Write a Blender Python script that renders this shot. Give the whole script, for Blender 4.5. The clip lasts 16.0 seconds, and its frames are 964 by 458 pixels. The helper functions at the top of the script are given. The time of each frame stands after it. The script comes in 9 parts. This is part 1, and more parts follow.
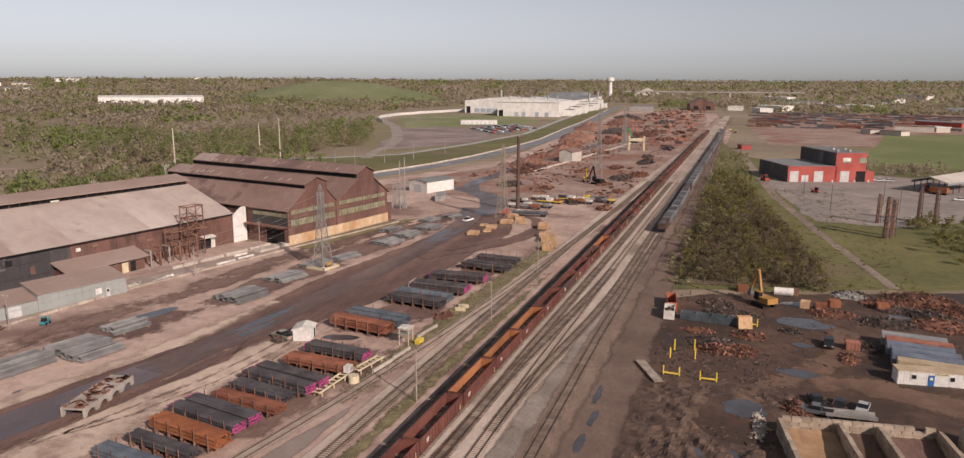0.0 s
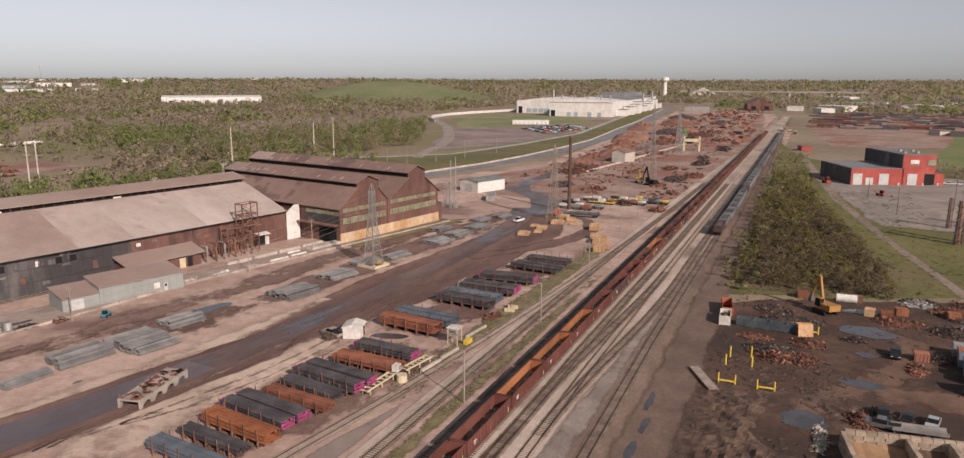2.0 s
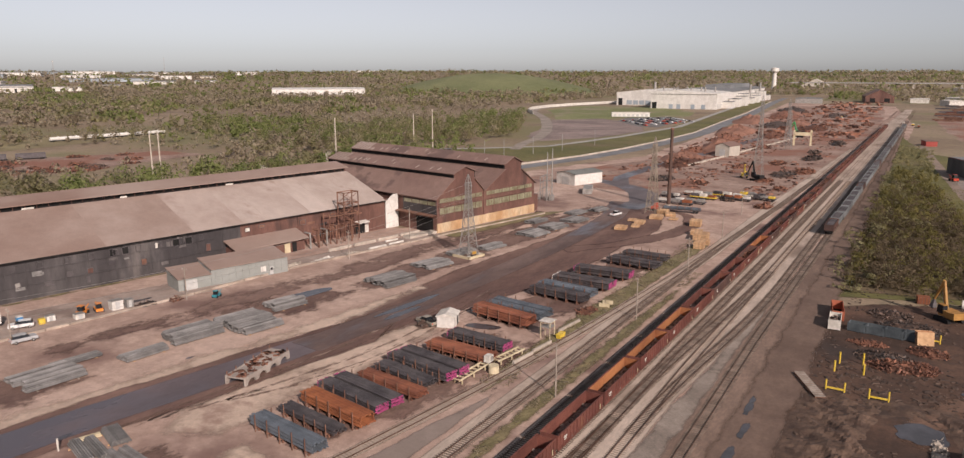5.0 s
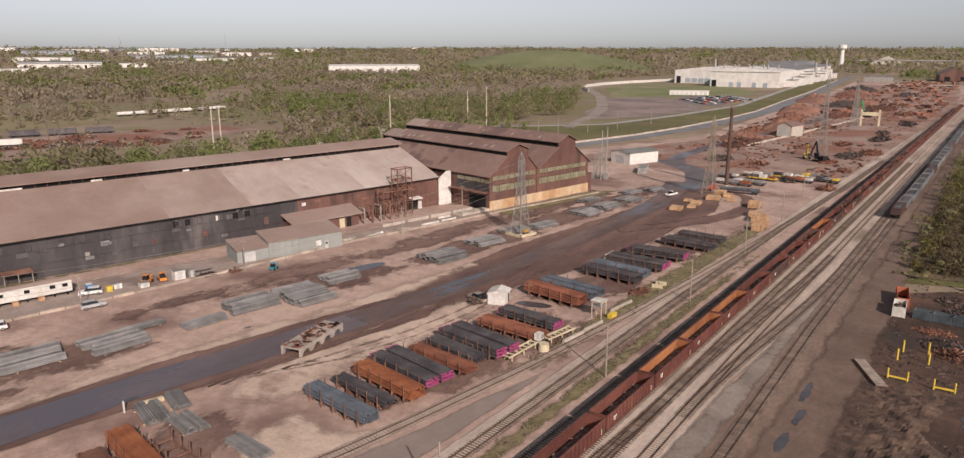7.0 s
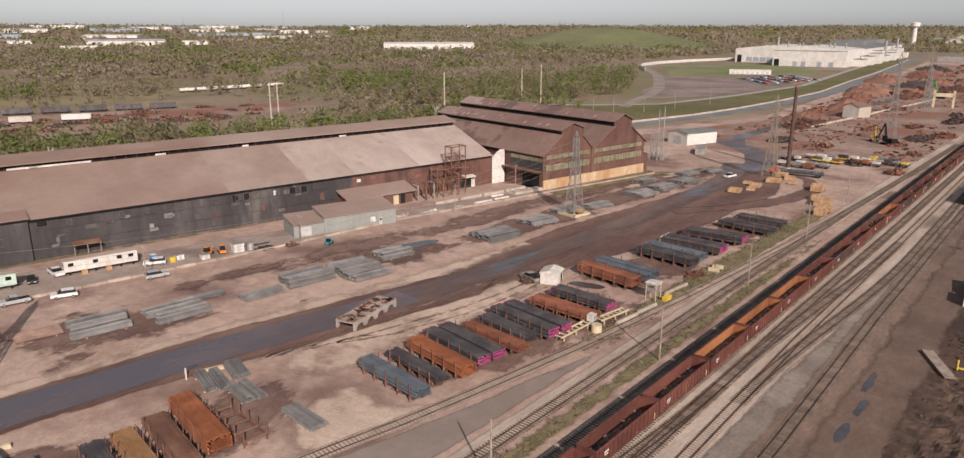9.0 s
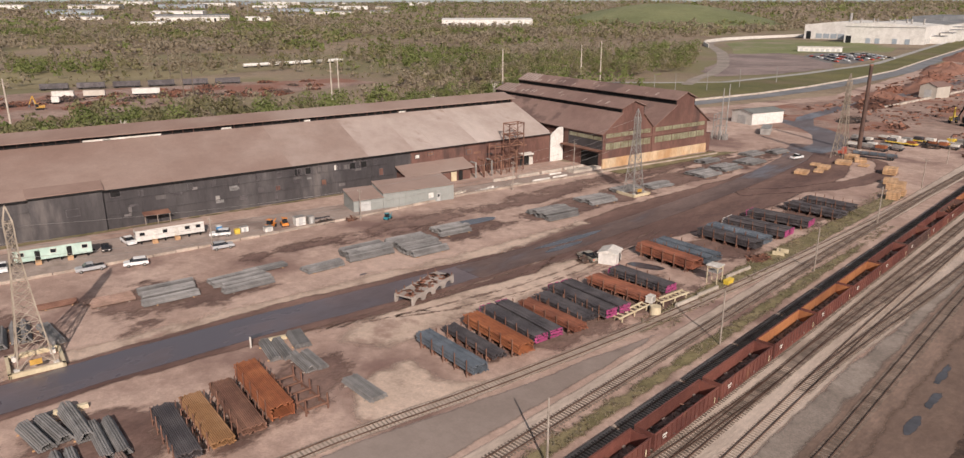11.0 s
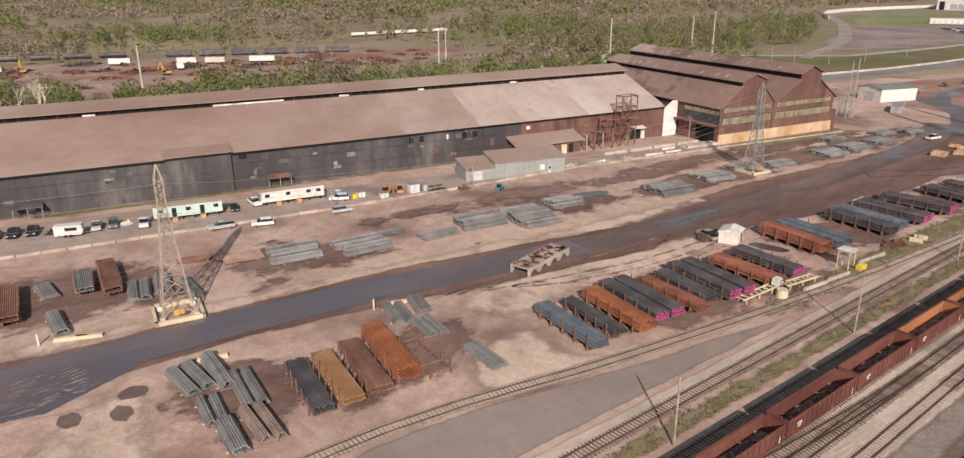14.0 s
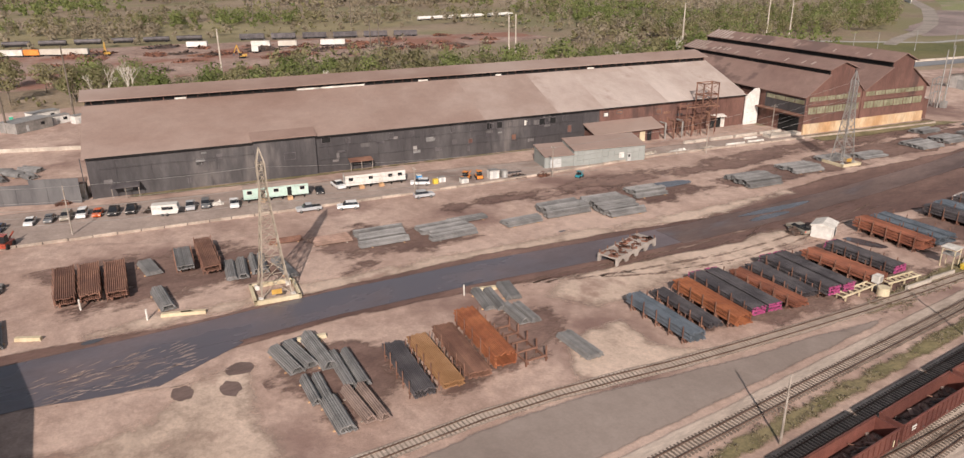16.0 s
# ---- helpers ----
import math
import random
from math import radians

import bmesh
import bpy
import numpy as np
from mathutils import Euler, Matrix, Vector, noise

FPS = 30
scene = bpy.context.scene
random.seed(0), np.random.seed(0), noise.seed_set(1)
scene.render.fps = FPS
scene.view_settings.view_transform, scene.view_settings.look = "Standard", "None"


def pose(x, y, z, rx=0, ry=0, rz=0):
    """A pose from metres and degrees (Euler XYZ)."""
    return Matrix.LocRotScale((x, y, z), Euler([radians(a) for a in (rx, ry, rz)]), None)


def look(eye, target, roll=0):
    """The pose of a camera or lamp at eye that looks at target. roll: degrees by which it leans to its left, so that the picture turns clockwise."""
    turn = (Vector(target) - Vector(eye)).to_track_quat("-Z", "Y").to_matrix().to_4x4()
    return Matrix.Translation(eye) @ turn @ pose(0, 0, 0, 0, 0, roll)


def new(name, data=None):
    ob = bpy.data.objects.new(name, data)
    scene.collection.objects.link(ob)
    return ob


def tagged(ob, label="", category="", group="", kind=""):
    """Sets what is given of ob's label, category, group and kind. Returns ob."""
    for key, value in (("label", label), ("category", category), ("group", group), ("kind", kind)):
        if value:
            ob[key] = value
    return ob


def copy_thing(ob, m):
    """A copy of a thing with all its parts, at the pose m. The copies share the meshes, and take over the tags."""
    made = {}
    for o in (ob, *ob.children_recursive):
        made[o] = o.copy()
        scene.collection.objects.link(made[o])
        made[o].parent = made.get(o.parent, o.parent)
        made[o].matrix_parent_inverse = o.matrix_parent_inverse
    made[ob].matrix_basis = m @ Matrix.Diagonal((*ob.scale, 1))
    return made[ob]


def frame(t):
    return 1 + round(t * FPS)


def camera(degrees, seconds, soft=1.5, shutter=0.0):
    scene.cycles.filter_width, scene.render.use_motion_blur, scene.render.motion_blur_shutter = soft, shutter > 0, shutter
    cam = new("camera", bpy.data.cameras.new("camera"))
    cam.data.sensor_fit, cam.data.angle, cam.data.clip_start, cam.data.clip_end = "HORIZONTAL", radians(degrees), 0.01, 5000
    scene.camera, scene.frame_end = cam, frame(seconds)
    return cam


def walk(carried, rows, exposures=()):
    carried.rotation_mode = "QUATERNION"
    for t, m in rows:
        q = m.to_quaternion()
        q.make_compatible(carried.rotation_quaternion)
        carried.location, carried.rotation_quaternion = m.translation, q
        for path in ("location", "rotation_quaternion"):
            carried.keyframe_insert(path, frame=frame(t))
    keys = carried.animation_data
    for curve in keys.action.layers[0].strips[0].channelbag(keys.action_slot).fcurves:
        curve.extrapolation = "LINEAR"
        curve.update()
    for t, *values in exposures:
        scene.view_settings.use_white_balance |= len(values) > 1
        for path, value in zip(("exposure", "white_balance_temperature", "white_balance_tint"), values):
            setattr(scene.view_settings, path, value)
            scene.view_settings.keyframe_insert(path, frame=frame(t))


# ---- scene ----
cam = camera(66.86, 16.0, soft=1.35)
PATH = [
    (0, (2.218, -4.022, 55.979), (1.5462, -2.1807, 55.5823), 0.26),
    (0.5, (2.108, -3.562, 55.881), (1.4178, -1.7276, 55.4848), 0.24),
    (1, (1.992, -3.171, 55.835), (1.2824, -1.3440, 55.4388), 0.22),
    (1.5, (1.829, -2.843, 55.745), (1.0914, -1.0275, 55.3481), 0.20),
    (2, (1.617, -2.446, 55.641), (0.8172, -0.6564, 55.2440), 0.17),
    (2.5, (1.503, -2.147, 55.609), (0.6513, -0.3817, 55.2112), 0.14),
    (3, (1.465, -1.993, 55.600), (0.5672, -0.2504, 55.2012), 0.10),
    (3.5, (1.438, -1.884, 55.565), (0.5017, -0.1617, 55.1669), 0.08),
    (4, (1.374, -1.836, 55.512), (0.4057, -0.1324, 55.1137), 0.02),
    (6.5, (1.333, -1.659, 55.376), (0.2199, -0.0634, 54.9136), -0.01),
    (7, (1.195, -1.616, 55.298), (0.0559, -0.0434, 54.8216), -0.01),
    (7.5, (1.097, -1.634, 55.271), (-0.0684, -0.0847, 54.7804), -0.02),
    (8, (0.909, -1.623, 55.191), (-0.2809, -0.0966, 54.6877), 0.00),
    (8.5, (0.625, -1.604, 55.109), (-0.5912, -0.1025, 54.5911), -0.01),
    (9, (0.410, -1.523, 55.013), (-0.8306, -0.0469, 54.4813), 0.02),
    (11.5, (-0.877, -2.137, 54.870), (-2.2436, -0.8075, 54.2661), -0.13),
    (12, (-1.442, -2.495, 54.696), (-2.8386, -1.2026, 54.0796), -0.19),
    (12.5, (-2.123, -3.074, 54.531), (-3.5482, -1.8197, 53.9019), -0.23),
    (13, (-2.786, -3.778, 54.518), (-4.2387, -2.5628, 53.8761), -0.24),
    (13.5, (-3.512, -4.524, 54.523), (-4.9841, -3.3370, 53.8710), -0.25),
    (14, (-4.232, -5.382, 54.598), (-5.7196, -4.2203, 53.9363), -0.25),
    (14.5, (-5.020, -6.366, 54.660), (-6.5239, -5.2323, 53.9881), -0.29),
    (15, (-5.925, -7.588, 54.766), (-7.4444, -6.4807, 54.0840), -0.34),
    (15.5, (-6.964, -8.916, 54.942), (-8.5004, -7.8381, 54.2512), -0.41),
    (16, (-8.062, -10.482, 55.136), (-9.6252, -9.4492, 54.4357), -0.47),
]
EYE_ROWS = [(t, look(eye, goal, roll)) for t, eye, goal, roll in PATH]
walk(cam, EYE_ROWS, exposures=((0, -0.1, 6600, 16), (4, -0.1, 6600, 16), (7, -0.1, 6570, 15), (9, -0.06, 6550, 14), (12.5, 0.06, 6500, 12), (16, 0.16, 6450, 11)))

# ---- sky, sun, exposure ----
SUN_AZ, SUN_EL = math.atan2(-0.555, 0.832), radians(30)   # the sun stands over +x, -y
world = bpy.data.worlds.new("sky")
scene.world = world
world.use_nodes = True
wt = world.node_tree
sky = wt.nodes.new("ShaderNodeTexSky")
sky.sky_type = "NISHITA"
sky.sun_disc = False
sky.sun_elevation = SUN_EL
sky.sun_rotation = math.pi / 2 - SUN_AZ
sky.air_density, sky.dust_density, sky.ozone_density = 0.7, 0.7, 2.0
pale = wt.nodes.new("ShaderNodeHueSaturation")   # a thin veil of high cloud
pale.inputs["Saturation"].default_value = 0.3
wt.links.new(sky.outputs[0], pale.inputs["Color"])
wt.links.new(pale.outputs[0], wt.nodes["Background"].inputs[0])
wt.nodes["Background"].inputs[1].default_value = 0.095
lamp = bpy.data.lights.new("sun", "SUN")
lamp.energy, lamp.angle, lamp.color = 4.9, radians(0.7), (1.0, 0.87, 0.772)
sun = new("sun", lamp)
sun.matrix_world = look((300 * math.cos(SUN_AZ), 300 * math.sin(SUN_AZ), 300 * math.tan(SUN_EL)), (0, 0, 0))


# ---- materials ----
def mat(name, dark, light, big=0.05, fine=1.5, rough=0.85, metal=0.0, bump=0.3, spread=(0.35, 0.65), stretch=(1, 1, 1), third=None, third_scale=0.02, third_at=(0.55, 0.62), island=0.0, per_object=0.0, wet=0.0, under=None, grit=0.16, mottle=0.0):
    """Two colours mixed at a large and a fine scale, in metres of the world; third: a stain colour with a shape of its own; under: a layer worn away towards its edge."""
    m = bpy.data.materials.new(name)
    m.use_nodes = True
    n, l = m.node_tree.nodes, m.node_tree.links
    out = n["Principled BSDF"]
    geo = n.new("ShaderNodeNewGeometry")
    scale = n.new("ShaderNodeVectorMath"); scale.operation = "MULTIPLY"
    scale.inputs[1].default_value = stretch
    l.new(geo.outputs["Position"], scale.inputs[0])

    def noise_at(s, detail=4.0, rough_=0.6):
        t = n.new("ShaderNodeTexNoise")
        t.inputs["Scale"].default_value, t.inputs["Detail"].default_value, t.inputs["Roughness"].default_value = s, detail, rough_
        l.new(scale.outputs[0], t.inputs["Vector"])
        return t.outputs["Fac"]

    def ramp(fac, lo, hi):
        r = n.new("ShaderNodeMapRange"); r.interpolation_type = "SMOOTHSTEP"
        r.inputs["From Min"].default_value, r.inputs["From Max"].default_value = lo, hi
        l.new(fac, r.inputs["Value"])
        return r.outputs["Result"]

    def mixed(fac, a, b):
        x = n.new("ShaderNodeMix"); x.data_type = "RGBA"
        l.new(fac, x.inputs[0])
        for k, v in ((6, a), (7, b)):
            if isinstance(v, tuple):
                x.inputs[k].default_value = (*v, 1)
            else:
                l.new(v, x.inputs[k])
        return x.outputs[2]

    fine_fac = noise_at(fine, 5.0, 0.7)
    colour = mixed(ramp(noise_at(big, 6.0, 0.65), *spread), dark, light)
    grain = n.new("ShaderNodeMapRange")
    grain.inputs["From Min"].default_value, grain.inputs["From Max"].default_value = 0.25, 0.75
    grain.inputs["To Min"].default_value, grain.inputs["To Max"].default_value = 1 - grit, 1 + grit
    l.new(fine_fac, grain.inputs["Value"])
    shade = grain.outputs["Result"]
    for source, amount in ((geo.outputs["Random Per Island"], island), (None, per_object)):
        if amount:
            if source is None:
                source = n.new("ShaderNodeObjectInfo").outputs["Random"]
            r = n.new("ShaderNodeMapRange")
            r.inputs["To Min"].default_value, r.inputs["To Max"].default_value = 1 - amount, 1 + amount
            l.new(source, r.inputs["Value"])
            p = n.new("ShaderNodeMath"); p.operation = "MULTIPLY"
            l.new(shade, p.inputs[0]); l.new(r.outputs["Result"], p.inputs[1])
            shade = p.outputs[0]
    if mottle:   # blotches of a few metres and specks of a few decimetres
        for s, detail, amount in ((0.28, 7.0, mottle), (2.6, 3.0, mottle * 0.8)):
            r = n.new("ShaderNodeMapRange")
            r.inputs["From Min"].default_value, r.inputs["From Max"].default_value = 0.33, 0.67
            r.inputs["To Min"].default_value, r.inputs["To Max"].default_value = 1 - amount, 1 + amount
            l.new(noise_at(s, detail, 0.72), r.inputs["Value"])
            p = n.new("ShaderNodeMath"); p.operation = "MULTIPLY"
            l.new(shade, p.inputs[0]); l.new(r.outputs["Result"], p.inputs[1])
            shade = p.outputs[0]
    v = n.new("ShaderNodeVectorMath"); v.operation = "SCALE"
    l.new(colour, v.inputs[0]); l.new(shade, v.inputs["Scale"])
    colour = v.outputs[0]
    stain = None
    if third:
        stain = ramp(noise_at(third_scale, 5.0, 0.6), *third_at)
        colour = mixed(stain, colour, third)
    if under:
        depth = n.new("ShaderNodeAttribute"); depth.attribute_name = "inside"
        edge = n.new("ShaderNodeMath"); edge.operation = "MULTIPLY_ADD"
        wear = n.new("ShaderNodeMath"); wear.operation = "MULTIPLY_ADD"
        l.new(noise_at(under.get("wear", 0.12), 6.0, 0.7), wear.inputs[0])
        wear.inputs[1].default_value, wear.inputs[2].default_value = under.get("amount", 2.4), -under.get("amount", 2.4) / 2 - 0.1
        l.new(depth.outputs["Fac"], edge.inputs[0]); edge.inputs[1].default_value = under.get("gain", 1.25)
        l.new(wear.outputs[0], edge.inputs[2])
        bare, blend = n.new("ShaderNodeBsdfTransparent"), n.new("ShaderNodeMixShader")
        l.new(ramp(edge.outputs[0], 0.1, under.get("to", 0.5)), blend.inputs[0])
        l.new(bare.outputs[0], blend.inputs[1]); l.new(out.outputs[0], blend.inputs[2])
        l.new(blend.outputs[0], n["Material Output"].inputs["Surface"])
    l.new(colour, out.inputs["Base Color"])
    out.inputs["Roughness"].default_value, out.inputs["Metallic"].default_value = rough, metal
    if wet and stain is not None:
        r = n.new("ShaderNodeMapRange")
        r.inputs["To Min"].default_value, r.inputs["To Max"].default_value = rough, wet
        l.new(stain, r.inputs["Value"]); l.new(r.outputs["Result"], out.inputs["Roughness"])
    if bump:
        b = n.new("ShaderNodeBump")
        b.inputs["Strength"].default_value, b.inputs["Distance"].default_value = bump, 0.4 / fine
        l.new(fine_fac, b.inputs["Height"]); l.new(b.outputs[0], out.inputs["Normal"])
    return m


M_SCRUB = mat("scrub_ground", (0.2, 0.15, 0.1), (0.31, 0.24, 0.165), 0.008, 0.12, third=(0.19, 0.17, 0.085), third_scale=0.004, third_at=(0.5, 0.6), mottle=0.2)
M_GRASS = mat("grass", (0.098, 0.098, 0.03), (0.158, 0.143, 0.048), 0.02, 0.5, third=(0.165, 0.125, 0.07), third_scale=0.012, third_at=(0.52, 0.66), mottle=0.2)
M_MOUND = mat("mown_hill", (0.13, 0.145, 0.065), (0.185, 0.195, 0.095), 0.006, 0.05)
M_DIRT = mat("pale_dirt", (0.36, 0.248, 0.2), (0.5, 0.37, 0.305), 0.035, 0.8, third=(0.21, 0.13, 0.108), third_scale=0.03, third_at=(0.51, 0.66), mottle=0.13)
M_MUD = mat("red_mud", (0.11, 0.062, 0.05), (0.19, 0.115, 0.09), 0.06, 0.7, third=(0.3, 0.22, 0.175), third_scale=0.05, third_at=(0.6, 0.68), stretch=(1, 0.35, 1), mottle=0.18)
M_ROAD = mat("wet_asphalt", (0.098, 0.082, 0.085), (0.15, 0.125, 0.127), 0.04, 1.2, rough=0.6, third=(0.095, 0.087, 0.096), third_scale=0.035, third_at=(0.45, 0.6), wet=0.28, bump=0.1, stretch=(1, 0.5, 1), mottle=0.08)
M_ROAD_SOFT = mat("wet_asphalt", (0.105, 0.083, 0.088), (0.165, 0.132, 0.138), 0.04, 1.2, rough=0.5, third=(0.098, 0.088, 0.102), third_scale=0.035, third_at=(0.4, 0.54), wet=0.2, bump=0.1, stretch=(1, 0.5, 1), under=dict(gain=2.6, amount=1.8, wear=0.1), mottle=0.09)
M_ROADMUD = mat("muddy_asphalt", (0.10, 0.066, 0.058), (0.17, 0.118, 0.102), 0.08, 1.0, rough=0.7, third=(0.095, 0.075, 0.076), third_scale=0.06, third_at=(0.5, 0.62), wet=0.3, stretch=(1, 0.3, 1), bump=0.2, under=dict(gain=2.2, amount=2.2, wear=0.1), mottle=0.2)
M_GREYCONC = mat("grey_concrete", (0.29, 0.25, 0.22), (0.4, 0.35, 0.31), 0.2, 1.2, bump=0.2, island=0.1)
M_PAD = mat("grey_hardstanding", (0.21, 0.18, 0.16), (0.29, 0.25, 0.22), 0.05, 0.7, third=(0.34, 0.28, 0.23), third_scale=0.04, mottle=0.12)
M_GRAVEL = mat("brown_gravel", (0.19, 0.145, 0.115), (0.29, 0.225, 0.18), 0.05, 1.6, bump=0.5, stretch=(1, 0.4, 1), mottle=0.15)
M_JUNKDIRT = mat("dark_dirt", (0.08, 0.048, 0.035), (0.15, 0.096, 0.069), 0.06, 0.5, third=(0.055, 0.037, 0.03), third_scale=0.06, third_at=(0.52, 0.62), stretch=(1, 0.3, 1), mottle=0.2)
M_REDEARTH = mat("red_earth", (0.235, 0.152, 0.12), (0.355, 0.255, 0.208), 0.03, 0.25, third=(0.25, 0.118, 0.08), third_scale=0.018, third_at=(0.5, 0.62), grit=0.25, mottle=0.25)
M_PUDDLE = mat("puddle_water", (0.06, 0.06, 0.065), (0.09, 0.09, 0.1), 0.2, 1.0, rough=0.08, bump=0.0, under=dict(gain=1.5, amount=2.0, wear=0.3, to=0.4))
M_RAIL = mat("rail_steel", (0.12, 0.075, 0.055), (0.2, 0.13, 0.1), 0.3, 3.0, rough=0.5, metal=0.5, bump=0)
M_TIE = mat("sleeper_wood", (0.125, 0.097, 0.078), (0.22, 0.175, 0.143), 0.4, 3.0, island=0.25)
M_ROOF = mat("dusty_roof", (0.225, 0.15, 0.122), (0.29, 0.212, 0.178), 0.022, 0.5, rough=0.8, bump=0.05, third=(0.32, 0.25, 0.215), third_scale=0.013, third_at=(0.5, 0.66), stretch=(1.2, 0.8, 1), island=0.04, grit=0.05, mottle=0.05)
M_ROOFP = mat("bleached_roof", (0.3, 0.235, 0.2), (0.42, 0.35, 0.31), 0.03, 0.5, rough=0.75, bump=0.05, third=(0.235, 0.165, 0.135), third_scale=0.075, third_at=(0.58, 0.7), stretch=(0.7, 1.0, 1), per_object=0.04, grit=0.05, mottle=0.06)
M_ROOFR = mat("rusted_roof", (0.18, 0.112, 0.094), (0.24, 0.16, 0.134), 0.03, 0.5, rough=0.8, bump=0.05, third=(0.145, 0.095, 0.083), third_scale=0.06, island=0.05, grit=0.07, mottle=0.1)
M_DARKWALL = mat("blackened_cladding", (0.045, 0.04, 0.042), (0.085, 0.078, 0.078), 0.06, 0.6, rough=0.75, bump=0.15, stretch=(1, 1, 0.3), third=(0.15, 0.132, 0.125), third_scale=0.12, third_at=(0.56, 0.74), island=0.1, grit=0.25, mottle=0.12)
M_RUSTWALL = mat("rusted_cladding", (0.10, 0.048, 0.038), (0.165, 0.085, 0.066), 0.08, 0.6, rough=0.8, bump=0.15, stretch=(1, 1, 0.3), third=(0.07, 0.04, 0.035), third_scale=0.12, third_at=(0.55, 0.68), island=0.1, mottle=0.15)
M_ORANGEBASE = mat("orange_stained_concrete", (0.42, 0.25, 0.125), (0.55, 0.43, 0.29), 0.12, 0.8, bump=0.1, stretch=(1, 1, 0.4), island=0.12, mottle=0.15)
M_DARK = mat("black_opening", (0.006, 0.006, 0.006), (0.012, 0.011, 0.011), 0.3, 1, rough=0.9, bump=0)
M_GLASSOLD = mat("dirty_green_glazing", (0.15, 0.14, 0.085), (0.27, 0.265, 0.18), 0.4, 1.2, rough=0.35, bump=0, island=0.25)
M_WHITE = mat("white_paint", (0.58, 0.56, 0.52), (0.7, 0.68, 0.64), 0.15, 1.2, rough=0.6, bump=0.05)
M_OFFWHITE = mat("weathered_white", (0.5, 0.47, 0.42), (0.68, 0.65, 0.6), 0.3, 1.2, rough=0.65, bump=0.05, island=0.06)
M_SAGE = mat("sage_metal_siding", (0.255, 0.268, 0.25), (0.29, 0.302, 0.285), 0.2, 1.0, rough=0.6, bump=0.05, grit=0.05)
M_MINT = mat("mint_paint", (0.38, 0.52, 0.45), (0.47, 0.6, 0.53), 0.2, 1.0, rough=0.6, bump=0.05)
M_CONC = mat("pale_concrete", (0.36, 0.31, 0.26), (0.52, 0.46, 0.39), 0.15, 1.2, bump=0.2, island=0.12)
M_RUST = mat("orange_rust_steel", (0.225, 0.073, 0.032), (0.36, 0.132, 0.056), 0.25, 1.5, rough=0.8, metal=0.1, island=0.15, per_object=0.15)
M_RUSTB = mat("brown_rust_steel", (0.14, 0.068, 0.048), (0.235, 0.125, 0.085), 0.25, 1.5, rough=0.8, metal=0.1, island=0.15, per_object=0.18)
M_STEEL = mat("grey_steel", (0.152, 0.148, 0.145), (0.24, 0.233, 0.226), 0.3, 1.5, rough=0.55, metal=0.15, island=0.28, per_object=0.22)
M_STEELB = mat("blue_grey_steel", (0.10, 0.12, 0.142), (0.16, 0.185, 0.212), 0.3, 1.5, rough=0.5, metal=0.3, island=0.2, per_object=0.15)
M_STEELD = mat("dark_steel", (0.065, 0.058, 0.062), (0.12, 0.108, 0.11), 0.3, 1.5, rough=0.55, metal=0.3, island=0.25, per_object=0.2)
M_PINK = mat("pink_end_paint", (0.3, 0.045, 0.14), (0.4, 0.075, 0.2), 0.5, 2, rough=0.7, bump=0)
M_GALV = mat("galvanised_steel", (0.27, 0.26, 0.245), (0.39, 0.37, 0.345), 0.4, 2, rough=0.55, metal=0.4, bump=0)
M_POLE = mat("weathered_pole_wood", (0.24, 0.2, 0.165), (0.36, 0.31, 0.265), 0.5, 2, bump=0.1)
M_AMBER = mat("worn_amber_paint", (0.4, 0.22, 0.04), (0.52, 0.31, 0.07), 0.4, 2, rough=0.55, bump=0)
M_YELLOW = mat("yellow_paint", (0.6, 0.42, 0.04), (0.72, 0.52, 0.08), 0.4, 2, rough=0.5, bump=0)
M_CREAM = mat("cream_paint", (0.5, 0.42, 0.27), (0.62, 0.54, 0.38), 0.4, 2, rough=0.6, bump=0)
M_ORANGE = mat("orange_paint", (0.62, 0.2, 0.03), (0.75, 0.27, 0.05), 0.4, 2, rough=0.5, bump=0)
M_WOOD = mat("sawn_timber", (0.42, 0.25, 0.13), (0.58, 0.38, 0.22), 0.4, 2, island=0.15)
M_BRICK = mat("red_painted_brick", (0.3, 0.05, 0.04), (0.4, 0.08, 0.06), 0.1, 1, rough=0.7)
M_GREYDOOR = mat("grey_door_paint", (0.42, 0.42, 0.41), (0.52, 0.52, 0.5), 0.3, 1.5, rough=0.5, bump=0)
M_GONDOLA = mat("red_brown_freight_paint", (0.11, 0.036, 0.028), (0.165, 0.06, 0.044), 0.15, 1.2, rough=0.7, third=(0.19, 0.085, 0.05), third_scale=0.25, third_at=(0.6, 0.72), per_object=0.2)
M_GONDOLA2 = mat("dark_brown_freight_paint", (0.07, 0.04, 0.034), (0.12, 0.065, 0.052), 0.15, 1.2, rough=0.7, per_object=0.2)
M_SCRAP = mat("scrap_metal", (0.035, 0.03, 0.028), (0.13, 0.085, 0.065), 0.6, 2.5, rough=0.6, metal=0.2, island=0.7)
M_SCRAPR = mat("rusty_scrap", (0.085, 0.036, 0.024), (0.22, 0.1, 0.062), 0.5, 2.5, rough=0.7, metal=0.1, island=0.75)
M_SCRAPG = mat("grey_scrap", (0.08, 0.065, 0.058), (0.24, 0.19, 0.165), 0.6, 2.5, rough=0.65, metal=0.1, island=0.7)
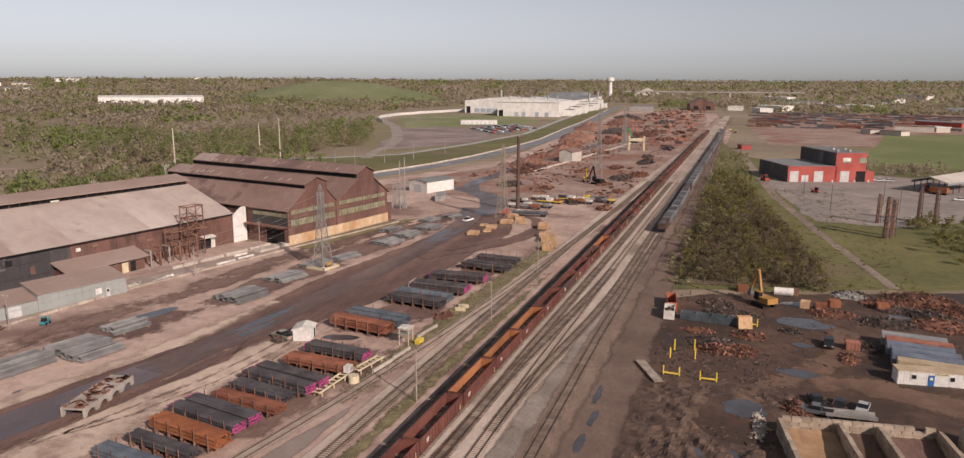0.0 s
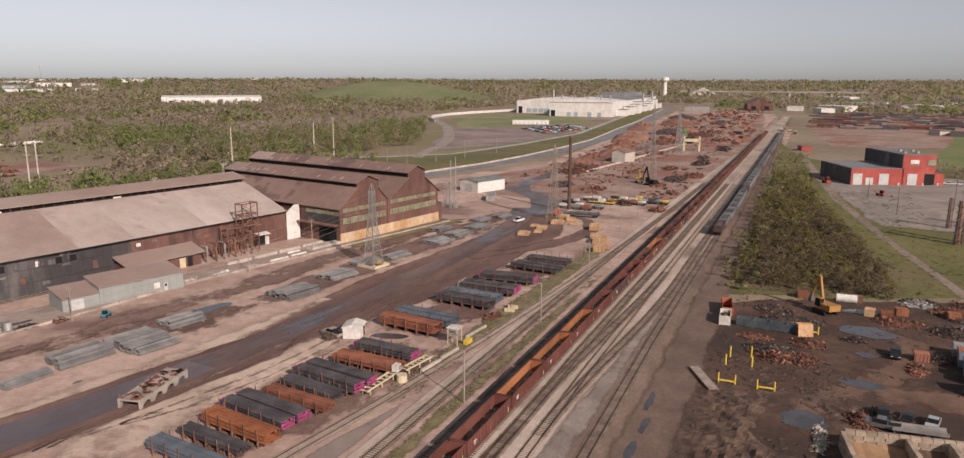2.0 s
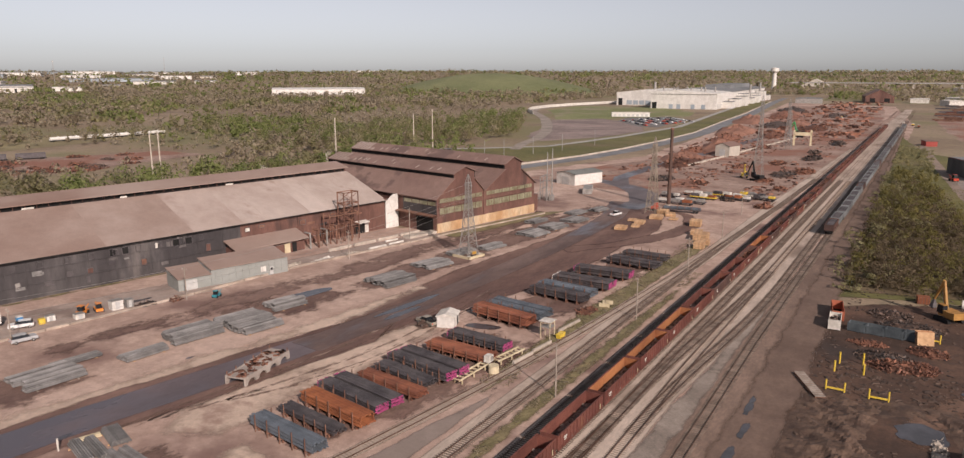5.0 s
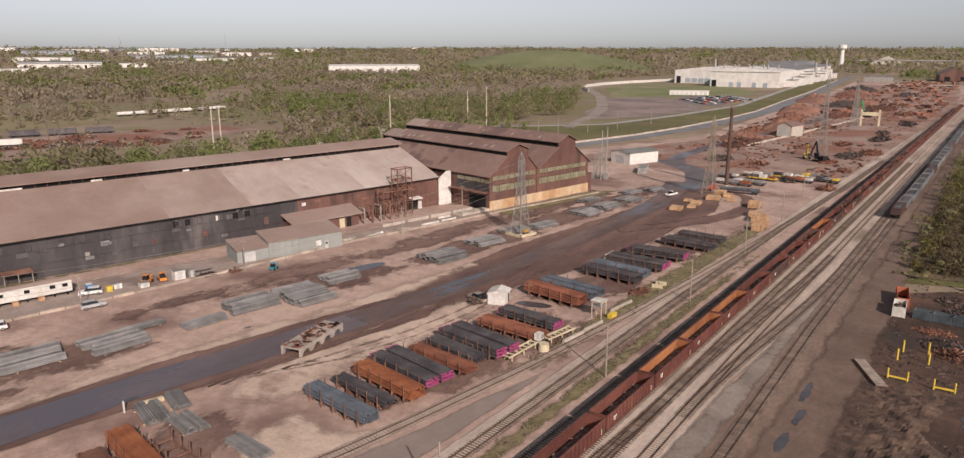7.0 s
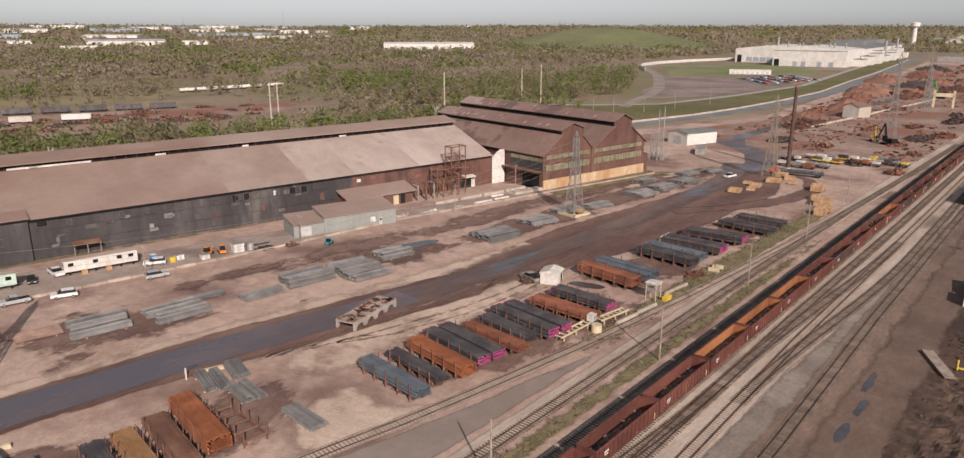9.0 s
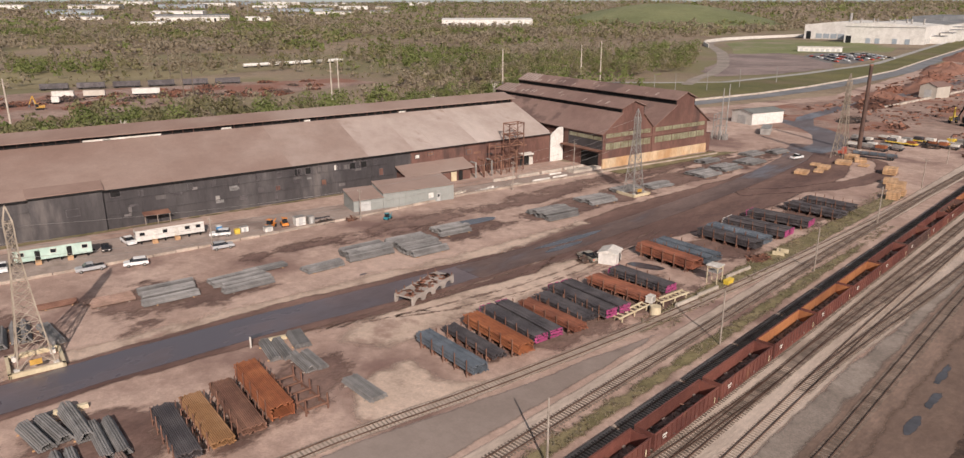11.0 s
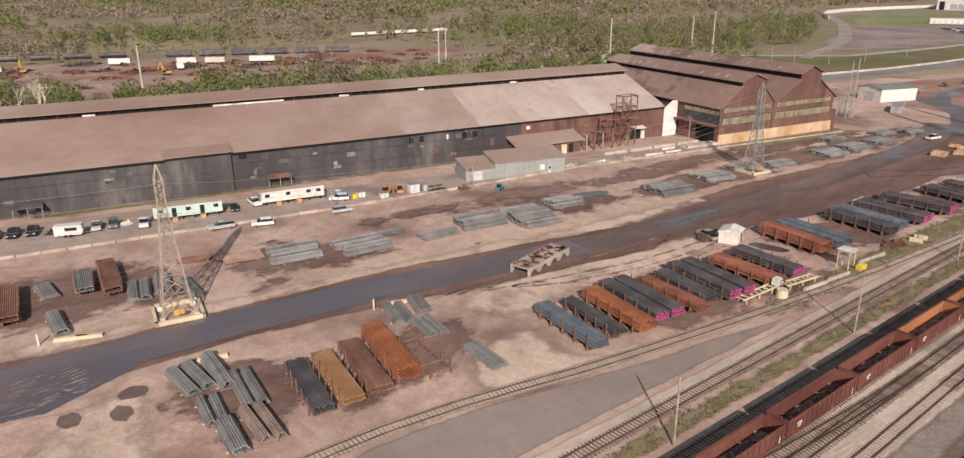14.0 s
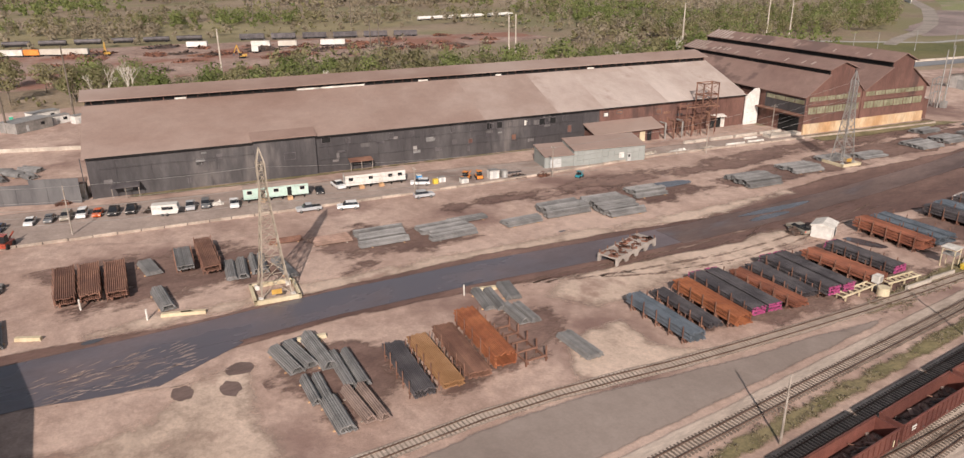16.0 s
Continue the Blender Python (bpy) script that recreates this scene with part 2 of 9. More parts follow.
M_TYRE = mat("tyre_rubber", (0.015, 0.015, 0.016), (0.03, 0.03, 0.03), 1, 4, rough=0.85, bump=0)
M_AUTOGLASS = mat("dark_window_glass", (0.012, 0.014, 0.017), (0.02, 0.022, 0.026), 1, 2, rough=0.08, bump=0)
M_BARK = mat("pale_bark", (0.42, 0.375, 0.32), (0.58, 0.53, 0.46), 0.6, 3)
M_TRUNK = mat("brown_bark", (0.1, 0.08, 0.062), (0.17, 0.14, 0.11), 0.6, 3)
M_LEAFG = mat("fresh_leaves", (0.21, 0.25, 0.085), (0.32, 0.355, 0.135), 0.03, 0.4, rough=0.7, bump=0, island=0.1, grit=0.08)
M_LEAFO = mat("olive_leaves", (0.285, 0.265, 0.14), (0.4, 0.366, 0.2), 0.012, 0.3, rough=0.75, bump=0, island=0.1, grit=0.08)
# twig brown kept paler and bluer, standing in for haze over far woods
M_LEAFB = mat("hazed_brown_twigs", (0.35, 0.295, 0.21), (0.475, 0.405, 0.3), 0.012, 0.3, rough=0.8, bump=0, island=0.1, grit=0.08)
M_LEAFY = mat("yellow_green_leaves", (0.19, 0.172, 0.058), (0.275, 0.24, 0.085), 0.05, 0.5, rough=0.7, bump=0, island=0.1, grit=0.08)

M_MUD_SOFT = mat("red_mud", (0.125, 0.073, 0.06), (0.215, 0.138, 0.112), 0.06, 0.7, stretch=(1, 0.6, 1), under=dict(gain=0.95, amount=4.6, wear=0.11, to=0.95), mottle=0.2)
M_MARGIN_SOFT = mat("red_mud", (0.105, 0.058, 0.048), (0.19, 0.115, 0.092), 0.06, 0.7, stretch=(1, 0.35, 1), under=dict(gain=1.7, amount=2.9, wear=0.07, to=0.6), mottle=0.2)
M_RUT_SOFT = mat("wheel_rut_mud", (0.17, 0.108, 0.083), (0.26, 0.178, 0.14), 0.15, 1.0, under=dict(gain=1.3, amount=2.6, wear=0.25, to=0.9), mottle=0.2)
M_VERGE_SOFT = mat("weedy_grass", (0.14, 0.122, 0.055), (0.225, 0.185, 0.1), 0.12, 1.2, under=dict(gain=1.25, amount=2.2, wear=0.2, to=0.8), mottle=0.3)
M_PAD_SOFT = mat("grey_hardstanding", (0.235, 0.187, 0.16), (0.295, 0.24, 0.208), 0.04, 0.7, bump=0.1, grit=0.07, third=(0.33, 0.26, 0.215), third_scale=0.05, third_at=(0.58, 0.75), under=dict(gain=2.0, amount=1.6, to=0.7), mottle=0.07)
M_JUNK_SOFT = mat("dark_dirt", (0.05, 0.0285, 0.0195), (0.105, 0.059, 0.039), 0.05, 0.5, third=(0.045, 0.03, 0.024), third_scale=0.06, third_at=(0.5, 0.64), under=dict(amount=1.8, to=0.8), mottle=0.28)
M_BALLAST_SOFT = mat("pale_ballast", (0.375, 0.3, 0.245), (0.52, 0.43, 0.36), 0.06, 2.2, bump=0.6, third=(0.22, 0.165, 0.13), third_scale=0.05, third_at=(0.56, 0.68), stretch=(1, 0.3, 1), under=dict(amount=1.6, to=0.7), mottle=0.13)
M_GRAVEL_SOFT = mat("brown_gravel", (0.147, 0.0986, 0.0748), (0.239, 0.167, 0.129), 0.05, 1.6, bump=0.5, stretch=(1, 0.4, 1), under=dict(to=0.7), mottle=0.18)

M_LEAFD = mat("dark_brown_twigs", (0.15, 0.116, 0.072), (0.225, 0.175, 0.11), 0.03, 0.4, rough=0.8, bump=0, island=0.12)
M_SAND_SOFT = mat("pale_sandy_dirt", (0.44, 0.335, 0.265), (0.56, 0.435, 0.35), 0.06, 0.9, third=(0.3, 0.2, 0.16), third_scale=0.09, third_at=(0.56, 0.7), under=dict(gain=1.0, amount=3.0, wear=0.06, to=0.9), mottle=0.12)
M_DUSTTIE = mat("dust_covered_sleeper", (0.22, 0.175, 0.14), (0.34, 0.275, 0.225), 0.4, 3.0, per_object=0.2)
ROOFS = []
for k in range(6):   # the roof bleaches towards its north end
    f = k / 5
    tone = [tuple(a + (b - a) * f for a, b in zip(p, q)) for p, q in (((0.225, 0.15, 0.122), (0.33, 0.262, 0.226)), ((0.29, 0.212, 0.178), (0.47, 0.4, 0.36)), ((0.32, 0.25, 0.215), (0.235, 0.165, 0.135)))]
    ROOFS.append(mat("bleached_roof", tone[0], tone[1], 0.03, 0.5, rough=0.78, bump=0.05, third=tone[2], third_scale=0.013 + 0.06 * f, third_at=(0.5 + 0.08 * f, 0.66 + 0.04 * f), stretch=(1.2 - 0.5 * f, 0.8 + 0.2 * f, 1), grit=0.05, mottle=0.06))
M_RUSTR = mat("red_rust_steel", (0.17, 0.062, 0.038), (0.28, 0.105, 0.06), 0.25, 1.5, rough=0.8, metal=0.1, island=0.15, per_object=0.2)
M_CHAR0 = mat("faded_black_sheet", (0.11, 0.1, 0.1), (0.17, 0.155, 0.15), 0.3, 1.0, stretch=(1, 1, 0.3), per_object=0.3)
M_GREYBED_SOFT = mat("grey_ballast", (0.21, 0.173, 0.145), (0.315, 0.265, 0.225), 0.06, 2.2, bump=0.6, under=dict(amount=2.2, to=0.9), mottle=0.2)
M_EAST_SOFT = mat("brown_lane_earth", (0.13, 0.085, 0.064), (0.2, 0.138, 0.106), 0.05, 0.9, third=(0.105, 0.066, 0.05), third_scale=0.05, third_at=(0.5, 0.66), stretch=(1, 0.6, 1), under=dict(gain=1.5, amount=2.4, wear=0.1, to=0.9), mottle=0.15)
M_THICKET_SOFT = mat("leaf_litter", (0.1, 0.075, 0.042), (0.165, 0.125, 0.07), 0.08, 0.8, under=dict(gain=1.2, amount=2.8, wear=0.06, to=0.9), mottle=0.25)
M_STREAK = mat("pale_dried_mud", (0.36, 0.265, 0.22), (0.46, 0.35, 0.29), 0.3, 2.0)
M_LANE_SOFT = mat("brown_lane_dirt", (0.108, 0.0613, 0.041), (0.171, 0.102, 0.0697), 0.06, 0.6, under=dict(gain=1.2, amount=3.0, wear=0.12, to=0.9), mottle=0.22)
M_KERB = mat("dirty_kerb_concrete", (0.3, 0.24, 0.195), (0.42, 0.35, 0.29), 0.2, 1.2, bump=0.2, island=0.1, per_object=0.15, mottle=0.15)
M_APRON_SOFT = mat("dusty_apron", (0.29, 0.226, 0.192), (0.375, 0.3, 0.258), 0.05, 0.7, grit=0.12, third=(0.22, 0.165, 0.14), third_scale=0.05, third_at=(0.55, 0.7), under=dict(gain=1.6, amount=2.0, to=0.7), mottle=0.14)


def leafy(m, share=0.55):
    """Leaves let some light through."""
    n, l = m.node_tree.nodes, m.node_tree.links
    p, o = n["Principled BSDF"], n["Material Output"]
    thin, mix = n.new("ShaderNodeBsdfTranslucent"), n.new("ShaderNodeMixShader")
    l.new(p.inputs["Base Color"].links[0].from_socket, thin.inputs["Color"])
    mix.inputs[0].default_value = share
    l.new(p.outputs[0], mix.inputs[1]); l.new(thin.outputs[0], mix.inputs[2]); l.new(mix.outputs[0], o.inputs["Surface"])


for leaf in (M_LEAFG, M_LEAFO, M_LEAFB, M_LEAFY, M_LEAFD):
    leafy(leaf, 0.6)


def paint(name, c, rough=0.3):
    return mat(name, tuple(v * 0.92 for v in c), c, 0.5, 2.0, rough=rough, bump=0)


# ---- mesh helpers ----
class Geo:
    """Points and faces of one mesh, gathered piece by piece."""

    def __init__(self):
        self.v, self.f = [], []

    def faces(self, pts, faces):
        k = len(self.v)
        self.v += [tuple(p) for p in pts]
        self.f += [tuple(k + i for i in f) for f in faces]
        return self

    def box(self, cx, cy, cz, sx, sy, sz, rz=0.0, m=None, taper=1.0):
        c, s = math.cos(radians(rz)), math.sin(radians(rz))
        pts = []
        for z, q in ((-0.5, 1.0), (0.5, taper)):
            for x, y in ((-0.5, -0.5), (0.5, -0.5), (0.5, 0.5), (-0.5, 0.5)):
                a, b = x * sx * q, y * sy * q
                pts.append((cx + a * c - b * s, cy + a * s + b * c, cz + z * sz))
        if m is not None:
            pts = [tuple(m @ Vector(p)) for p in pts]
        return self.faces(pts, ((3, 2, 1, 0), (4, 5, 6, 7), (0, 1, 5, 4), (1, 2, 6, 5), (2, 3, 7, 6), (3, 0, 4, 7)))

    def ext(self, pts, d):
        """A flat outline, pushed along d into a solid."""
        n = len(pts)
        d = Vector(d)
        pts = [Vector(p) for p in pts]
        k = len(self.v)
        self.v += [tuple(p) for p in pts] + [tuple(p + d) for p in pts]
        self.f += [tuple(k + i for i in range(n - 1, -1, -1)), tuple(k + n + i for i in range(n))]
        self.f += [(k + i, k + (i + 1) % n, k + n + (i + 1) % n, k + n + i) for i in range(n)]
        return self

    def tube(self, p0, p1, r0, r1=None, n=6, caps=True):
        p0, p1 = Vector(p0), Vector(p1)
        r1 = r0 if r1 is None else r1
        w = (p1 - p0).normalized()
        a = w.orthogonal().normalized()
        b = w.cross(a)
        k = len(self.v)
        for p, r in ((p0, r0), (p1, r1)):
            for i in range(n):
                t = 2 * math.pi * i / n
                self.v.append(tuple(p + a * (r * math.cos(t)) + b * (r * math.sin(t))))
        self.f += [(k + i, k + (i + 1) % n, k + n + (i + 1) % n, k + n + i) for i in range(n)]
        if caps:
            self.f += [tuple(k + i for i in range(n - 1, -1, -1)), tuple(k + n + i for i in range(n))]
        return self

    def strip(self, left, right):
        """A ribbon between two lines of points."""
        k, n = len(self.v), len(left)
        self.v += [tuple(p) for p in left] + [tuple(p) for p in right]
        self.f += [(k + i, k + n + i, k + n + i + 1, k + i + 1) for i in range(n - 1)]
        return self

    def mesh(self, name, material):
        me = bpy.data.meshes.new(name)
        me.from_pydata(self.v, [], self.f)
        me.update()
        me.materials.append(material)
        return me


def part(name, geo, material, parent=None, label=""):
    ob = new(name, geo.mesh(name, material))
    if parent is not None:
        ob.parent = parent
    return tagged(ob, label)


def thing(name, x, y, z=0.0, rz=0.0, label="", category="", group="", kind=""):
    ob = new(name)
    ob.matrix_basis = pose(x, y, z, 0, 0, rz)
    ob.empty_display_size = 0.5
    return tagged(ob, label, category, group, kind)


def solid(name, geo, material, label, category, group="", kind="", x=0.0, y=0.0, z=0.0, rz=0.0):
    ob = new(name, geo.mesh(name, material))
    ob.matrix_basis = pose(x, y, z, 0, 0, rz)
    return tagged(ob, label, category, group, kind)


R = random.Random(7)


# ---- ground and surfaces ----
from mathutils.geometry import tessellate_polygon


def fade(a, b, x):
    t = min(1.0, max(0.0, (x - a) / (b - a)))
    return t * t * (3 - 2 * t)


MOUND = (-985.0, 1640.0)


def terrain(x, y):
    """Flat round the yard, low hills towards the horizon, a grassed mound between."""
    d = math.hypot(x, y)
    h = fade(1700, 3900, d) * (50 + 9 * noise.noise((x / 900, y / 900, 3)) + 5 * noise.noise((x / 300, y / 300, 8)))
    r = math.hypot((x - MOUND[0]) / 330, (y - MOUND[1]) / 240)
    if r < 1:
        h += 52 * (1 - r * r) ** 1.3
    return h


def ground_sheet():
    g = Geo()
    lines = [-4700, -4300, -3900, -3500, -3100, -2700, -2400, -2100, -1850, -1650] + list(range(-1500, 1501, 60)) + [1650, 1850, 2100, 2400, 2700, 3100, 3500, 3900, 4300, 4700]
    ys = [-3000, -2000, -1200, -700] + list(range(-400, 2401, 60)) + [2550, 2700, 2900, 3100, 3350, 3600, 3900, 4200, 4450, 4700]
    for y in ys:
        for x in lines:
            g.v.append((x, y, terrain(x, y)))
    n = len(lines)
    for j in range(len(ys) - 1):
        for i in range(n - 1):
            g.f.append((j * n + i, j * n + i + 1, (j + 1) * n + i + 1, (j + 1) * n + i))
    ob = solid("ground", g, M_SCRUB, "olive-brown scrub land rising to low hills", "ground", kind="structure")
    for p in ob.data.polygons:
        p.use_smooth = True
    return ob


ground_sheet()


def mound():
    g = Geo()
    n = 40
    for j in range(n + 1):
        for i in range(n + 1):
            x, y = MOUND[0] - 300 + 600 * i / n, MOUND[1] - 216 + 432 * j / n
            inside = math.hypot((x - MOUND[0]) / 300, (y - MOUND[1]) / 216) < 1
            g.v.append((x, y, terrain(x, y) + (1.2 + noise.noise((x / 30, y / 30, 4)) if inside else -6)))
    g.f = [(j * (n + 1) + i, j * (n + 1) + i + 1, (j + 1) * (n + 1) + i + 1, (j + 1) * (n + 1) + i) for j in range(n) for i in range(n)]
    ob = solid("hill", g, M_MOUND, "smooth bright green grassed hill among woods", "hill", kind="structure")
    for p in ob.data.polygons:
        p.use_smooth = True


mound()


def ragged(pts, step=6.0, amount=1.0, seed=1):
    """An outline cut into short steps with an uneven edge."""
    r, out = random.Random(seed), []
    for (x0, y0), (x1, y1) in zip(pts, pts[1:] + pts[:1]):
        n = max(1, int(math.hypot(x1 - x0, y1 - y0) / step))
        for i in range(n):
            t = i / n
            x, y = x0 + (x1 - x0) * t, y0 + (y1 - y0) * t
            q = noise.noise((x / 11 + seed, y / 11, seed)) * amount + r.uniform(-0.25, 0.25) * amount
            d = math.hypot(x1 - x0, y1 - y0)
            out.append((x + (y1 - y0) / d * q, y - (x1 - x0) / d * q))
    return out


LAYER = [0.0]


def patch(name, pts, z, material, label, category="ground", step=6.0, amount=1.0, seed=1):
    pts = ragged(pts, step, amount, seed)
    LAYER[0] += 0.0011
    z += LAYER[0]
    me = bpy.data.meshes.new(name)
    tris = tessellate_polygon([[Vector((x, y, 0)) for x, y in pts]])
    tris = [t if (pts[t[1]][0] - pts[t[0]][0]) * (pts[t[2]][1] - pts[t[0]][1]) - (pts[t[1]][1] - pts[t[0]][1]) * (pts[t[2]][0] - pts[t[0]][0]) > 0 else t[::-1] for t in tris]
    me.from_pydata([(x, y, z) for x, y in pts], [], tris)
    me.update()
    me.materials.append(material)
    return tagged(new(name, me), label, category, kind="structure")


def soft_patch(name, pts, z, material, label, category="ground", cell=1.5, reach=4.0):
    """A patch on a fine sheet that knows how far each point lies inside the outline, so that its edge can wear away unevenly."""
    LAYER[0] += 0.0011
    z += LAYER[0]
    p = np.array(pts)
    q = np.roll(p, -1, 0)
    x0, y0 = p.min(0)
    x1, y1 = p.max(0)
    nx, ny = int((x1 - x0) / cell) + 2, int((y1 - y0) / cell) + 2
    X, Y = np.meshgrid(x0 + np.arange(nx) * cell, y0 + np.arange(ny) * cell)
    P = np.stack([X.ravel(), Y.ravel()], 1)
    inside, far = np.zeros(len(P), bool), np.full(len(P), 1e9)
    for a, b in zip(p, q):
        d = b - a
        t = np.clip(((P - a) @ d) / (d @ d), 0, 1)
        far = np.minimum(far, np.linalg.norm(P - a - t[:, None] * d, axis=1))
        cross = (a[1] > P[:, 1]) != (b[1] > P[:, 1])
        with np.errstate(divide="ignore", invalid="ignore"):
            inside ^= cross & (P[:, 0] < (b[0] - a[0]) * (P[:, 1] - a[1]) / (b[1] - a[1]) + a[0])
    depth = np.where(inside, far, -far)
    keep = depth > -reach * 0.3
    grid = np.arange(nx * ny).reshape(ny, nx)
    quads = np.stack([grid[:-1, :-1], grid[:-1, 1:], grid[1:, 1:], grid[1:, :-1]], -1).reshape(-1, 4)
    quads = quads[keep[quads].any(1)]
    used, index = np.unique(quads, return_inverse=True)
    me = bpy.data.meshes.new(name)
    me.from_pydata([(float(x), float(y), z) for x, y in P[used]], [], index.reshape(-1, 4).tolist())
    me.attributes.new("inside", "FLOAT", "POINT").data.foreach_set("value", np.clip(depth[used] / reach, -1, 1).astype(np.float32))
    me.materials.append(material)
    return tagged(new(name, me), label, category, kind="structure")


def band(line, width, seed=1, amount=0.4, step=5.0):
    """The outline of a ribbon along a line."""
    left, right = [], []
    for i, (x, y) in enumerate(line):
        x0, y0 = line[max(0, i - 1)]
        x1, y1 = line[min(len(line) - 1, i + 1)]
        d = math.hypot(x1 - x0, y1 - y0)
        w = width[i] if isinstance(width, (list, tuple)) else width
        nx, ny = (y1 - y0) / d * w / 2, -(x1 - x0) / d * w / 2
        left.append((x - nx, y - ny)); right.append((x + nx, y + ny))
    return left + right[::-1]


# yard west of the tracks
patch("yard_ground", [(-40, -120), (-14, -60), (-14, 60), (-17, 250), (-18, 900), (-60, 1400), (-240, 1480), (-190, 900), (-165, 480), (-205, 340), (-150, 290), (-142, 240), (-160, 205), (-225, 200), (-262, 60), (-280, 22), (-338, 20), (-345, -40), (-345, -120)], 0.02, M_DIRT, "pale pinkish dirt yard with darker stains", amount=2.0)
patch("ground_red_earth", [(-95, 320), (-60, 330), (-48, 420), (-48, 900), (-70, 1300), (-215, 1350), (-180, 900), (-150, 500), (-185, 345), (-140, 330)], 0.05, M_REDEARTH, "churned red earth scrap yard", amount=5, step=15, seed=3)
soft_patch("ground_mud", band([(-104.5, 90), (-103, 112), (-101, 132), (-98, 165), (-95, 205), (-92, 250), (-97, 292)], [2, 13, 23, 30, 30, 26, 16]), 0.05, M_MARGIN_SOFT, "rutted dark red mud beside the yard road", cell=1.5, reach=5)
soft_patch("ground_mud", band([(-96, 204), (-84, 222), (-74, 243), (-71, 265), (-79, 283), (-92, 292)], [9, 10, 9, 8, 7, 6]), 0.055, M_MARGIN_SOFT, "curved dark mud track round the timber stacks", cell=1.5, reach=5)
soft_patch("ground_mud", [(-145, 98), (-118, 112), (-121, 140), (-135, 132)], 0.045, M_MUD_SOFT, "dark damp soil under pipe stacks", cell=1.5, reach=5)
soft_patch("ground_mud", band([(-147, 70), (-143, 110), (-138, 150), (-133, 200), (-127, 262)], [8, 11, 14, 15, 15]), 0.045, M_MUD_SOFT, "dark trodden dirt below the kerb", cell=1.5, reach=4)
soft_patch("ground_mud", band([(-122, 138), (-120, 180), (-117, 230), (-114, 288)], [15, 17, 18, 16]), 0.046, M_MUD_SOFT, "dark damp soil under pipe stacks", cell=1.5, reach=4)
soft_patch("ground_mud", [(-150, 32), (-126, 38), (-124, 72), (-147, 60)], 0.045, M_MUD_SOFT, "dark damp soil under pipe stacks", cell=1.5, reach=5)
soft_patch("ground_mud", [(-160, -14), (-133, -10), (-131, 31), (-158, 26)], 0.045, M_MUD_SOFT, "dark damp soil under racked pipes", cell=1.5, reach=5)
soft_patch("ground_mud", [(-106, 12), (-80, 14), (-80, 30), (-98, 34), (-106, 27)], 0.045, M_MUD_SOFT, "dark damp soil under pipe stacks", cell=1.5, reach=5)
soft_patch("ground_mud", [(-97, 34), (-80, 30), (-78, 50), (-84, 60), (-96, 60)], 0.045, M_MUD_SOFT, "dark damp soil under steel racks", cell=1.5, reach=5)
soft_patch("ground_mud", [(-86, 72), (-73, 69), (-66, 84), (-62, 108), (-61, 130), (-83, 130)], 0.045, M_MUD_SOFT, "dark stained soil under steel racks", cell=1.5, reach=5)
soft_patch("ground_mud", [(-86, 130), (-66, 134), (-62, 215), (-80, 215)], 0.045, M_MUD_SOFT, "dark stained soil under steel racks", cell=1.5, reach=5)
soft_patch("ground_sand", [(-103, 66), (-98, 59), (-86, 64), (-85, 90), (-84, 128), (-92, 150), (-98, 120), (-103, 90)], 0.04, M_SAND_SOFT, "pale sandy dirt churned by wheels", cell=1.5, reach=5)
soft_patch("ground_sand", [(-85, 54), (-85, 68), (-75, 66), (-69, 72), (-66, 84), (-64, 84), (-69, 62), (-72, 46)], 0.04, M_SAND_SOFT, "pale sandy dirt before the racks", cell=1.2, reach=3)
soft_patch("ground_sand", [(-106, 3), (-104, 14), (-88, 11), (-77, 12), (-77, -30), (-100, -30), (-99, -4)], 0.04, M_SAND_SOFT, "smooth pale sandy dirt", cell=1.5, reach=5)
soft_patch("ground_sand", band([(-127, -10), (-124.5, 20), (-121, 50), (-117, 80), (-112, 110), (-110, 150)], [7, 8, 10, 10, 8, 6]), 0.04, M_SAND_SOFT, "pale sandy dirt beside the yard road", cell=1.5, reach=4)
soft_patch("road_margin", band([(-119, -72), (-118, -18), (-116.5, 5), (-115, 30), (-111.5, 60), (-106, 88), (-102, 112), (-100.5, 126)], [20, 19, 14, 14, 16, 18, 17, 4]), 0.048, M_MARGIN_SOFT, "dark red mud along the yard road", "ground", cell=1.2, reach=4)
soft_patch("road_yard", band([(-118.5, -70), (-118, -18), (-116.5, 5), (-115.5, 30), (-112, 60), (-107, 88), (-104.4, 108), (-102.4, 128), (-101.5, 142)], [11, 11, 10, 9.8, 9.8, 9.8, 8.6, 5.5, 1.5]), 0.07, M_ROAD_SOFT, "dark wet asphalt yard road", "road", cell=0.8, reach=1.6)
soft_patch("road_apron", [(-118, -40), (-114, -8), (-112.5, 12), (-110.5, 14), (-107, 6), (-104.5, 0), (-106.5, -8), (-109, -16), (-111, -40)], 0.0705, M_ROAD_SOFT, "wet asphalt apron widening the yard road", "road", cell=0.8, reach=1.6)
for x, y, w, l_ in ((-101.2, 2.3, 2.2, 3.2), (-98.8, 8.1, 2.2, 3.2), (-103.2, 10.6, 2.0, 4.4)):
    soft_patch("damp_hollow", [(x + w * math.cos(i * math.pi / 6) * (1 + 0.2 * math.sin(3 * i + x)), y + l_ / 2 * math.sin(i * math.pi / 6)) for i in range(12)], 0.06, M_ROADMUD, "shallow damp hollow in pale dirt", "ground", cell=0.4, reach=0.8)
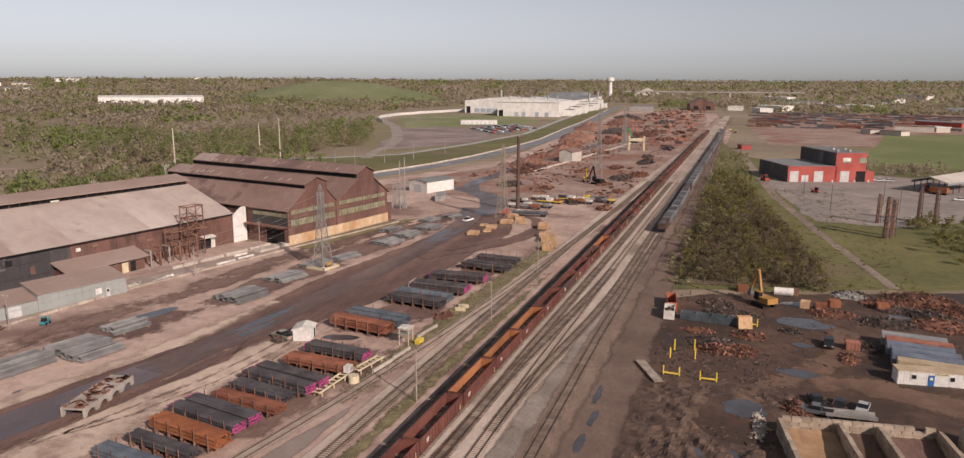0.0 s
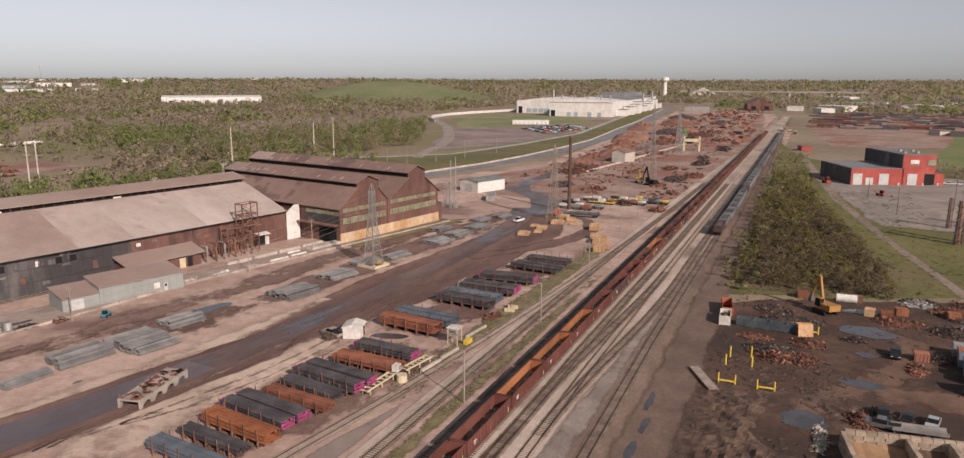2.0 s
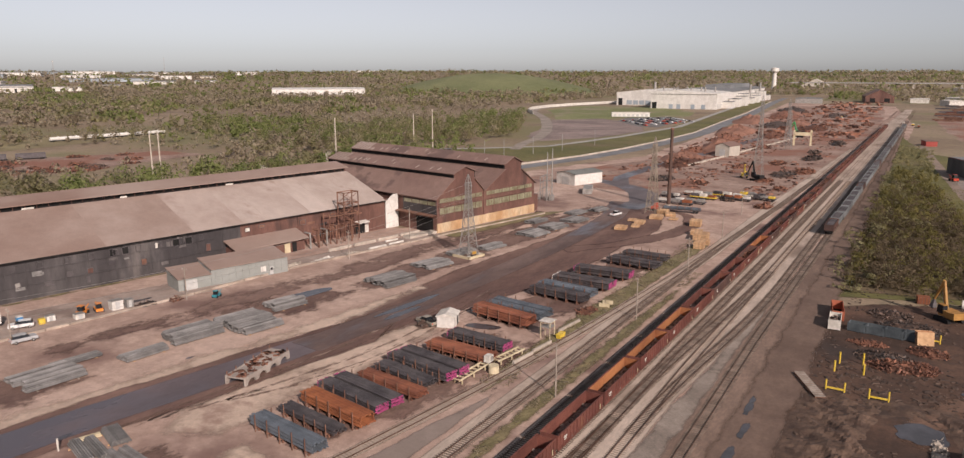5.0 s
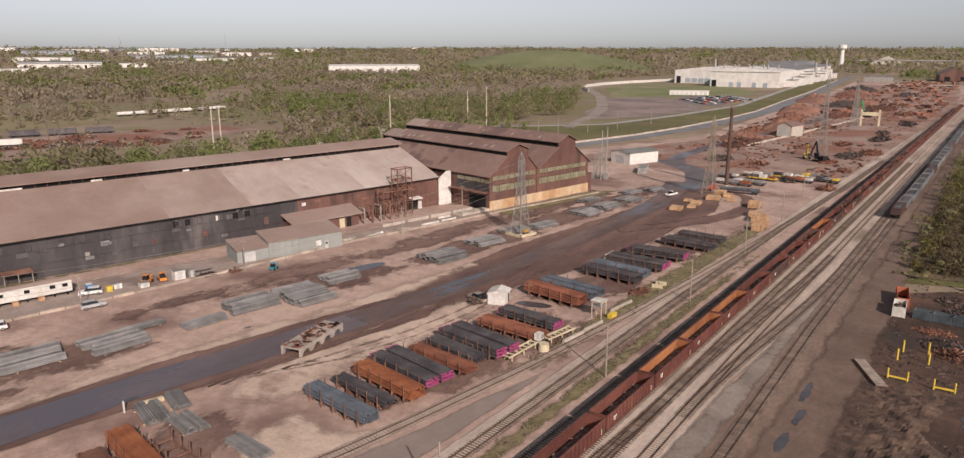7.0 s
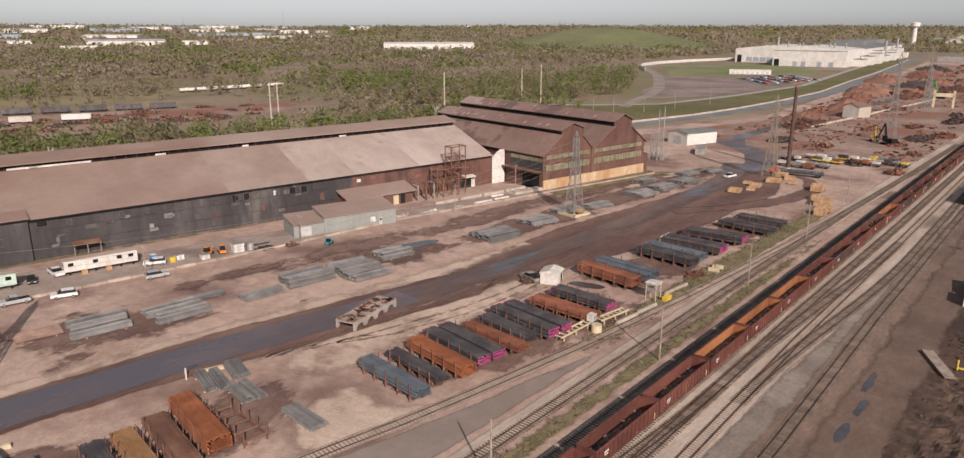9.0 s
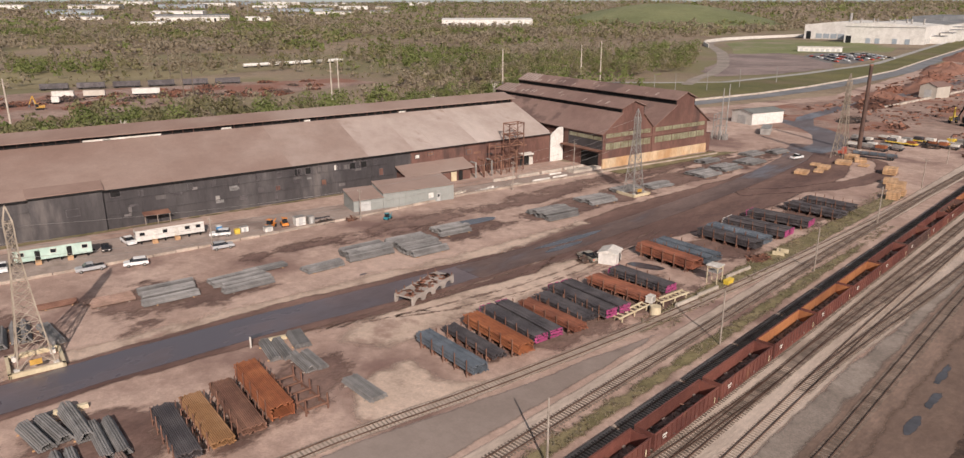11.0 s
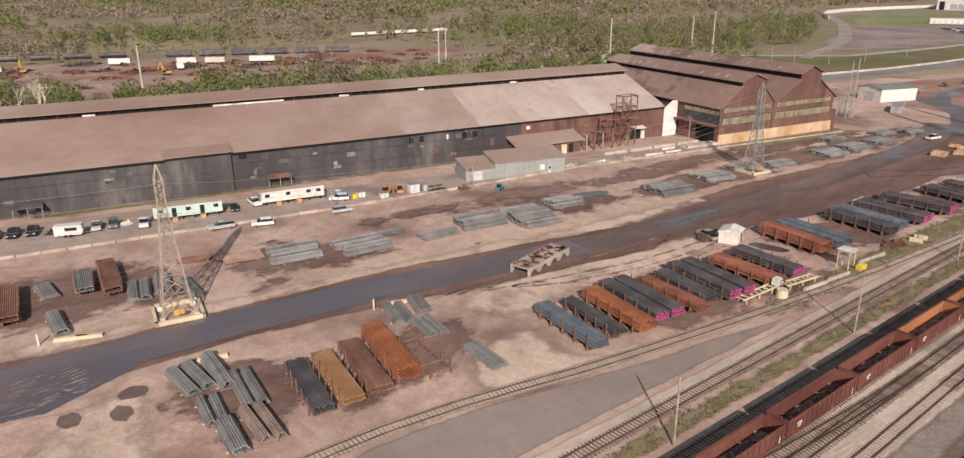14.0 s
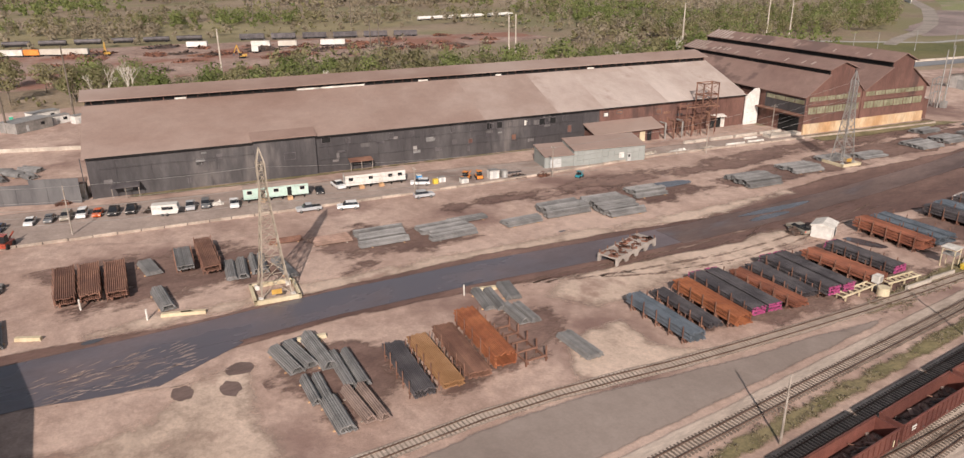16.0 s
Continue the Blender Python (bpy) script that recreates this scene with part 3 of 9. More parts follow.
g = Geo()
for k in range(190):
    q = R.random()
    x, y, a = -116 + 13 * q + R.uniform(-1.5, 1.5), -16 + 20 * R.random() + 3 * q, R.uniform(-0.16, 0.16) + 1.9 - 0.4 * q
    if x > -104 + (y + 5) * 0.4 or x < -117:
        continue
    n, w, bow = 5, R.uniform(0.04, 0.085), R.uniform(-0.4, 0.1)
    long_ = R.uniform(0.8, 3.2)
    mid = [(x + math.cos(a + bow * (i / n - 0.5)) * long_ * i / n, y + math.sin(a + bow * (i / n - 0.5)) * long_ * i / n) for i in range(n + 1)]
    c, s = -math.sin(a) * w, math.cos(a) * w
    up = [1 - abs(2 * i / n - 1) ** 3 for i in range(n + 1)]
    g.strip([Vector((p[0] - c * u, p[1] - s * u, LAYER[0] + 0.1)) for p, u in zip(mid, up)], [Vector((p[0] + c * u, p[1] + s * u, LAYER[0] + 0.1)) for p, u in zip(mid, up)])
solid("tyre_marks", g, M_STREAK, "pale curved tyre marks of dried mud on wet asphalt", "tyre marks", kind="stuff")
soft_patch("road_yard_muddy", band([(-104.8, 100), (-102, 130), (-100.5, 165), (-100, 200), (-101, 235), (-104, 268), (-112, 300)], [9.5, 9, 8.6, 8.4, 9, 10, 12]), 0.07, M_ROADMUD, "mud-covered stretch of the yard road", "road", cell=0.9, reach=1.8)
patch("road_yard_north", band([(-105, 285), (-104, 305), (-112, 326), (-124, 341), (-136, 349), (-152, 358), (-172, 368)], [10, 14, 14, 12, 9, 8, 8]), 0.07, M_ROAD, "dark asphalt junction at the yard gate", "road", amount=0.5, step=4, seed=24)
for k in range(8):
    o = (k - 3.5) * 1.7 + R.uniform(-0.5, 0.5)
    bend = R.uniform(-1.5, 1.5)
    line = [(-101 + o * 0.7, 66 + o * 2.4), (-99 + o * 0.8 + bend * 0.4, 74 + o * 1.2), (-96.5 + o * 0.8 + bend, 84), (-93 + o + bend, 101), (-92 + o * 1.1 + bend * 0.6, 118), (-92.5 + o * 1.1, 140), (-95 + o, 160)]
    fine = []
    for p, q in zip(line, line[1:]):
        fine += [(p[0] + (q[0] - p[0]) * i / 5 + R.uniform(-0.15, 0.15), p[1] + (q[1] - p[1]) * i / 5) for i in range(5)]
    soft_patch("wheel_rut", band(fine, R.uniform(0.6, 1.5)), 0.06, M_RUT_SOFT, "curved muddy wheel ruts in pale dirt", "ground", cell=0.6, reach=0.9)
patch("road_yard_branch", band([(-132, 347), (-141, 372), (-141, 435), (-136, 490), (-131, 575), (-124, 700), (-112, 900)], [9, 8, 8, 7, 7, 7, 7]), 0.075, M_ROAD, "grey asphalt lane through the scrap yard", "road", amount=0.5, step=5, seed=22)
for k, (x, y, w, l_, rz) in enumerate(((-103.4, 134, 2.8, 24, 6), (-131, 128, 5, 14, 10), (-101, 128, 2.5, 14, 5), (-80, 130, 4, 10, 75), (-163, 101, 2.2, 8, 10), (-124, -6, 2, 4, 0), (-109, 53, 1.2, 3, 0), (-107, 20, 2, 5, 0), (-120, 84, 1.2, 2.6, 0))):
    c, s = math.cos(radians(rz)), math.sin(radians(rz))
    ring = []
    for i in range(14):
        t = 2 * math.pi * i / 14
        q = 1 + 0.25 * noise.noise((k * 3.1, math.cos(t) * 1.5, math.sin(t) * 1.5))
        a, b = w * q * math.cos(t), l_ * q * math.sin(t)
        ring.append((x + (a * c + b * s) / 2, y + (-a * s + b * c) / 2))
    soft_patch("puddle", ring, 0.085, M_PUDDLE, "shallow puddle on the yard ground", "puddle", cell=0.5, reach=0.9)

# hardstanding along the mill, behind a low kerb
MU = Vector((math.sin(radians(10.6)), math.cos(radians(10.6)), 0))
MV = Vector((-math.cos(radians(10.6)), math.sin(radians(10.6)), 0))
MO = Vector((-203, 4, 0))


def mill(u, v, z=0.0):
    return MO + MU * u + MV * v + Vector((0, 0, z))


soft_patch("mill_apron", [tuple(mill(*p)[:2]) for p in ((-60, -2), (262, -20), (262, -27), (205, -25), (150, -23), (110, -28), (70, -29), (30, -30), (-60, -30))], 0.06, M_APRON_SOFT, "dusty grey-tan apron beside the mill", "pavement", cell=1.5, reach=2.5)
soft_patch("verge_mill", [tuple(mill(*p)[:2]) for p in ((8, 0.2), (140, 0.2), (140, -2.5), (70, -3), (36, -4), (8, -3.5))], 0.08, M_VERGE_SOFT, "thin weedy grass strip along the mill wall", "grass", cell=1.0, reach=2.0)
soft_patch("verge_hall", [tuple(mill(*p)[:2]) for p in ((206, -21.5), (262, -21.5), (275, -30), (206, -31))], 0.085, M_VERGE_SOFT, "dry weedy strip before the hall", "grass", cell=1.0, reach=2.0)


def kerb():
    t = thing("kerb_wall", *mill(-40, -29.5)[:2], 0, -10.6, "low pale concrete kerb wall along the apron", "kerb", kind="structure")
    line = [(-40, -29.6), (30, -29.4), (70, -28.8), (110, -27.0), (150, -23.2), (205, -24.6), (262, -26.6)]
    for (u0, v0), (u1, v1) in zip(line, line[1:]):
        n = int((u1 - u0) / 4.5)
        for i in range(n):
            a, b = i / n, (i + 0.96) / n
            ua, ub = u0 + (u1 - u0) * a + 40, u0 + (u1 - u0) * b + 40
            va, vb = v0 + (v1 - v0) * a + 29.5, v0 + (v1 - v0) * b + 29.5
            h = 0.55 + 0.12 * R.random()
            g = Geo().box(0, 0, h / 2, 0.5, ub - ua, h)
            ob = part("kerb_stone", g, M_KERB, t)
            ob.location = (-(va + vb) / 2, (ua + ub) / 2, 0)
            ob.rotation_euler = (0, 0, math.atan2((vb - va), ub - ua))


kerb()

# track bed, hardstanding by the siding, lanes east of the tracks
soft_patch("track_bed", [(-49.5, -60), (-31.6, -60), (-31.6, 110), (-29, 160), (-27.8, 230), (-27.5, 300), (-29, 700), (-31, 1300), (-42, 1300), (-48, 700), (-49, 200)], 0.06, M_BALLAST_SOFT, "pale gravel ballast under the main tracks", cell=1.2, reach=1.2)
soft_patch("track_bed_east", [(-32, -60), (-20, -60), (-17, 150), (-15, 260), (-20, 600), (-26, 1000), (-31, 1000), (-28, 300), (-28.5, 220), (-30, 150), (-32, 100)], 0.065, M_GRAVEL_SOFT, "brown gravel beside the main tracks", cell=1.5, reach=2)
soft_patch("track_bed_grey", [(-32.8, -60), (-27.0, -60), (-27.4, 120), (-28.3, 230), (-30.5, 190), (-31.6, 130), (-32.6, 100)], 0.07, M_GREYBED_SOFT, "grey stained ballast beside the main track", cell=1.2, reach=1.5)
soft_patch("track_bed_west", [(-58.5, -60), (-53.6, -60), (-53.6, 160), (-50, 300), (-48, 600), (-52, 600), (-57, 300), (-58.5, 150)], 0.06, M_BALLAST_SOFT, "pale gravel ballast under a side track", cell=1.2, reach=1.2)
soft_patch("verge_tracks", [(-53.4, -60), (-49.6, -60), (-49.4, 150), (-50.5, 240), (-53.4, 150)], 0.065, M_VERGE_SOFT, "weedy grass strip between two tracks", "grass", cell=1.0, reach=2.0)
soft_patch("hardstanding", [(-71, -40), (-59, -40), (-58.6, 110), (-60, 104), (-63, 88), (-65, 74), (-68.6, 56), (-71, 44), (-72, 30)], 0.055, M_PAD_SOFT, "smooth grey hardstanding beside the siding", "pavement", cell=1.5, reach=2.5)
soft_patch("verge_bank", [(-65, 100), (-61, 100), (-59, 150), (-57, 240), (-63, 240), (-66, 150)], 0.075, M_VERGE_SOFT, "dry grassy bank beside the siding", "grass", cell=1.0, reach=2.0)
soft_patch("road_east", [(-23, -60), (-12.5, -60), (-12.5, 120), (-14, 200), (-16, 300), (-20, 500), (-24, 800), (-28, 800), (-25.5, 500), (-24, 300), (-23.5, 200)], 0.075, M_EAST_SOFT, "brown dirt lane beside the tracks", "road", cell=1.5, reach=3)
soft_patch("junkyard_ground", [(-14.5, -60), (140, -60), (140, 250), (60, 221), (36, 212), (14, 203), (-6, 196), (-16.5, 186), (-17, 120)], 0.05, M_JUNK_SOFT, "dark brown dirt of a junkyard", cell=1.5, reach=3)
soft_patch("lane_junkyard", band([(2, 118), (8, 134), (17, 146), (24, 158), (26, 172), (20, 184)], [7, 9, 11, 11, 9, 8]), 0.055, M_LANE_SOFT, "lighter brown rutted dirt lane through the junkyard", "road", cell=1.2, reach=4)
soft_patch("lane_junkyard", band([(14, 140), (26, 142), (40, 137), (56, 132), (80, 130)], [10, 13, 13, 12, 12]), 0.056, M_LANE_SOFT, "lighter brown rutted dirt lane before the containers", "road", cell=1.2, reach=4)
patch("field_east", [(-17, 195), (60, 222), (140, 250), (320, 300), (320, 640), (120, 640), (60, 520), (-5, 600), (-25, 760), (-24, 480), (-17, 290)], 0.045, M_GRASS, "rough green and straw grass field", "grass", amount=3, step=10, seed=49)
soft_patch("ground_thicket", [(-17, 200), (14, 206), (30, 214), (28, 250), (20, 290), (8, 350), (-4, 430), (-18, 460), (-18, 300)], 0.05, M_THICKET_SOFT, "brown leaf litter under the thicket", cell=2.0, reach=6)
patch("field_far", [(75, 560), (300, 540), (420, 1050), (140, 900)], 0.06, mat("bright_meadow", (0.125, 0.15, 0.045), (0.185, 0.195, 0.07), 0.01, 0.3), "bright green meadow with a bare patch", "grass", amount=4, step=14, seed=50)
patch("yard_red_building", [(12, 440), (30, 320), (60, 318), (140, 380), (150, 460), (80, 500), (10, 480)], 0.07, M_PAD, "dusty gravel yard round the red workshop", amount=2, step=6, seed=51)
patch("lane_field", band([(-8, 675), (6, 500), (16, 385), (30, 290), (43, 218)], [5, 5, 4, 3, 3]), 0.075, M_GRAVEL, "worn brown vehicle lane across the field", "road", amount=0.5, step=5, seed=52)
patch("yard_far_east", [(20, 720), (120, 720), (420, 1050), (420, 1500), (60, 1500), (0, 1000)], 0.055, M_REDEARTH, "reddish stock yard behind the meadow", amount=6, step=20, seed=53)
for k, (x, y, w, l_) in enumerate(((16.5, 193, 8, 5), (17, 177, 13, 10), (14.5, 144, 8, 5), (4.6, 123, 8, 8), (-0.5, 105, 12, 6), (-20.5, 120, 1.6, 10), (-19.4, 110, 1.7, 7), (-19.6, 101, 2.0, 7), (16, 161, 5, 3), (38, 190, 7, 4))):
    ring = []
    for i in range(16):
        t = 2 * math.pi * i / 16
        q = 1 + 0.4 * noise.noise((k * 2.7 + 40, math.cos(t) * 1.6, math.sin(t) * 1.6))
        ring.append((x + w / 2 * q * math.cos(t), y + l_ / 2 * q * math.sin(t)))
    soft_patch("puddle", ring, 0.09, M_PUDDLE, "muddy puddle on dark dirt", "puddle", cell=0.6, reach=0.9)

# land west of the mill
patch("scrap_field_ground", [(-400, -60), (-560, -60), (-560, 60), (-520, 200), (-480, 330), (-430, 330), (-420, 200), (-390, 60)], 0.05, M_REDEARTH, "reddish-brown scrap field behind the trees", amount=8, step=12, seed=61)
patch("field_straw", [(-575, -60), (-760, -60), (-700, 340), (-600, 420), (-560, 200)], 0.045, mat("straw_grass", (0.2, 0.165, 0.09), (0.28, 0.24, 0.13), 0.01, 0.2), "straw-coloured open grassland", "grass", amount=8, step=14, seed=62)
patch("field_rubble", [(-308, 575), (-276, 540), (-248, 600), (-240, 690), (-262, 740), (-318, 820), (-350, 850), (-395, 800), (-350, 690)], 0.06, mat("pinkish_rubble", (0.17, 0.13, 0.12), (0.3, 0.232, 0.21), 0.02, 0.3, mottle=0.2), "bare pinkish rubble lot", amount=5, step=12, seed=63)
patch("plant_lawn", [(-380, 780), (-440, 900), (-500, 1000), (-520, 1150), (-390, 1180), (-295, 1060), (-270, 941), (-340, 880), (-340, 800), (-328, 690)], 0.05, mat("lawn", (0.155, 0.175, 0.065), (0.22, 0.225, 0.1), 0.01, 0.2, third=(0.26, 0.22, 0.15), third_scale=0.012, third_at=(0.52, 0.62), mottle=0.2), "mown lawn before the white plant", "grass", amount=3, step=12, seed=64)
patch("car_park", [(-318, 815), (-266, 742), (-244, 740), (-252, 880), (-290, 930), (-330, 885)], 0.07, mat("grey_asphalt", (0.14, 0.135, 0.13), (0.2, 0.19, 0.18), 0.05, 0.5), "grey asphalt car park before the plant", "pavement", amount=0.5, step=12, seed=65)
patch("embankment", [(-300, 445), (-225, 385), (-203, 470), (-193, 600), (-195, 700), (-212, 870), (-232, 1070), (-280, 1520), (-300, 1520), (-268, 1068), (-246, 881), (-231, 730), (-238, 600), (-258, 505)], 0.08, M_GRASS, "dry grass embankment beside the highway", "grass", amount=2, step=12, seed=66)
M_HWY = mat("pale_concrete_road", (0.3, 0.29, 0.275), (0.4, 0.385, 0.365), 0.05, 0.5, bump=0.1)
M_HWYD = mat("blue_grey_asphalt", (0.15, 0.155, 0.165), (0.22, 0.225, 0.235), 0.05, 0.5, bump=0.1)
patch("road_highway", band([(-222, 330), (-208, 385), (-194, 450), (-187, 510), (-183, 600), (-184, 690), (-201, 860), (-218, 1065), (-270, 1520), (-330, 2200)], [10, 12, 12, 13, 14, 14, 14, 14, 14, 14]), 0.1, M_HWYD, "blue-grey asphalt highway past the plant", "road", amount=0.2, step=10, seed=67)
patch("road_plant", band([(-330, 430), (-285, 468), (-252, 505), (-243, 560), (-236, 615), (-233, 680), (-228, 760), (-242, 881), (-264, 1068), (-283, 1246), (-310, 1600)], 7), 0.1, M_HWY, "pale concrete access road on the embankment", "road", amount=0.2, step=10, seed=68)
t = thing("road_barrier", 0, 0, 0, 0, "pale concrete barrier along the highway", "barrier", kind="structure")
EDGE = band([(-216, 352), (-208, 385), (-194, 450), (-187, 510), (-183, 600), (-184, 690), (-201, 860), (-218, 1065), (-270, 1520)], 15)[:9]
for (x0, y0), (x1, y1) in zip(EDGE, EDGE[1:]):
    d = math.hypot(x1 - x0, y1 - y0)
    n = max(1, int(d / 24))
    for i in range(n):
        q = (i + 0.5) / n
        part("barrier_section", Geo().box(x0 + (x1 - x0) * q, y0 + (y1 - y0) * q, 0.6, 0.7, d / n - 0.2, 1.1, rz=math.degrees(math.atan2(y1 - y0, x1 - x0)) - 90, taper=0.97), M_CONC, t)
LOOP = [(-262, 470), (-278, 512), (-292, 565), (-320, 637), (-354, 706), (-410, 812), (-465, 898), (-500, 950), (-526, 1007), (-538, 1084), (-532, 1170), (-518, 1241), (-498, 1340)]
patch("road_loop", band(LOOP, [8, 9, 10, 11, 12, 12, 12, 12, 12, 11, 11, 11, 11]), 0.1, mat("tan_gravel_road", (0.235, 0.2, 0.17), (0.325, 0.28, 0.24), 0.05, 0.5, mottle=0.15), "tan gravel road curving round the lot", "road", amount=0.2, step=10, seed=69)
t = thing("road_parapet", 0, 0, 0, 0, "white concrete parapet along the outer side of a curved road", "parapet")
rim = band(LOOP[6:], 13)[:len(LOOP) - 6]
for (x0, y0), (x1, y1) in zip(rim, rim[1:]):
    long_ = math.hypot(x1 - x0, y1 - y0)
    for i in range(3):
        q = (i + 0.5) / 3
        part("panel", Geo().box(x0 + (x1 - x0) * q, y0 + (y1 - y0) * q, 2.2, 0.6, long_ / 3 - 0.3, 4.4, rz=math.degrees(math.atan2(y1 - y0, x1 - x0)) - 90), M_OFFWHITE, t)


# ---- rail tracks ----
def track(name, line, label, near=None, ties_m=None, sunk=0.0):
    """Two rails on sleepers along a line; the nearest sleepers are pieces of their own."""
    t = thing(name, 0, 0, 0, 0, label, "railway track", "railway tracks", "structure")
    pts, dist = [Vector((x, y, 0)) for x, y in line], 0.0
    ways = []
    for i, p in enumerate(pts):
        d = pts[min(i + 1, len(pts) - 1)] - pts[max(i - 1, 0)]
        d.normalize()
        ways.append(Vector((d.y, -d.x, 0)))
    for side in (-0.75, 0.75):
        g = Geo()
        a = [p + w * (side - 0.045) for p, w in zip(pts, ways)]
        b = [p + w * (side + 0.045) for p, w in zip(pts, ways)]
        up, lo = Vector((0, 0, 0.34)), Vector((0, 0, 0.14))
        g.strip([p + up for p in a], [p + up for p in b])
        g.strip([p + lo for p in a], [p + up for p in a])
        g.strip([p + up for p in b], [p + lo for p in b])
        part("rail", g, M_RAIL, t)
    ties, one = Geo(), Geo().box(0, 0, 0.1 - sunk, 2.6, 0.24, 0.2).mesh("sleeper", ties_m or M_TIE)
    step, carry = 0.62, 0.0
    for (p, q) in zip(pts, pts[1:]):
        d = q - p
        n = d.length
        w = math.degrees(math.atan2(-d.x, d.y))
        s = carry
        while s < n:
            c = p + d * (s / n)
            j = R.uniform(-0.06, 0.06)
            if near and near[0] < c.y < near[1]:
                ob = new("sleeper", one)
                ob.parent = t
                ob.matrix_basis = pose(c.x + j, c.y, 0.02, 0, 0, w + R.uniform(-1.5, 1.5))
            elif c.y < 420:
                ties.box(c.x + j, c.y, 0.12 - sunk, 2.6, 0.24, 0.2, w + R.uniform(-1.5, 1.5))
            s += step
        carry = s - n
    if ties.v:
        tagged(part("sleepers", ties, ties_m or M_TIE, t), kind="stuff")
    return t


def bezier(a, b, c, d, n=24):
    out = []
    for i in range(n + 1):
        t = i / n
        out.append(tuple((1 - t) ** 3 * a[k] + 3 * (1 - t) ** 2 * t * b[k] + 3 * (1 - t) * t * t * c[k] + t ** 3 * d[k] for k in (0, 1)))
    return out


far_y = 1250
track("track_train", [(-42.1, -40), (-42.1, 400), (-42.3, 900), (-46, far_y)], "straight track under the gondola train")
track("track_shaded", [(-47.0, -40), (-47.0, 400), (-46.8, 900), (-50, far_y)], "straight track along the west side of the train")
track("track_middle", [(-38.3, -40), (-38.3, 100), (-38.7, 139), (-38.2, 233), (-38.2, 400), (-38.4, 900), (-42, far_y)], "straight track between the train and the main track")
track("track_turnout", bezier((-38.35, 106), (-38.4, 142), (-34.3, 165), (-34.2, 212)), "turnout that crosses over to the main track")
track("track_ladder", bezier((-42.1, 26), (-42.1, 55), (-38.6, 72), (-38.35, 104)), "turnout that joins the middle track to the train's track")
track("track_main", [(-33.4, -40), (-33.7, 75), (-34.5, 133), (-34.2, 201), (-34.2, 400), (-34.6, 900), (-38, far_y)], "straight main track on pale ballast", ties_m=M_DUSTTIE, sunk=0.06)
track("track_crossover", bezier((-34.1, 100), (-34.3, 132), (-29.6, 150), (-29.4, 200)) + [(-29.6, 260), (-30, 400), (-30.4, 700), (-33, far_y)], "track that branches off the main track")
track("track_east", [(-25.6, -40), (-25.5, 92), (-26.4, 150), (-26.4, 215), (-26.4, 290), (-26.1, 400), (-26.1, 700), (-28, far_y)], "rusty east track that carries the stored wagons")
track("track_west", [(-55, -40), (-55, 150), (-54, 240), (-51.5, 330), (-50, 420), (-50, far_y)], "side track beside the utility poles", near=(40, 110))
SIDING = [(-75.5, -30), (-75, 0), (-74.3, 18), (-73.9, 33), (-72.6, 44), (-71, 53), (-69, 62.7), (-67.2, 74), (-65.4, 87), (-63.6, 101), (-61.9, 117), (-60, 137), (-58, 165), (-55.6, 205), (-53.6, 255)]
track("track_siding", SIDING, "curved dusty siding that joins the side track", near=(14, 70), ties_m=M_DUSTTIE, sunk=0.03)
soft_patch("track_bed_siding", band(SIDING, 3.6), 0.07, M_BALLAST_SOFT, "thin gravel bed of the siding", cell=1.2, reach=1.2)


# ---- rolling mill ----
def mill_frame(u, v, name, label, category, kind=""):
    p = mill(u, v)
    return thing(name, p.x, p.y, 0, -10.6, label, category, kind=kind)


# inside a building frame: x = -v (towards the yard), y = u
def wall_x(g, x, y0, y1, z0, z1, t=0.3):
    g.box(x - t / 2, (y0 + y1) / 2, (z0 + z1) / 2, t, y1 - y0, z1 - z0)


def wall_y(g, y, x0, x1, z0, z1, t=0.3):
    g.box((x0 + x1) / 2, y + t / 2, (z0 + z1) / 2, x1 - x0, t, z1 - z0)


def slab(parent, name, a, b, y0, y1, material, t=0.25, label="", width=4.0, seed=3, pieces=True, pale=None):
    """A pitched roof slope from the edge a = (x, z) to the edge b, laid in sheets along y."""
    r = random.Random(seed)
    g = Geo()
    n = max(1, int(abs(y1 - y0) / width))
    for i in range(n):
        p, q = y0 + (y1 - y0) * i / n, y0 + (y1 - y0) * (i + 1) / n
        dz = r.uniform(-0.02, 0.03)
        if pieces:
            g = Geo()
        g.ext([(a[0], p, a[1] + dz), (b[0], p, b[1] + dz), (b[0], p, b[1] - t), (a[0], p, a[1] - t)], (0, q - p, 0))
        if pieces:
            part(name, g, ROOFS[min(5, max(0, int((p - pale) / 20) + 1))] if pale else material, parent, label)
    if not pieces:
        part(name, g, material, parent, label)


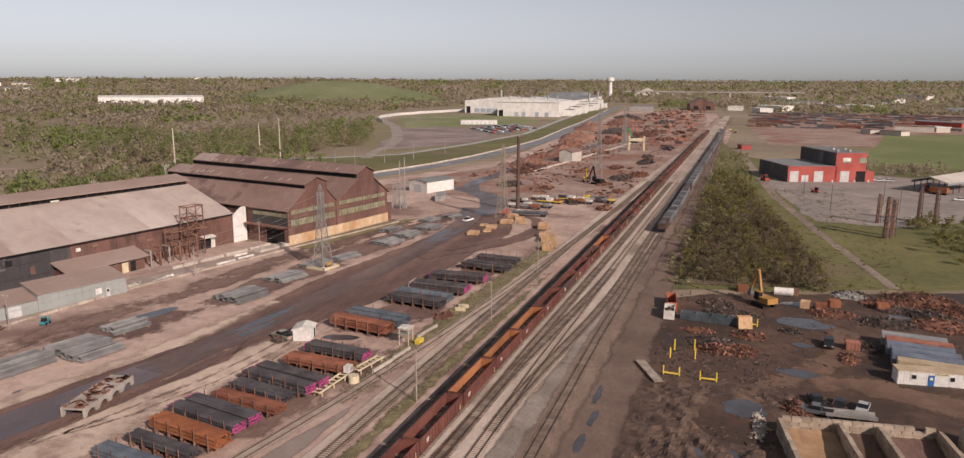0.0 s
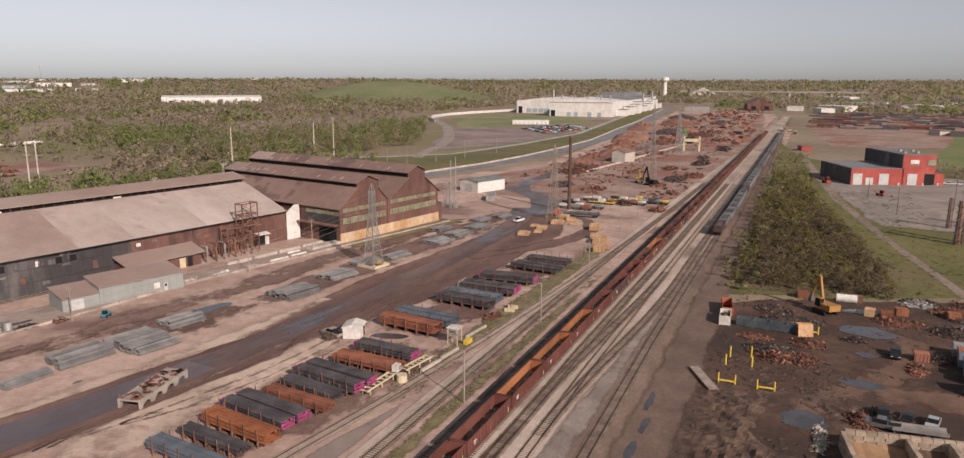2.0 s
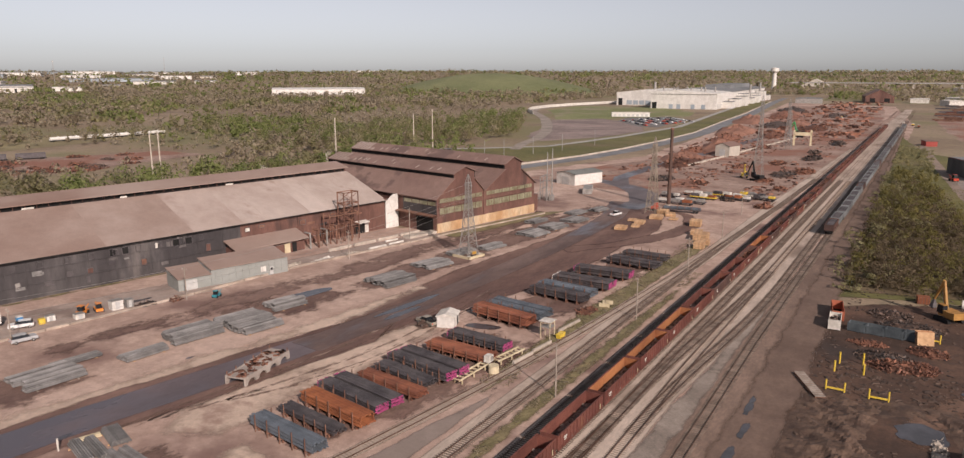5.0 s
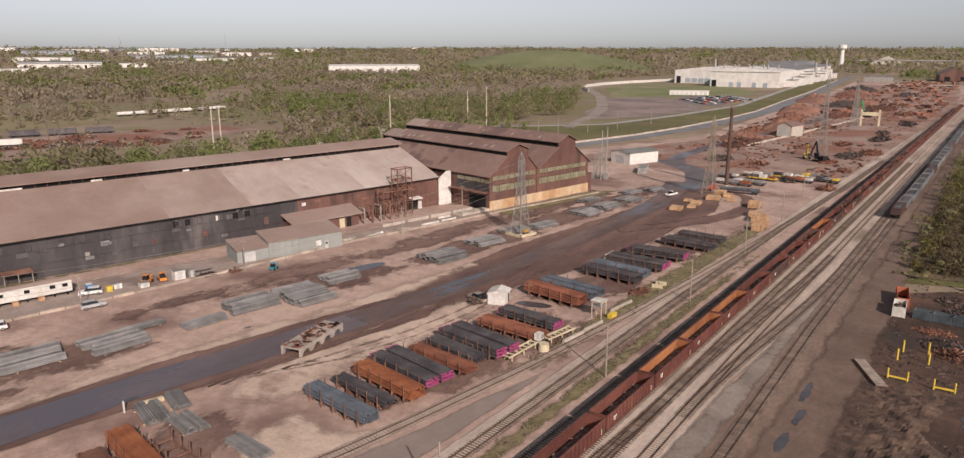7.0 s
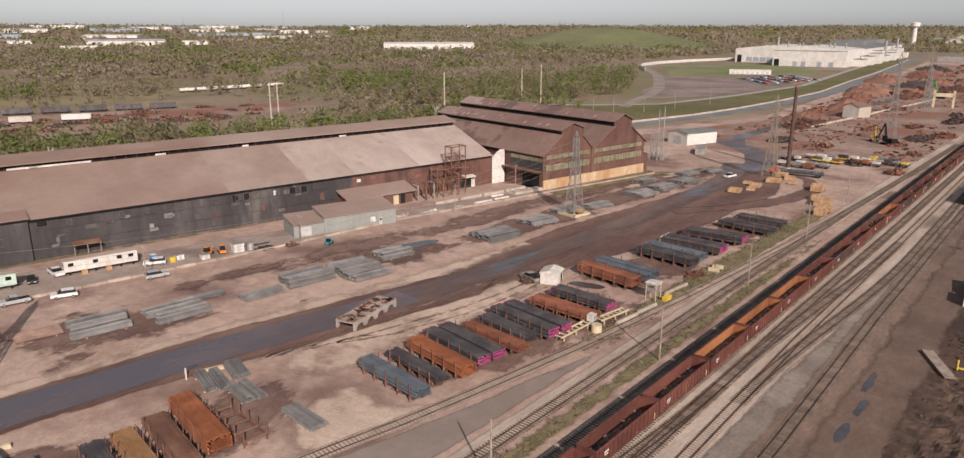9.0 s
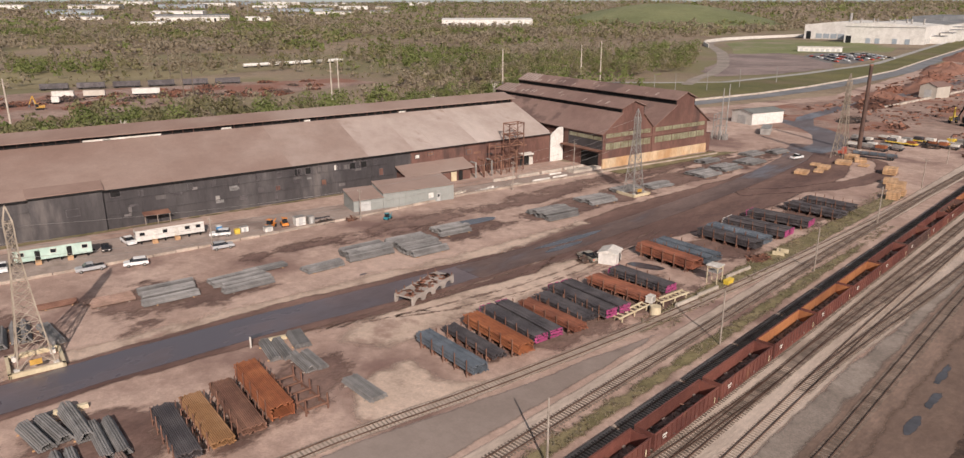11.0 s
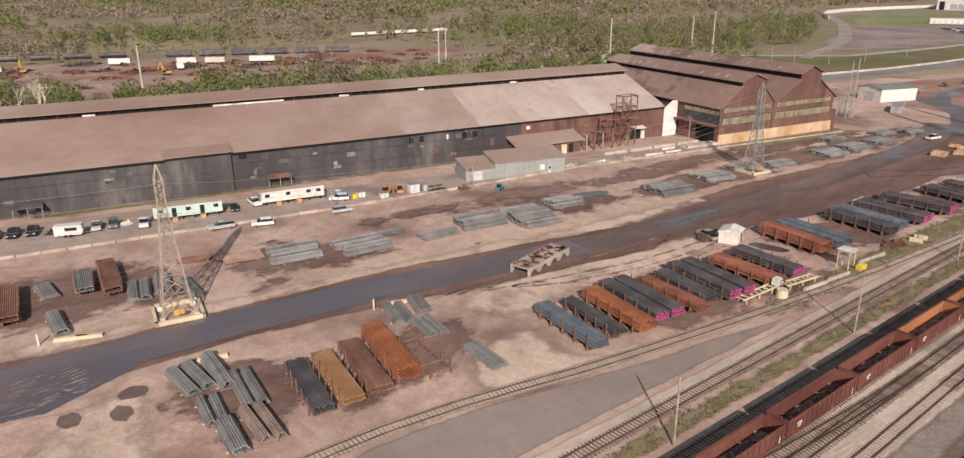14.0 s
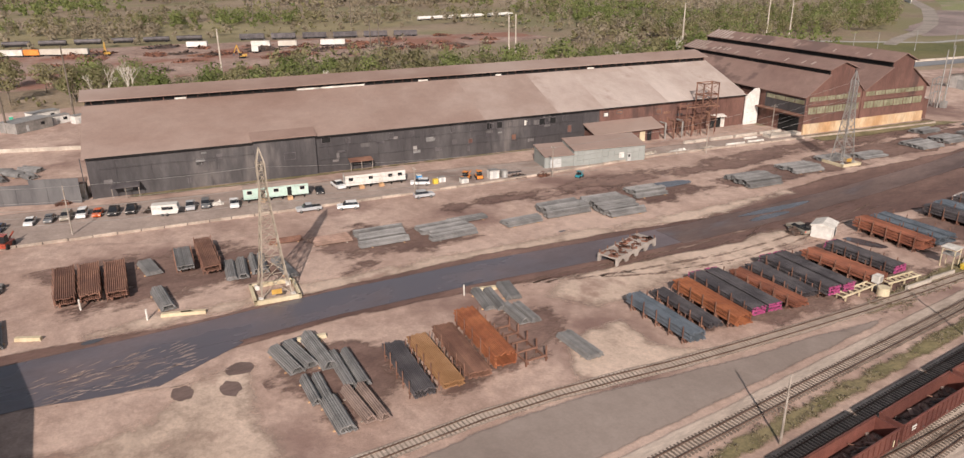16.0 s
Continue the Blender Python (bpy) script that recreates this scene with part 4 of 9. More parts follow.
def window(parent, x, y, z, w, h, material, depth=0.18, frame_m=None, panes=0, name="window"):
    """A framed window set on a wall that faces +x."""
    fm = frame_m or M_STEELD
    f = Geo()
    for yy in (y - w / 2, y + w / 2):
        f.box(x + 0.04, yy, z, 0.16, 0.14, h + 0.14)
    for zz in (z - h / 2, z + h / 2):
        f.box(x + 0.04, y, zz, 0.16, w + 0.14, 0.14)
    for i in range(1, panes):
        f.box(x + 0.04, y - w / 2 + w * i / panes, z, 0.12, 0.08, h)
    fr = part(name, f, fm, parent)
    for i in range(max(1, panes)):
        pw = w / max(1, panes)
        part("pane", Geo().box(x + 0.03, y - w / 2 + pw * (i + 0.5), z, 0.06, pw - 0.06, h - 0.06), material, fr)
    return fr


def rolling_mill():
    L, VR, VB = 201.0, 22.5, 58.0
    b = mill_frame(0, 0, "rolling_mill", "long rusted steel mill with dusty roof and ridge vent", "industrial building")
    # front wall in panels between posts
    r = random.Random(4)
    y = 0.0
    k = 0
    while y < L - 0.5:
        w = min(7.2, L - y)
        rusty = y > 143
        g = Geo()
        wall_x(g, r.uniform(0, 0.06), y, y + w, 0.0, 10.6)
        part("wall_panel", g, M_RUSTWALL if rusty else M_DARKWALL, b)
        part("wall_post", Geo().box(0.08, y + r.uniform(-1.5, 1.5), 5.2, 0.16, 0.22, 10.4), M_RUSTWALL if rusty else M_DARKWALL, b)
        y += w
        k += 1
    g = Geo(); wall_x(g, 0.9, 39, 55, 0, 11.0, 0.9)
    part("wall_bay", g, M_DARKWALL, b, "blackened projecting bay")
    part("bay_roof", Geo().ext([(1.5, 38.6, 11.0), (-3, 38.6, 12.3), (-3, 38.6, 12.05), (1.5, 38.6, 10.75)], (0, 16.8, 0)), M_ROOF, b)
    # gable walls and back wall
    prof = [(0, 0), (0, 10.5), (-VR, 19.0), (-VR, 20.6), (-29, 22.1), (-35.5, 20.6), (-35.5, 19), (-VB, 10.5), (-VB, 0)]
    for yy, m in ((0.0, M_DARKWALL), (L - 0.4, M_RUSTWALL)):
        part("gable_wall", Geo().ext([(x + (0.0 if x == 0 else 0), yy + 0.02, z) for x, z in prof], (0, 0.36, 0)), m, b)
    g = Geo(); wall_x(g, -VB + 0.3, 0, L, 0, 10.5)
    part("back_wall", g, M_DARKWALL, b)
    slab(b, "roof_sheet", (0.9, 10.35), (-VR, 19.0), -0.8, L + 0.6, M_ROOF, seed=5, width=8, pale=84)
    slab(b, "roof_slope", (-35.5, 19.0), (-VB - 0.9, 10.2), -0.8, L + 0.6, M_ROOF, seed=6, width=30)
    # monitor along the ridge: dark louvred side, brown cap
    g = Geo(); wall_x(g, -VR - 0.3, 0.3, L, 19.0, 20.7); wall_x(g, -35.3, 0.3, L, 19.0, 20.7)
    part("monitor_side", g, M_DARK, b, "open black vent strip below the ridge cap")
    slab(b, "monitor_sheet", (-VR + 1.1, 20.55), (-29, 22.3), -1.2, L + 0.8, M_ROOF, seed=7, width=10)
    slab(b, "monitor_roof", (-29, 22.3), (-36.8, 20.5), -1.2, L + 0.8, M_ROOF, seed=8, width=30)
    g = Geo()
    for i in range(68):
        g.box(-VR - 0.1, 1.5 + i * 2.95, 19.85, 0.2, 0.16, 1.5)
    part("monitor_louvre_posts", g, M_RUSTWALL, b)
    for i, (y0, w) in enumerate(((22, 3), (60, 2.2), (92, 3), (118, 2), (152, 2.5), (55, 20))):
        part("vent_flap", Geo().box(-VR + 0.25, y0 + w / 2, 19.3, 0.15, w, 0.5), M_OFFWHITE, b, "pale bent vent flap")
    # gutter and roof edge
    part("gutter", Geo().box(1.0, L / 2, 10.25, 0.22, L, 0.25), M_DARK, b)
    # openings
    for y0, z0, w, h, m in ((58, 8.9, 2.4, 1.5, M_DARK), (106, 8.3, 1.7, 2.0, M_DARK), (109.3, 8.3, 1.7, 2.0, M_DARK), (123.5, 8.0, 2.0, 2.1, M_DARK), (127.2, 8.0, 2.0, 2.1, M_DARK), (28, 5.5, 3.2, 2.0, M_DARKWALL), (48, 5.8, 3.0, 1.8, M_DARKWALL),
                            (83, 4.0, 1.2, 1.5, M_GALV), (90, 3.2, 2.0, 1.0, M_STEELD), (62, 5.4, 2.2, 0.5, M_STEELD), (73, 6.8, 2.2, 0.5, M_STEELD), (100, 4.5, 1.4, 1.4, M_RUSTWALL), (114, 4.2, 1.5, 1.8, M_RUSTB), (118, 8.2, 1.2, 1.6, M_OFFWHITE), (133, 5.0, 1.4, 2.2, M_RUSTWALL),
                            (146, 8.2, 1.6, 1.2, M_OFFWHITE), (151, 8.6, 2.0, 0.9, M_RUSTB), (166, 7.5, 2.2, 1.6, M_RUSTB), (178, 8.6, 1.6, 1.2, M_RUSTB)):
        xx = 0.92 if 39 < y0 < 55 else 0.1
        window(b, xx, y0, z0, w, h, m)
    for i in range(12):
        window(b, 0.1, 64 + i * 6.1, 8.3, 1.3, 1.5, M_DARKWALL if i % 3 else M_STEELD)
    for i in range(64):
        y0, z0 = r.uniform(3, 198), r.uniform(1.5, 9.3)
        if 38 < y0 < 56 or 136 < y0 < 165:
            continue
        low = y0 < 143
        part("patch_panel", Geo().box(0.1, y0, z0, 0.1, r.uniform(0.6, 3.0), r.uniform(0.4, 1.8)), r.choice((M_DARKWALL, M_STEELD, M_STEEL, M_CHAR0) if low else (M_RUSTWALL, M_RUSTB, M_DARKWALL)), b)
    for z0 in (3.6, 7.2):
        part("girt", Geo().box(0.14, 69 if z0 > 5 else 71, z0, 0.12, 140 - z0, 0.16), M_DARKWALL, b)
    # doorway near the north end, leaning entrance roof
    part("doorway", Geo().box(0.12, 189.5, 2.0, 0.2, 4.0, 4.0), M_DARK, b, "open dark doorway")
    part("canopy", Geo().ext([(0, 187, 4.6), (2.2, 187, 4.1), (2.2, 187, 3.9), (0, 187, 4.3)], (0, 5.4, 0)), M_OFFWHITE, b)
    part("door_leaf", Geo().box(0.25, 192.4, 1.6, 0.12, 1.6, 3.2), M_OFFWHITE, b)
    # brick-brown lean-to
    part("leanto_wall", Geo().box(3.0, 150.5, 2.0, 6.0, 24.0, 4.0), M_RUSTWALL, b, "low rust-brown lean-to")
    part("leanto_roof", Geo().ext([(-0.2, 137.8, 6.2), (7.2, 137.8, 4.0), (7.2, 137.8, 3.75), (-0.2, 137.8, 5.9)], (0, 25.6, 0)), M_ROOF, b)
    part("leanto_door", Geo().box(6.1, 156.0, 1.5, 0.12, 2.0, 3.0), M_CREAM, b, "cream door of the lean-to")
    part("leanto_opening", Geo().box(6.08, 158.6, 1.5, 0.1, 1.6, 3.0), M_DARK, b)
    # small canopies on the dark wall
    for y0 in (4.5, 63.5):
        c = part("porch_roof", Geo().ext([(0.2, y0, 3.3), (3.0, y0, 2.9), (3.0, y0, 2.75), (0.2, y0, 3.1)], (0, 6.5, 0)), M_RUSTB if y0 > 10 else M_STEELD, b)
        for yy in (y0 + 0.2, y0 + 3.2, y0 + 6.2):
            part("porch_post", Geo().box(2.8, yy, 1.4, 0.14, 0.14, 2.8), M_POLE, c)
    return b


rolling_mill()


def gabled_hall():
    """Two gables side by side with vent monitors; frame: x towards the yard, y = u - 207.5, x = 0 at the front wall."""
    b = mill_frame(207.5, -20.6, "steel_hall", "rust-brown steel hall with two gables, green glazing and orange-stained base", "industrial building")
    W = 54.8
    y_v = 24.5
    D1, D2 = 74.0, 94.0
    prof1 = [(0, 0), (0, 12.8), (8.5, 18.7), (y_v, 12.6), (y_v, 0)]
    r1, r2 = 14.0, 41.3
    # front wall: base course, cladding, gables
    for i in range(8):
        y0 = i * W / 8
        part("base_panel", Geo().box(0.08, y0 + W / 16, 1.7, 0.5, W / 8 - 0.08, 3.4), M_ORANGEBASE, b, "orange-stained concrete base panel")
    part("front_wall", Geo().box(-0.2, W / 2, 8.0, 0.35, W, 9.4), M_RUSTWALL, b)
    m1l, m1r, m2l, m2r = 8.6, 19.4, 36.4, 46.4
    part("gable", Geo().ext([(-0.35, 0, 12.6), (-0.35, y_v, 12.6), (-0.35, m1r, 17.5), (-0.35, m1r, 20.3), (-0.35, r1, 22.4), (-0.35, m1l, 20.3), (-0.35, m1l, 18.8)], (0.35, 0, 0)), M_RUSTWALL, b)
    part("gable", Geo().ext([(-0.35, y_v, 12.6), (-0.35, W, 12.6), (-0.35, m2r, 18.5), (-0.35, m2r, 21.2), (-0.35, r2, 23.6), (-0.35, m2l, 21.2), (-0.35, m2l, 19.4)], (0.35, 0, 0)), M_RUSTWALL, b)
    part("pilaster", Geo().box(0.15, y_v, 8.0, 0.5, 0.7, 9.2), M_RUSTWALL, b)
    # glazing bands
    for y0, y1 in ((1.2, y_v - 1.0), (y_v + 1.2, W - 1.5)):
        for z0, h in ((7.6, 2.4), (11.3, 1.6)):
            n = 6
            for i in range(n):
                w = (y1 - y0) / n
                window(b, 0.02, y0 + w * (i + 0.5), z0, w - 0.12, h, M_GLASSOLD, frame_m=M_RUSTWALL, panes=3, name="glazing")
        part("sill_band", Geo().box(0.12, (y0 + y1) / 2, 9.5, 0.3, y1 - y0 + 1.2, 0.9), M_RUSTWALL, b)
    # south side wall with dock door, glazed strip and canopy
    part("side_wall", Geo().box(-10.4, 0.2, 6.3, 20.0, 0.4, 12.6), M_RUSTWALL, b)
    part("dock_opening", Geo().box(-6.2, -0.04, 2.6, 8.6, 0.2, 5.2), M_DARK, b, "open dark dock door")
    part("dock_canopy", Geo().box(-9.8, -1.2, 6.4, 19.0, 2.6, 0.35), M_RUSTB, b)
    # dark panel paints shade onto the wall above the dock
    part("side_shadow_box", Geo().box(-8.8, -0.02, 9.0, 17.5, 0.14, 4.8), M_DARKWALL, b)
    for i in range(4):
        f = part("side_glazing", Geo().box(-2.4 - i * 4.2, -0.12, 10.4, 4.0, 0.12, 1.5), M_RUSTWALL, b)
        part("pane", Geo().box(-2.4 - i * 4.2, -0.2, 10.4, 3.8, 0.08, 1.3), M_GLASSOLD, f)
    part("white_wall", Geo().ext([(-20.2, -6.5, 0), (-20.2, -0.6, 0), (-20.2, -0.6, 12.2), (-20.2, -2.8, 12.2), (-20.2, -6.5, 9.8)], (0.35, 0, 0)), M_WHITE, b, "bright white painted end wall")
    part("link_wall", Geo().box(-24, -6.2, 5.5, 8, 0.4, 11), M_RUSTWALL, b)
    part("dock_step", Geo().box(-1.8, -6.5, 0.45, 3.4, 13, 0.9), M_CONC, b, "pale concrete loading dock")
    # roof slopes run back from the front; frame x is negative towards the back

    def slope(name, p, q, depth, m, label="", front=0.7, t=0.25, seed=1, step=8):
        r = random.Random(seed)
        g = Geo()
        n = int(depth / step)
        for i in range(n):
            x0, x1 = front - (depth + front) * i / n, front - (depth + front) * (i + 1) / n
            dz = r.uniform(-0.02, 0.03)
            part(name, Geo().ext([(x0, p[0], p[1] + dz), (x0, q[0], q[1] + dz), (x0, q[0], q[1] - t), (x0, p[0], p[1] - t)], (x1 - x0, 0, 0)), m, b)

    slope("roof_sheet", (-0.9, 12.2), (m1l, 18.9), D1, M_ROOFR, "red-brown sheet roof slope", seed=1)
    slope("roof_sheet", (m1r, 17.6), (y_v, 12.6), D1, M_ROOFR, seed=2)
    slope("roof_sheet", (y_v, 12.6), (m2l, 19.5), D2, M_ROOFR, seed=3)
    slope("roof_sheet", (m2r, 18.6), (W + 0.9, 12.0), D2, M_ROOFR, seed=4)
    for yl, yr, rz, zl, zr, zt, dep in ((m1l, m1r, r1, 20.6, 20.5, 22.7, D1), (m2l, m2r, r2, 21.5, 21.4, 23.9, D2)):
        slope("monitor_sheet", (yl - 1.0, zl - 0.2), (rz, zt), dep, M_ROOFR, "brown vent monitor roof", front=0.9, seed=5)
        slope("monitor_sheet", (rz, zt), (yr + 1.0, zr - 0.2), dep, M_ROOFR, front=0.9, seed=6)
        for yy in (yl, yr):
            part("monitor_side", Geo().box(-dep / 2, yy, zl - 1.3, dep, 0.3, 2.6), M_DARK, b, "open black vent strip")
        r = random.Random(9)
        g = Geo()
        for i in range(13):
            x0 = -r.uniform(2, dep - 3)
            f0 = r.uniform(0.05, 0.6)
            a, c = (yl - 1.0, zl - 0.14), (rz, zt + 0.06)
            p = (x0, a[0] + (c[0] - a[0]) * f0, a[1] + (c[1] - a[1]) * f0)
            q = (x0, a[0] + (c[0] - a[0]) * (f0 + 0.3), a[1] + (c[1] - a[1]) * (f0 + 0.3))
            g.ext([p, q, (q[0], q[1], q[2] + 0.04), (p[0], p[1], p[2] + 0.04)], (r.uniform(0.5, 1.1), 0, 0))
        for i in range(int(dep / 14)):
            x0 = -dep + 1 + i * 2.0
            g.ext([(x0, yl - 1.0, zl - 0.12), (x0, rz, zt + 0.05), (x0, rz, zt + 0.09), (x0, yl - 1.0, zl - 0.08)], (1.1, 0, 0))
        for k in range(len(g.v) // 8):
            part("roof_patch", Geo().faces(g.v[8 * k:8 * k + 8], [tuple(v - 8 * k for v in f) for f in g.f[6 * k:6 * k + 6]]), M_ROOFP, b, "pale worn roof sheet")
    # back and far side walls
    part("back_wall", Geo().ext([(-D1, 0, 0), (-D1, 0, 12.4), (-D1, m1l, 18.8), (-D1, r1, 22.4), (-D1, m1r, 18.4), (-D1, y_v, 12.6), (-D1, y_v, 0)], (0.3, 0, 0)), M_RUSTWALL, b)
    part("back_wall", Geo().ext([(-D2, y_v, 0), (-D2, y_v, 12.4), (-D2, m2l, 19.4), (-D2, r2, 23.6), (-D2, m2r, 19), (-D2, W, 12.2), (-D2, W, 0)], (0.3, 0, 0)), M_RUSTWALL, b)
    part("north_wall", Geo().box(-D2 / 2, W - 0.2, 6.1, D2, 0.35, 12.2), M_RUSTWALL, b)
    part("south_wall", Geo().box(-D1 / 2 - 10, 0.2, 6.1, D1 - 20, 0.35, 12.2), M_RUSTWALL, b)
    part("side_annex", Geo().box(-6, W + 2.2, 3.4, 9, 4.4, 6.8), M_RUSTWALL, b, "low rusty annex")
    return b


gabled_hall()


# ---- sheds by the mill ----
def metal_shed():
    b = thing("metal_shed", -168.65, 113.63, 0.06, -16.6, "sage-grey metal shed with a low brown roof", "shed")
    # x towards the yard (front at x = 8.5), y along
    for (y0, y1, h, x1) in ((0, 8.6, 3.4, 8.2), (8.6, 30.5, 4.6, 8.5)):
        part("wall", Geo().box(x1 / 2, (y0 + y1) / 2, h / 2, x1, y1 - y0, h), M_SAGE, b)
        part("roof", Geo().ext([(-0.3, y0 - 0.2, h + 1.5), (x1 + 0.4, y0 - 0.2, h), (x1 + 0.4, y0 - 0.2, h - 0.18), (-0.3, y0 - 0.2, h + 1.3)], (0, y1 - y0 + 0.4, 0)), M_ROOF, b, "dusty brown mono-pitch roof")
        part("gable_fill", Geo().ext([(0, y0, h - 0.2), (x1, y0, h - 0.2), (0, y0, h + 1.25)], (0, y1 - y0, 0)), M_SAGE, b)
    part("shutter", Geo().box(8.25, 3.2, 1.3, 0.12, 3.4, 2.6), M_GREYDOOR, b, "pale roller shutter")
    part("sign", Geo().box(8.56, 23.2, 2.0, 0.08, 1.5, 1.5), M_WHITE, b, "blank white board")
    part("door", Geo().box(8.56, 25.6, 1.2, 0.08, 1.0, 2.2), M_GREYDOOR, b)
    part("door_window", Geo().box(8.6, 25.6, 1.7, 0.06, 0.6, 0.7), M_AUTOGLASS, b)
    for i in range(12):
        part("rib", Geo().box(8.55, 9.6 + i * 1.9, 2.2, 0.1, 0.06, 4.4), M_SAGE, b)
    return b


metal_shed()


# ---- gondola train ----
def gondola(body, load, seed, lining):
    """An open gondola wagon, 16.9 m over couplers, base at rail level."""
    r = random.Random(seed)
    L, W, H, F = 16.6, 3.0, 2.15, 1.15
    t = thing("gondola_wagon", 0, 0, 0, 0, "", "freight wagon", "gondola train")
    part("floor", Geo().box(0, 0, F, W, L, 0.25), M_GONDOLA2, t)
    for s in (-1, 1):
        part("side_wall", Geo().box(s * (W / 2 - 0.06), 0, F + H / 2, 0.12, L, H), body, t)
        part("end_wall", Geo().box(0, s * (L / 2 - 0.06), F + H / 2, W - 0.24, 0.12, H), body, t)
        part("top_chord", Geo().box(s * (W / 2 - 0.02), 0, F + H, 0.2, L, 0.16), body, t)
        g = Geo()
        for i in range(14):
            g.box(s * (W / 2 + 0.06), -L / 2 + 0.6 + i * (L - 1.2) / 13, F + H / 2 - 0.05, 0.14, 0.16, H - 0.1)
        part("side_ribs", g, body, t)["kind"] = "stuff"
        part("side_sill", Geo().box(s * (W / 2 - 0.02), 0, F - 0.1, 0.2, L, 0.3), body, t)
        b = part("bogie", Geo().box(0, s * (L / 2 - 2.6), 0.72, 2.0, 2.6, 0.35), M_DARK, t)
        for a in (-0.9, 0.9):
            for q in (-0.75, 0.75):
                part("wheel", Geo().tube((q - 0.07, s * (L / 2 - 2.6) + a, 0.80), (q + 0.07, s * (L / 2 - 2.6) + a, 0.80), 0.44, n=12), M_STEELD, b)
        part("coupler", Geo().box(0, s * (L / 2 + 0.35), 0.95, 0.3, 0.75, 0.3), M_DARK, t)
        part("ladder", Geo().box(s * (W / 2 + 0.12), L / 2 - 0.5, F + 1.0, 0.05, 0.45, 1.8), M_CREAM if r.random() < 0.3 else body, t)
    for s in (-1, 1):
        part("side_lining", Geo().box(s * (W / 2 - 0.15), 0, F + H / 2, 0.05, L - 0.3, H - 0.1), lining, t)
        part("end_lining", Geo().box(0, s * (L / 2 - 0.15), F + H / 2, W - 0.36, 0.05, H - 0.1), lining, t)
    for i in range(4):
        y, a = r.uniform(-L / 2 + 1.5, L / 2 - 1.5), r.uniform(0, math.pi)
        q = Vector((math.cos(a) * r.uniform(0.3, 0.9), math.sin(a) * r.uniform(0.4, 1.2), r.uniform(-0.2, 0.3)))
        c = Vector((r.uniform(-0.5, 0.5), y, F + 0.75))
        part("scrap_rod", Geo().tube(c - q, c + q, 0.07, n=5), r.choice((M_GALV, M_POLE, M_RUSTB)), t)
    for yy, zz, w, h, mm in ((-L / 2 + 2.2, 1.3, 1.1, 0.3, M_OFFWHITE), (-L / 2 + 2.2, 0.9, 0.8, 0.22, M_OFFWHITE), (L / 2 - 1.2, 0.6, 0.25, 0.9, M_CREAM)):
        part("lettering_bar", Geo().box(W / 2 + 0.14, yy, F + zz, 0.02, w, h), mm, t)
    g = Geo()
    if load:
        n = 60
        for i in range(n):
            y = r.uniform(-L / 2 + 1, L / 2 - 1)
            m = pose(r.uniform(-1.1, 1.1), y, F + r.uniform(0.15, 0.5 if load == 1 else 1.7), r.uniform(-30, 30), r.uniform(-30, 30), r.uniform(0, 180))
            g.box(0, 0, 0, r.uniform(0.2, 1.6), r.uniform(0.1, 0.5), r.uniform(0.05, 0.3), m=m)
        g.box(0.0, 0, F + 0.17, 2.2, L - 1.2, 0.1)
        part("scrap_load", g, M_SCRAPG if load == 1 else M_SCRAPR, t, "thin load of grey and rusty scrap")
    return t


def far_gondola(body, seed):
    """The same wagon, plainer, for the far end of the train."""
    t = thing("gondola_wagon", 0, 0, 0, 0, "red-brown gondola wagon far along the train", "freight wagon", "gondola train")
    g = Geo()
    for s in (-1, 1):
        g.box(s * 1.44, 0, 2.2, 0.12, 16.6, 2.15).box(0, s * 8.24, 2.2, 2.76, 0.12, 2.15)
    part("body", g, body, t)
    part("floor", Geo().box(0, 0, 1.1, 2.9, 16.5, 0.25), M_GONDOLA2, t)
    r = random.Random(seed)
    g = Geo()
    for i in range(40):
        g.box(0, 0, 0, r.uniform(0.4, 1.8), r.uniform(0.2, 0.7), 0.3, m=pose(r.uniform(-1, 1), r.uniform(-7.6, 7.6), r.uniform(1.6, 3.2), r.uniform(-30, 30), r.uniform(-30, 30), r.uniform(0, 180)))
    part("scrap_load", g, M_SCRAPR, t, "heap of rusty scrap")
    for s in (-1, 1):
        part("bogie", Geo().box(0, s * 5.7, 0.5, 2.0, 2.6, 0.8), M_DARK, t)
    return t


M_GOND_ORANGE = mat("rust_streaked_freight_paint", (0.25, 0.095, 0.04), (0.37, 0.155, 0.062), 0.2, 1.0, rough=0.75, per_object=0.15)
KINDS = [tagged(gondola(M_GONDOLA, 1, 1, M_GONDOLA), "red-brown open gondola wagon with a little dark scrap"), tagged(gondola(M_GONDOLA, 1, 2, M_GOND_ORANGE), "red-brown gondola wagon with a rust-orange inside"), tagged(gondola(M_GONDOLA2, 1, 3, M_GONDOLA), "dark brown open gondola wagon"), tagged(gondola(M_GONDOLA, 2, 4, M_GONDOLA2), "red-brown gondola wagon heaped with rusty scrap")]
for g0, y0 in zip(KINDS, (78.0, 130.5, 183.0, 305.5)):
    g0.matrix_basis = pose(-42.1, y0, 0.34)
used = {78.0, 130.5, 183.0, 305.5}
rt = random.Random(12)
FAR = [far_gondola(M_GONDOLA, 5), far_gondola(M_GONDOLA2, 6)]
FAR[0].matrix_basis = pose(-42.1, 78 + 17.5 * 16, 0.34)
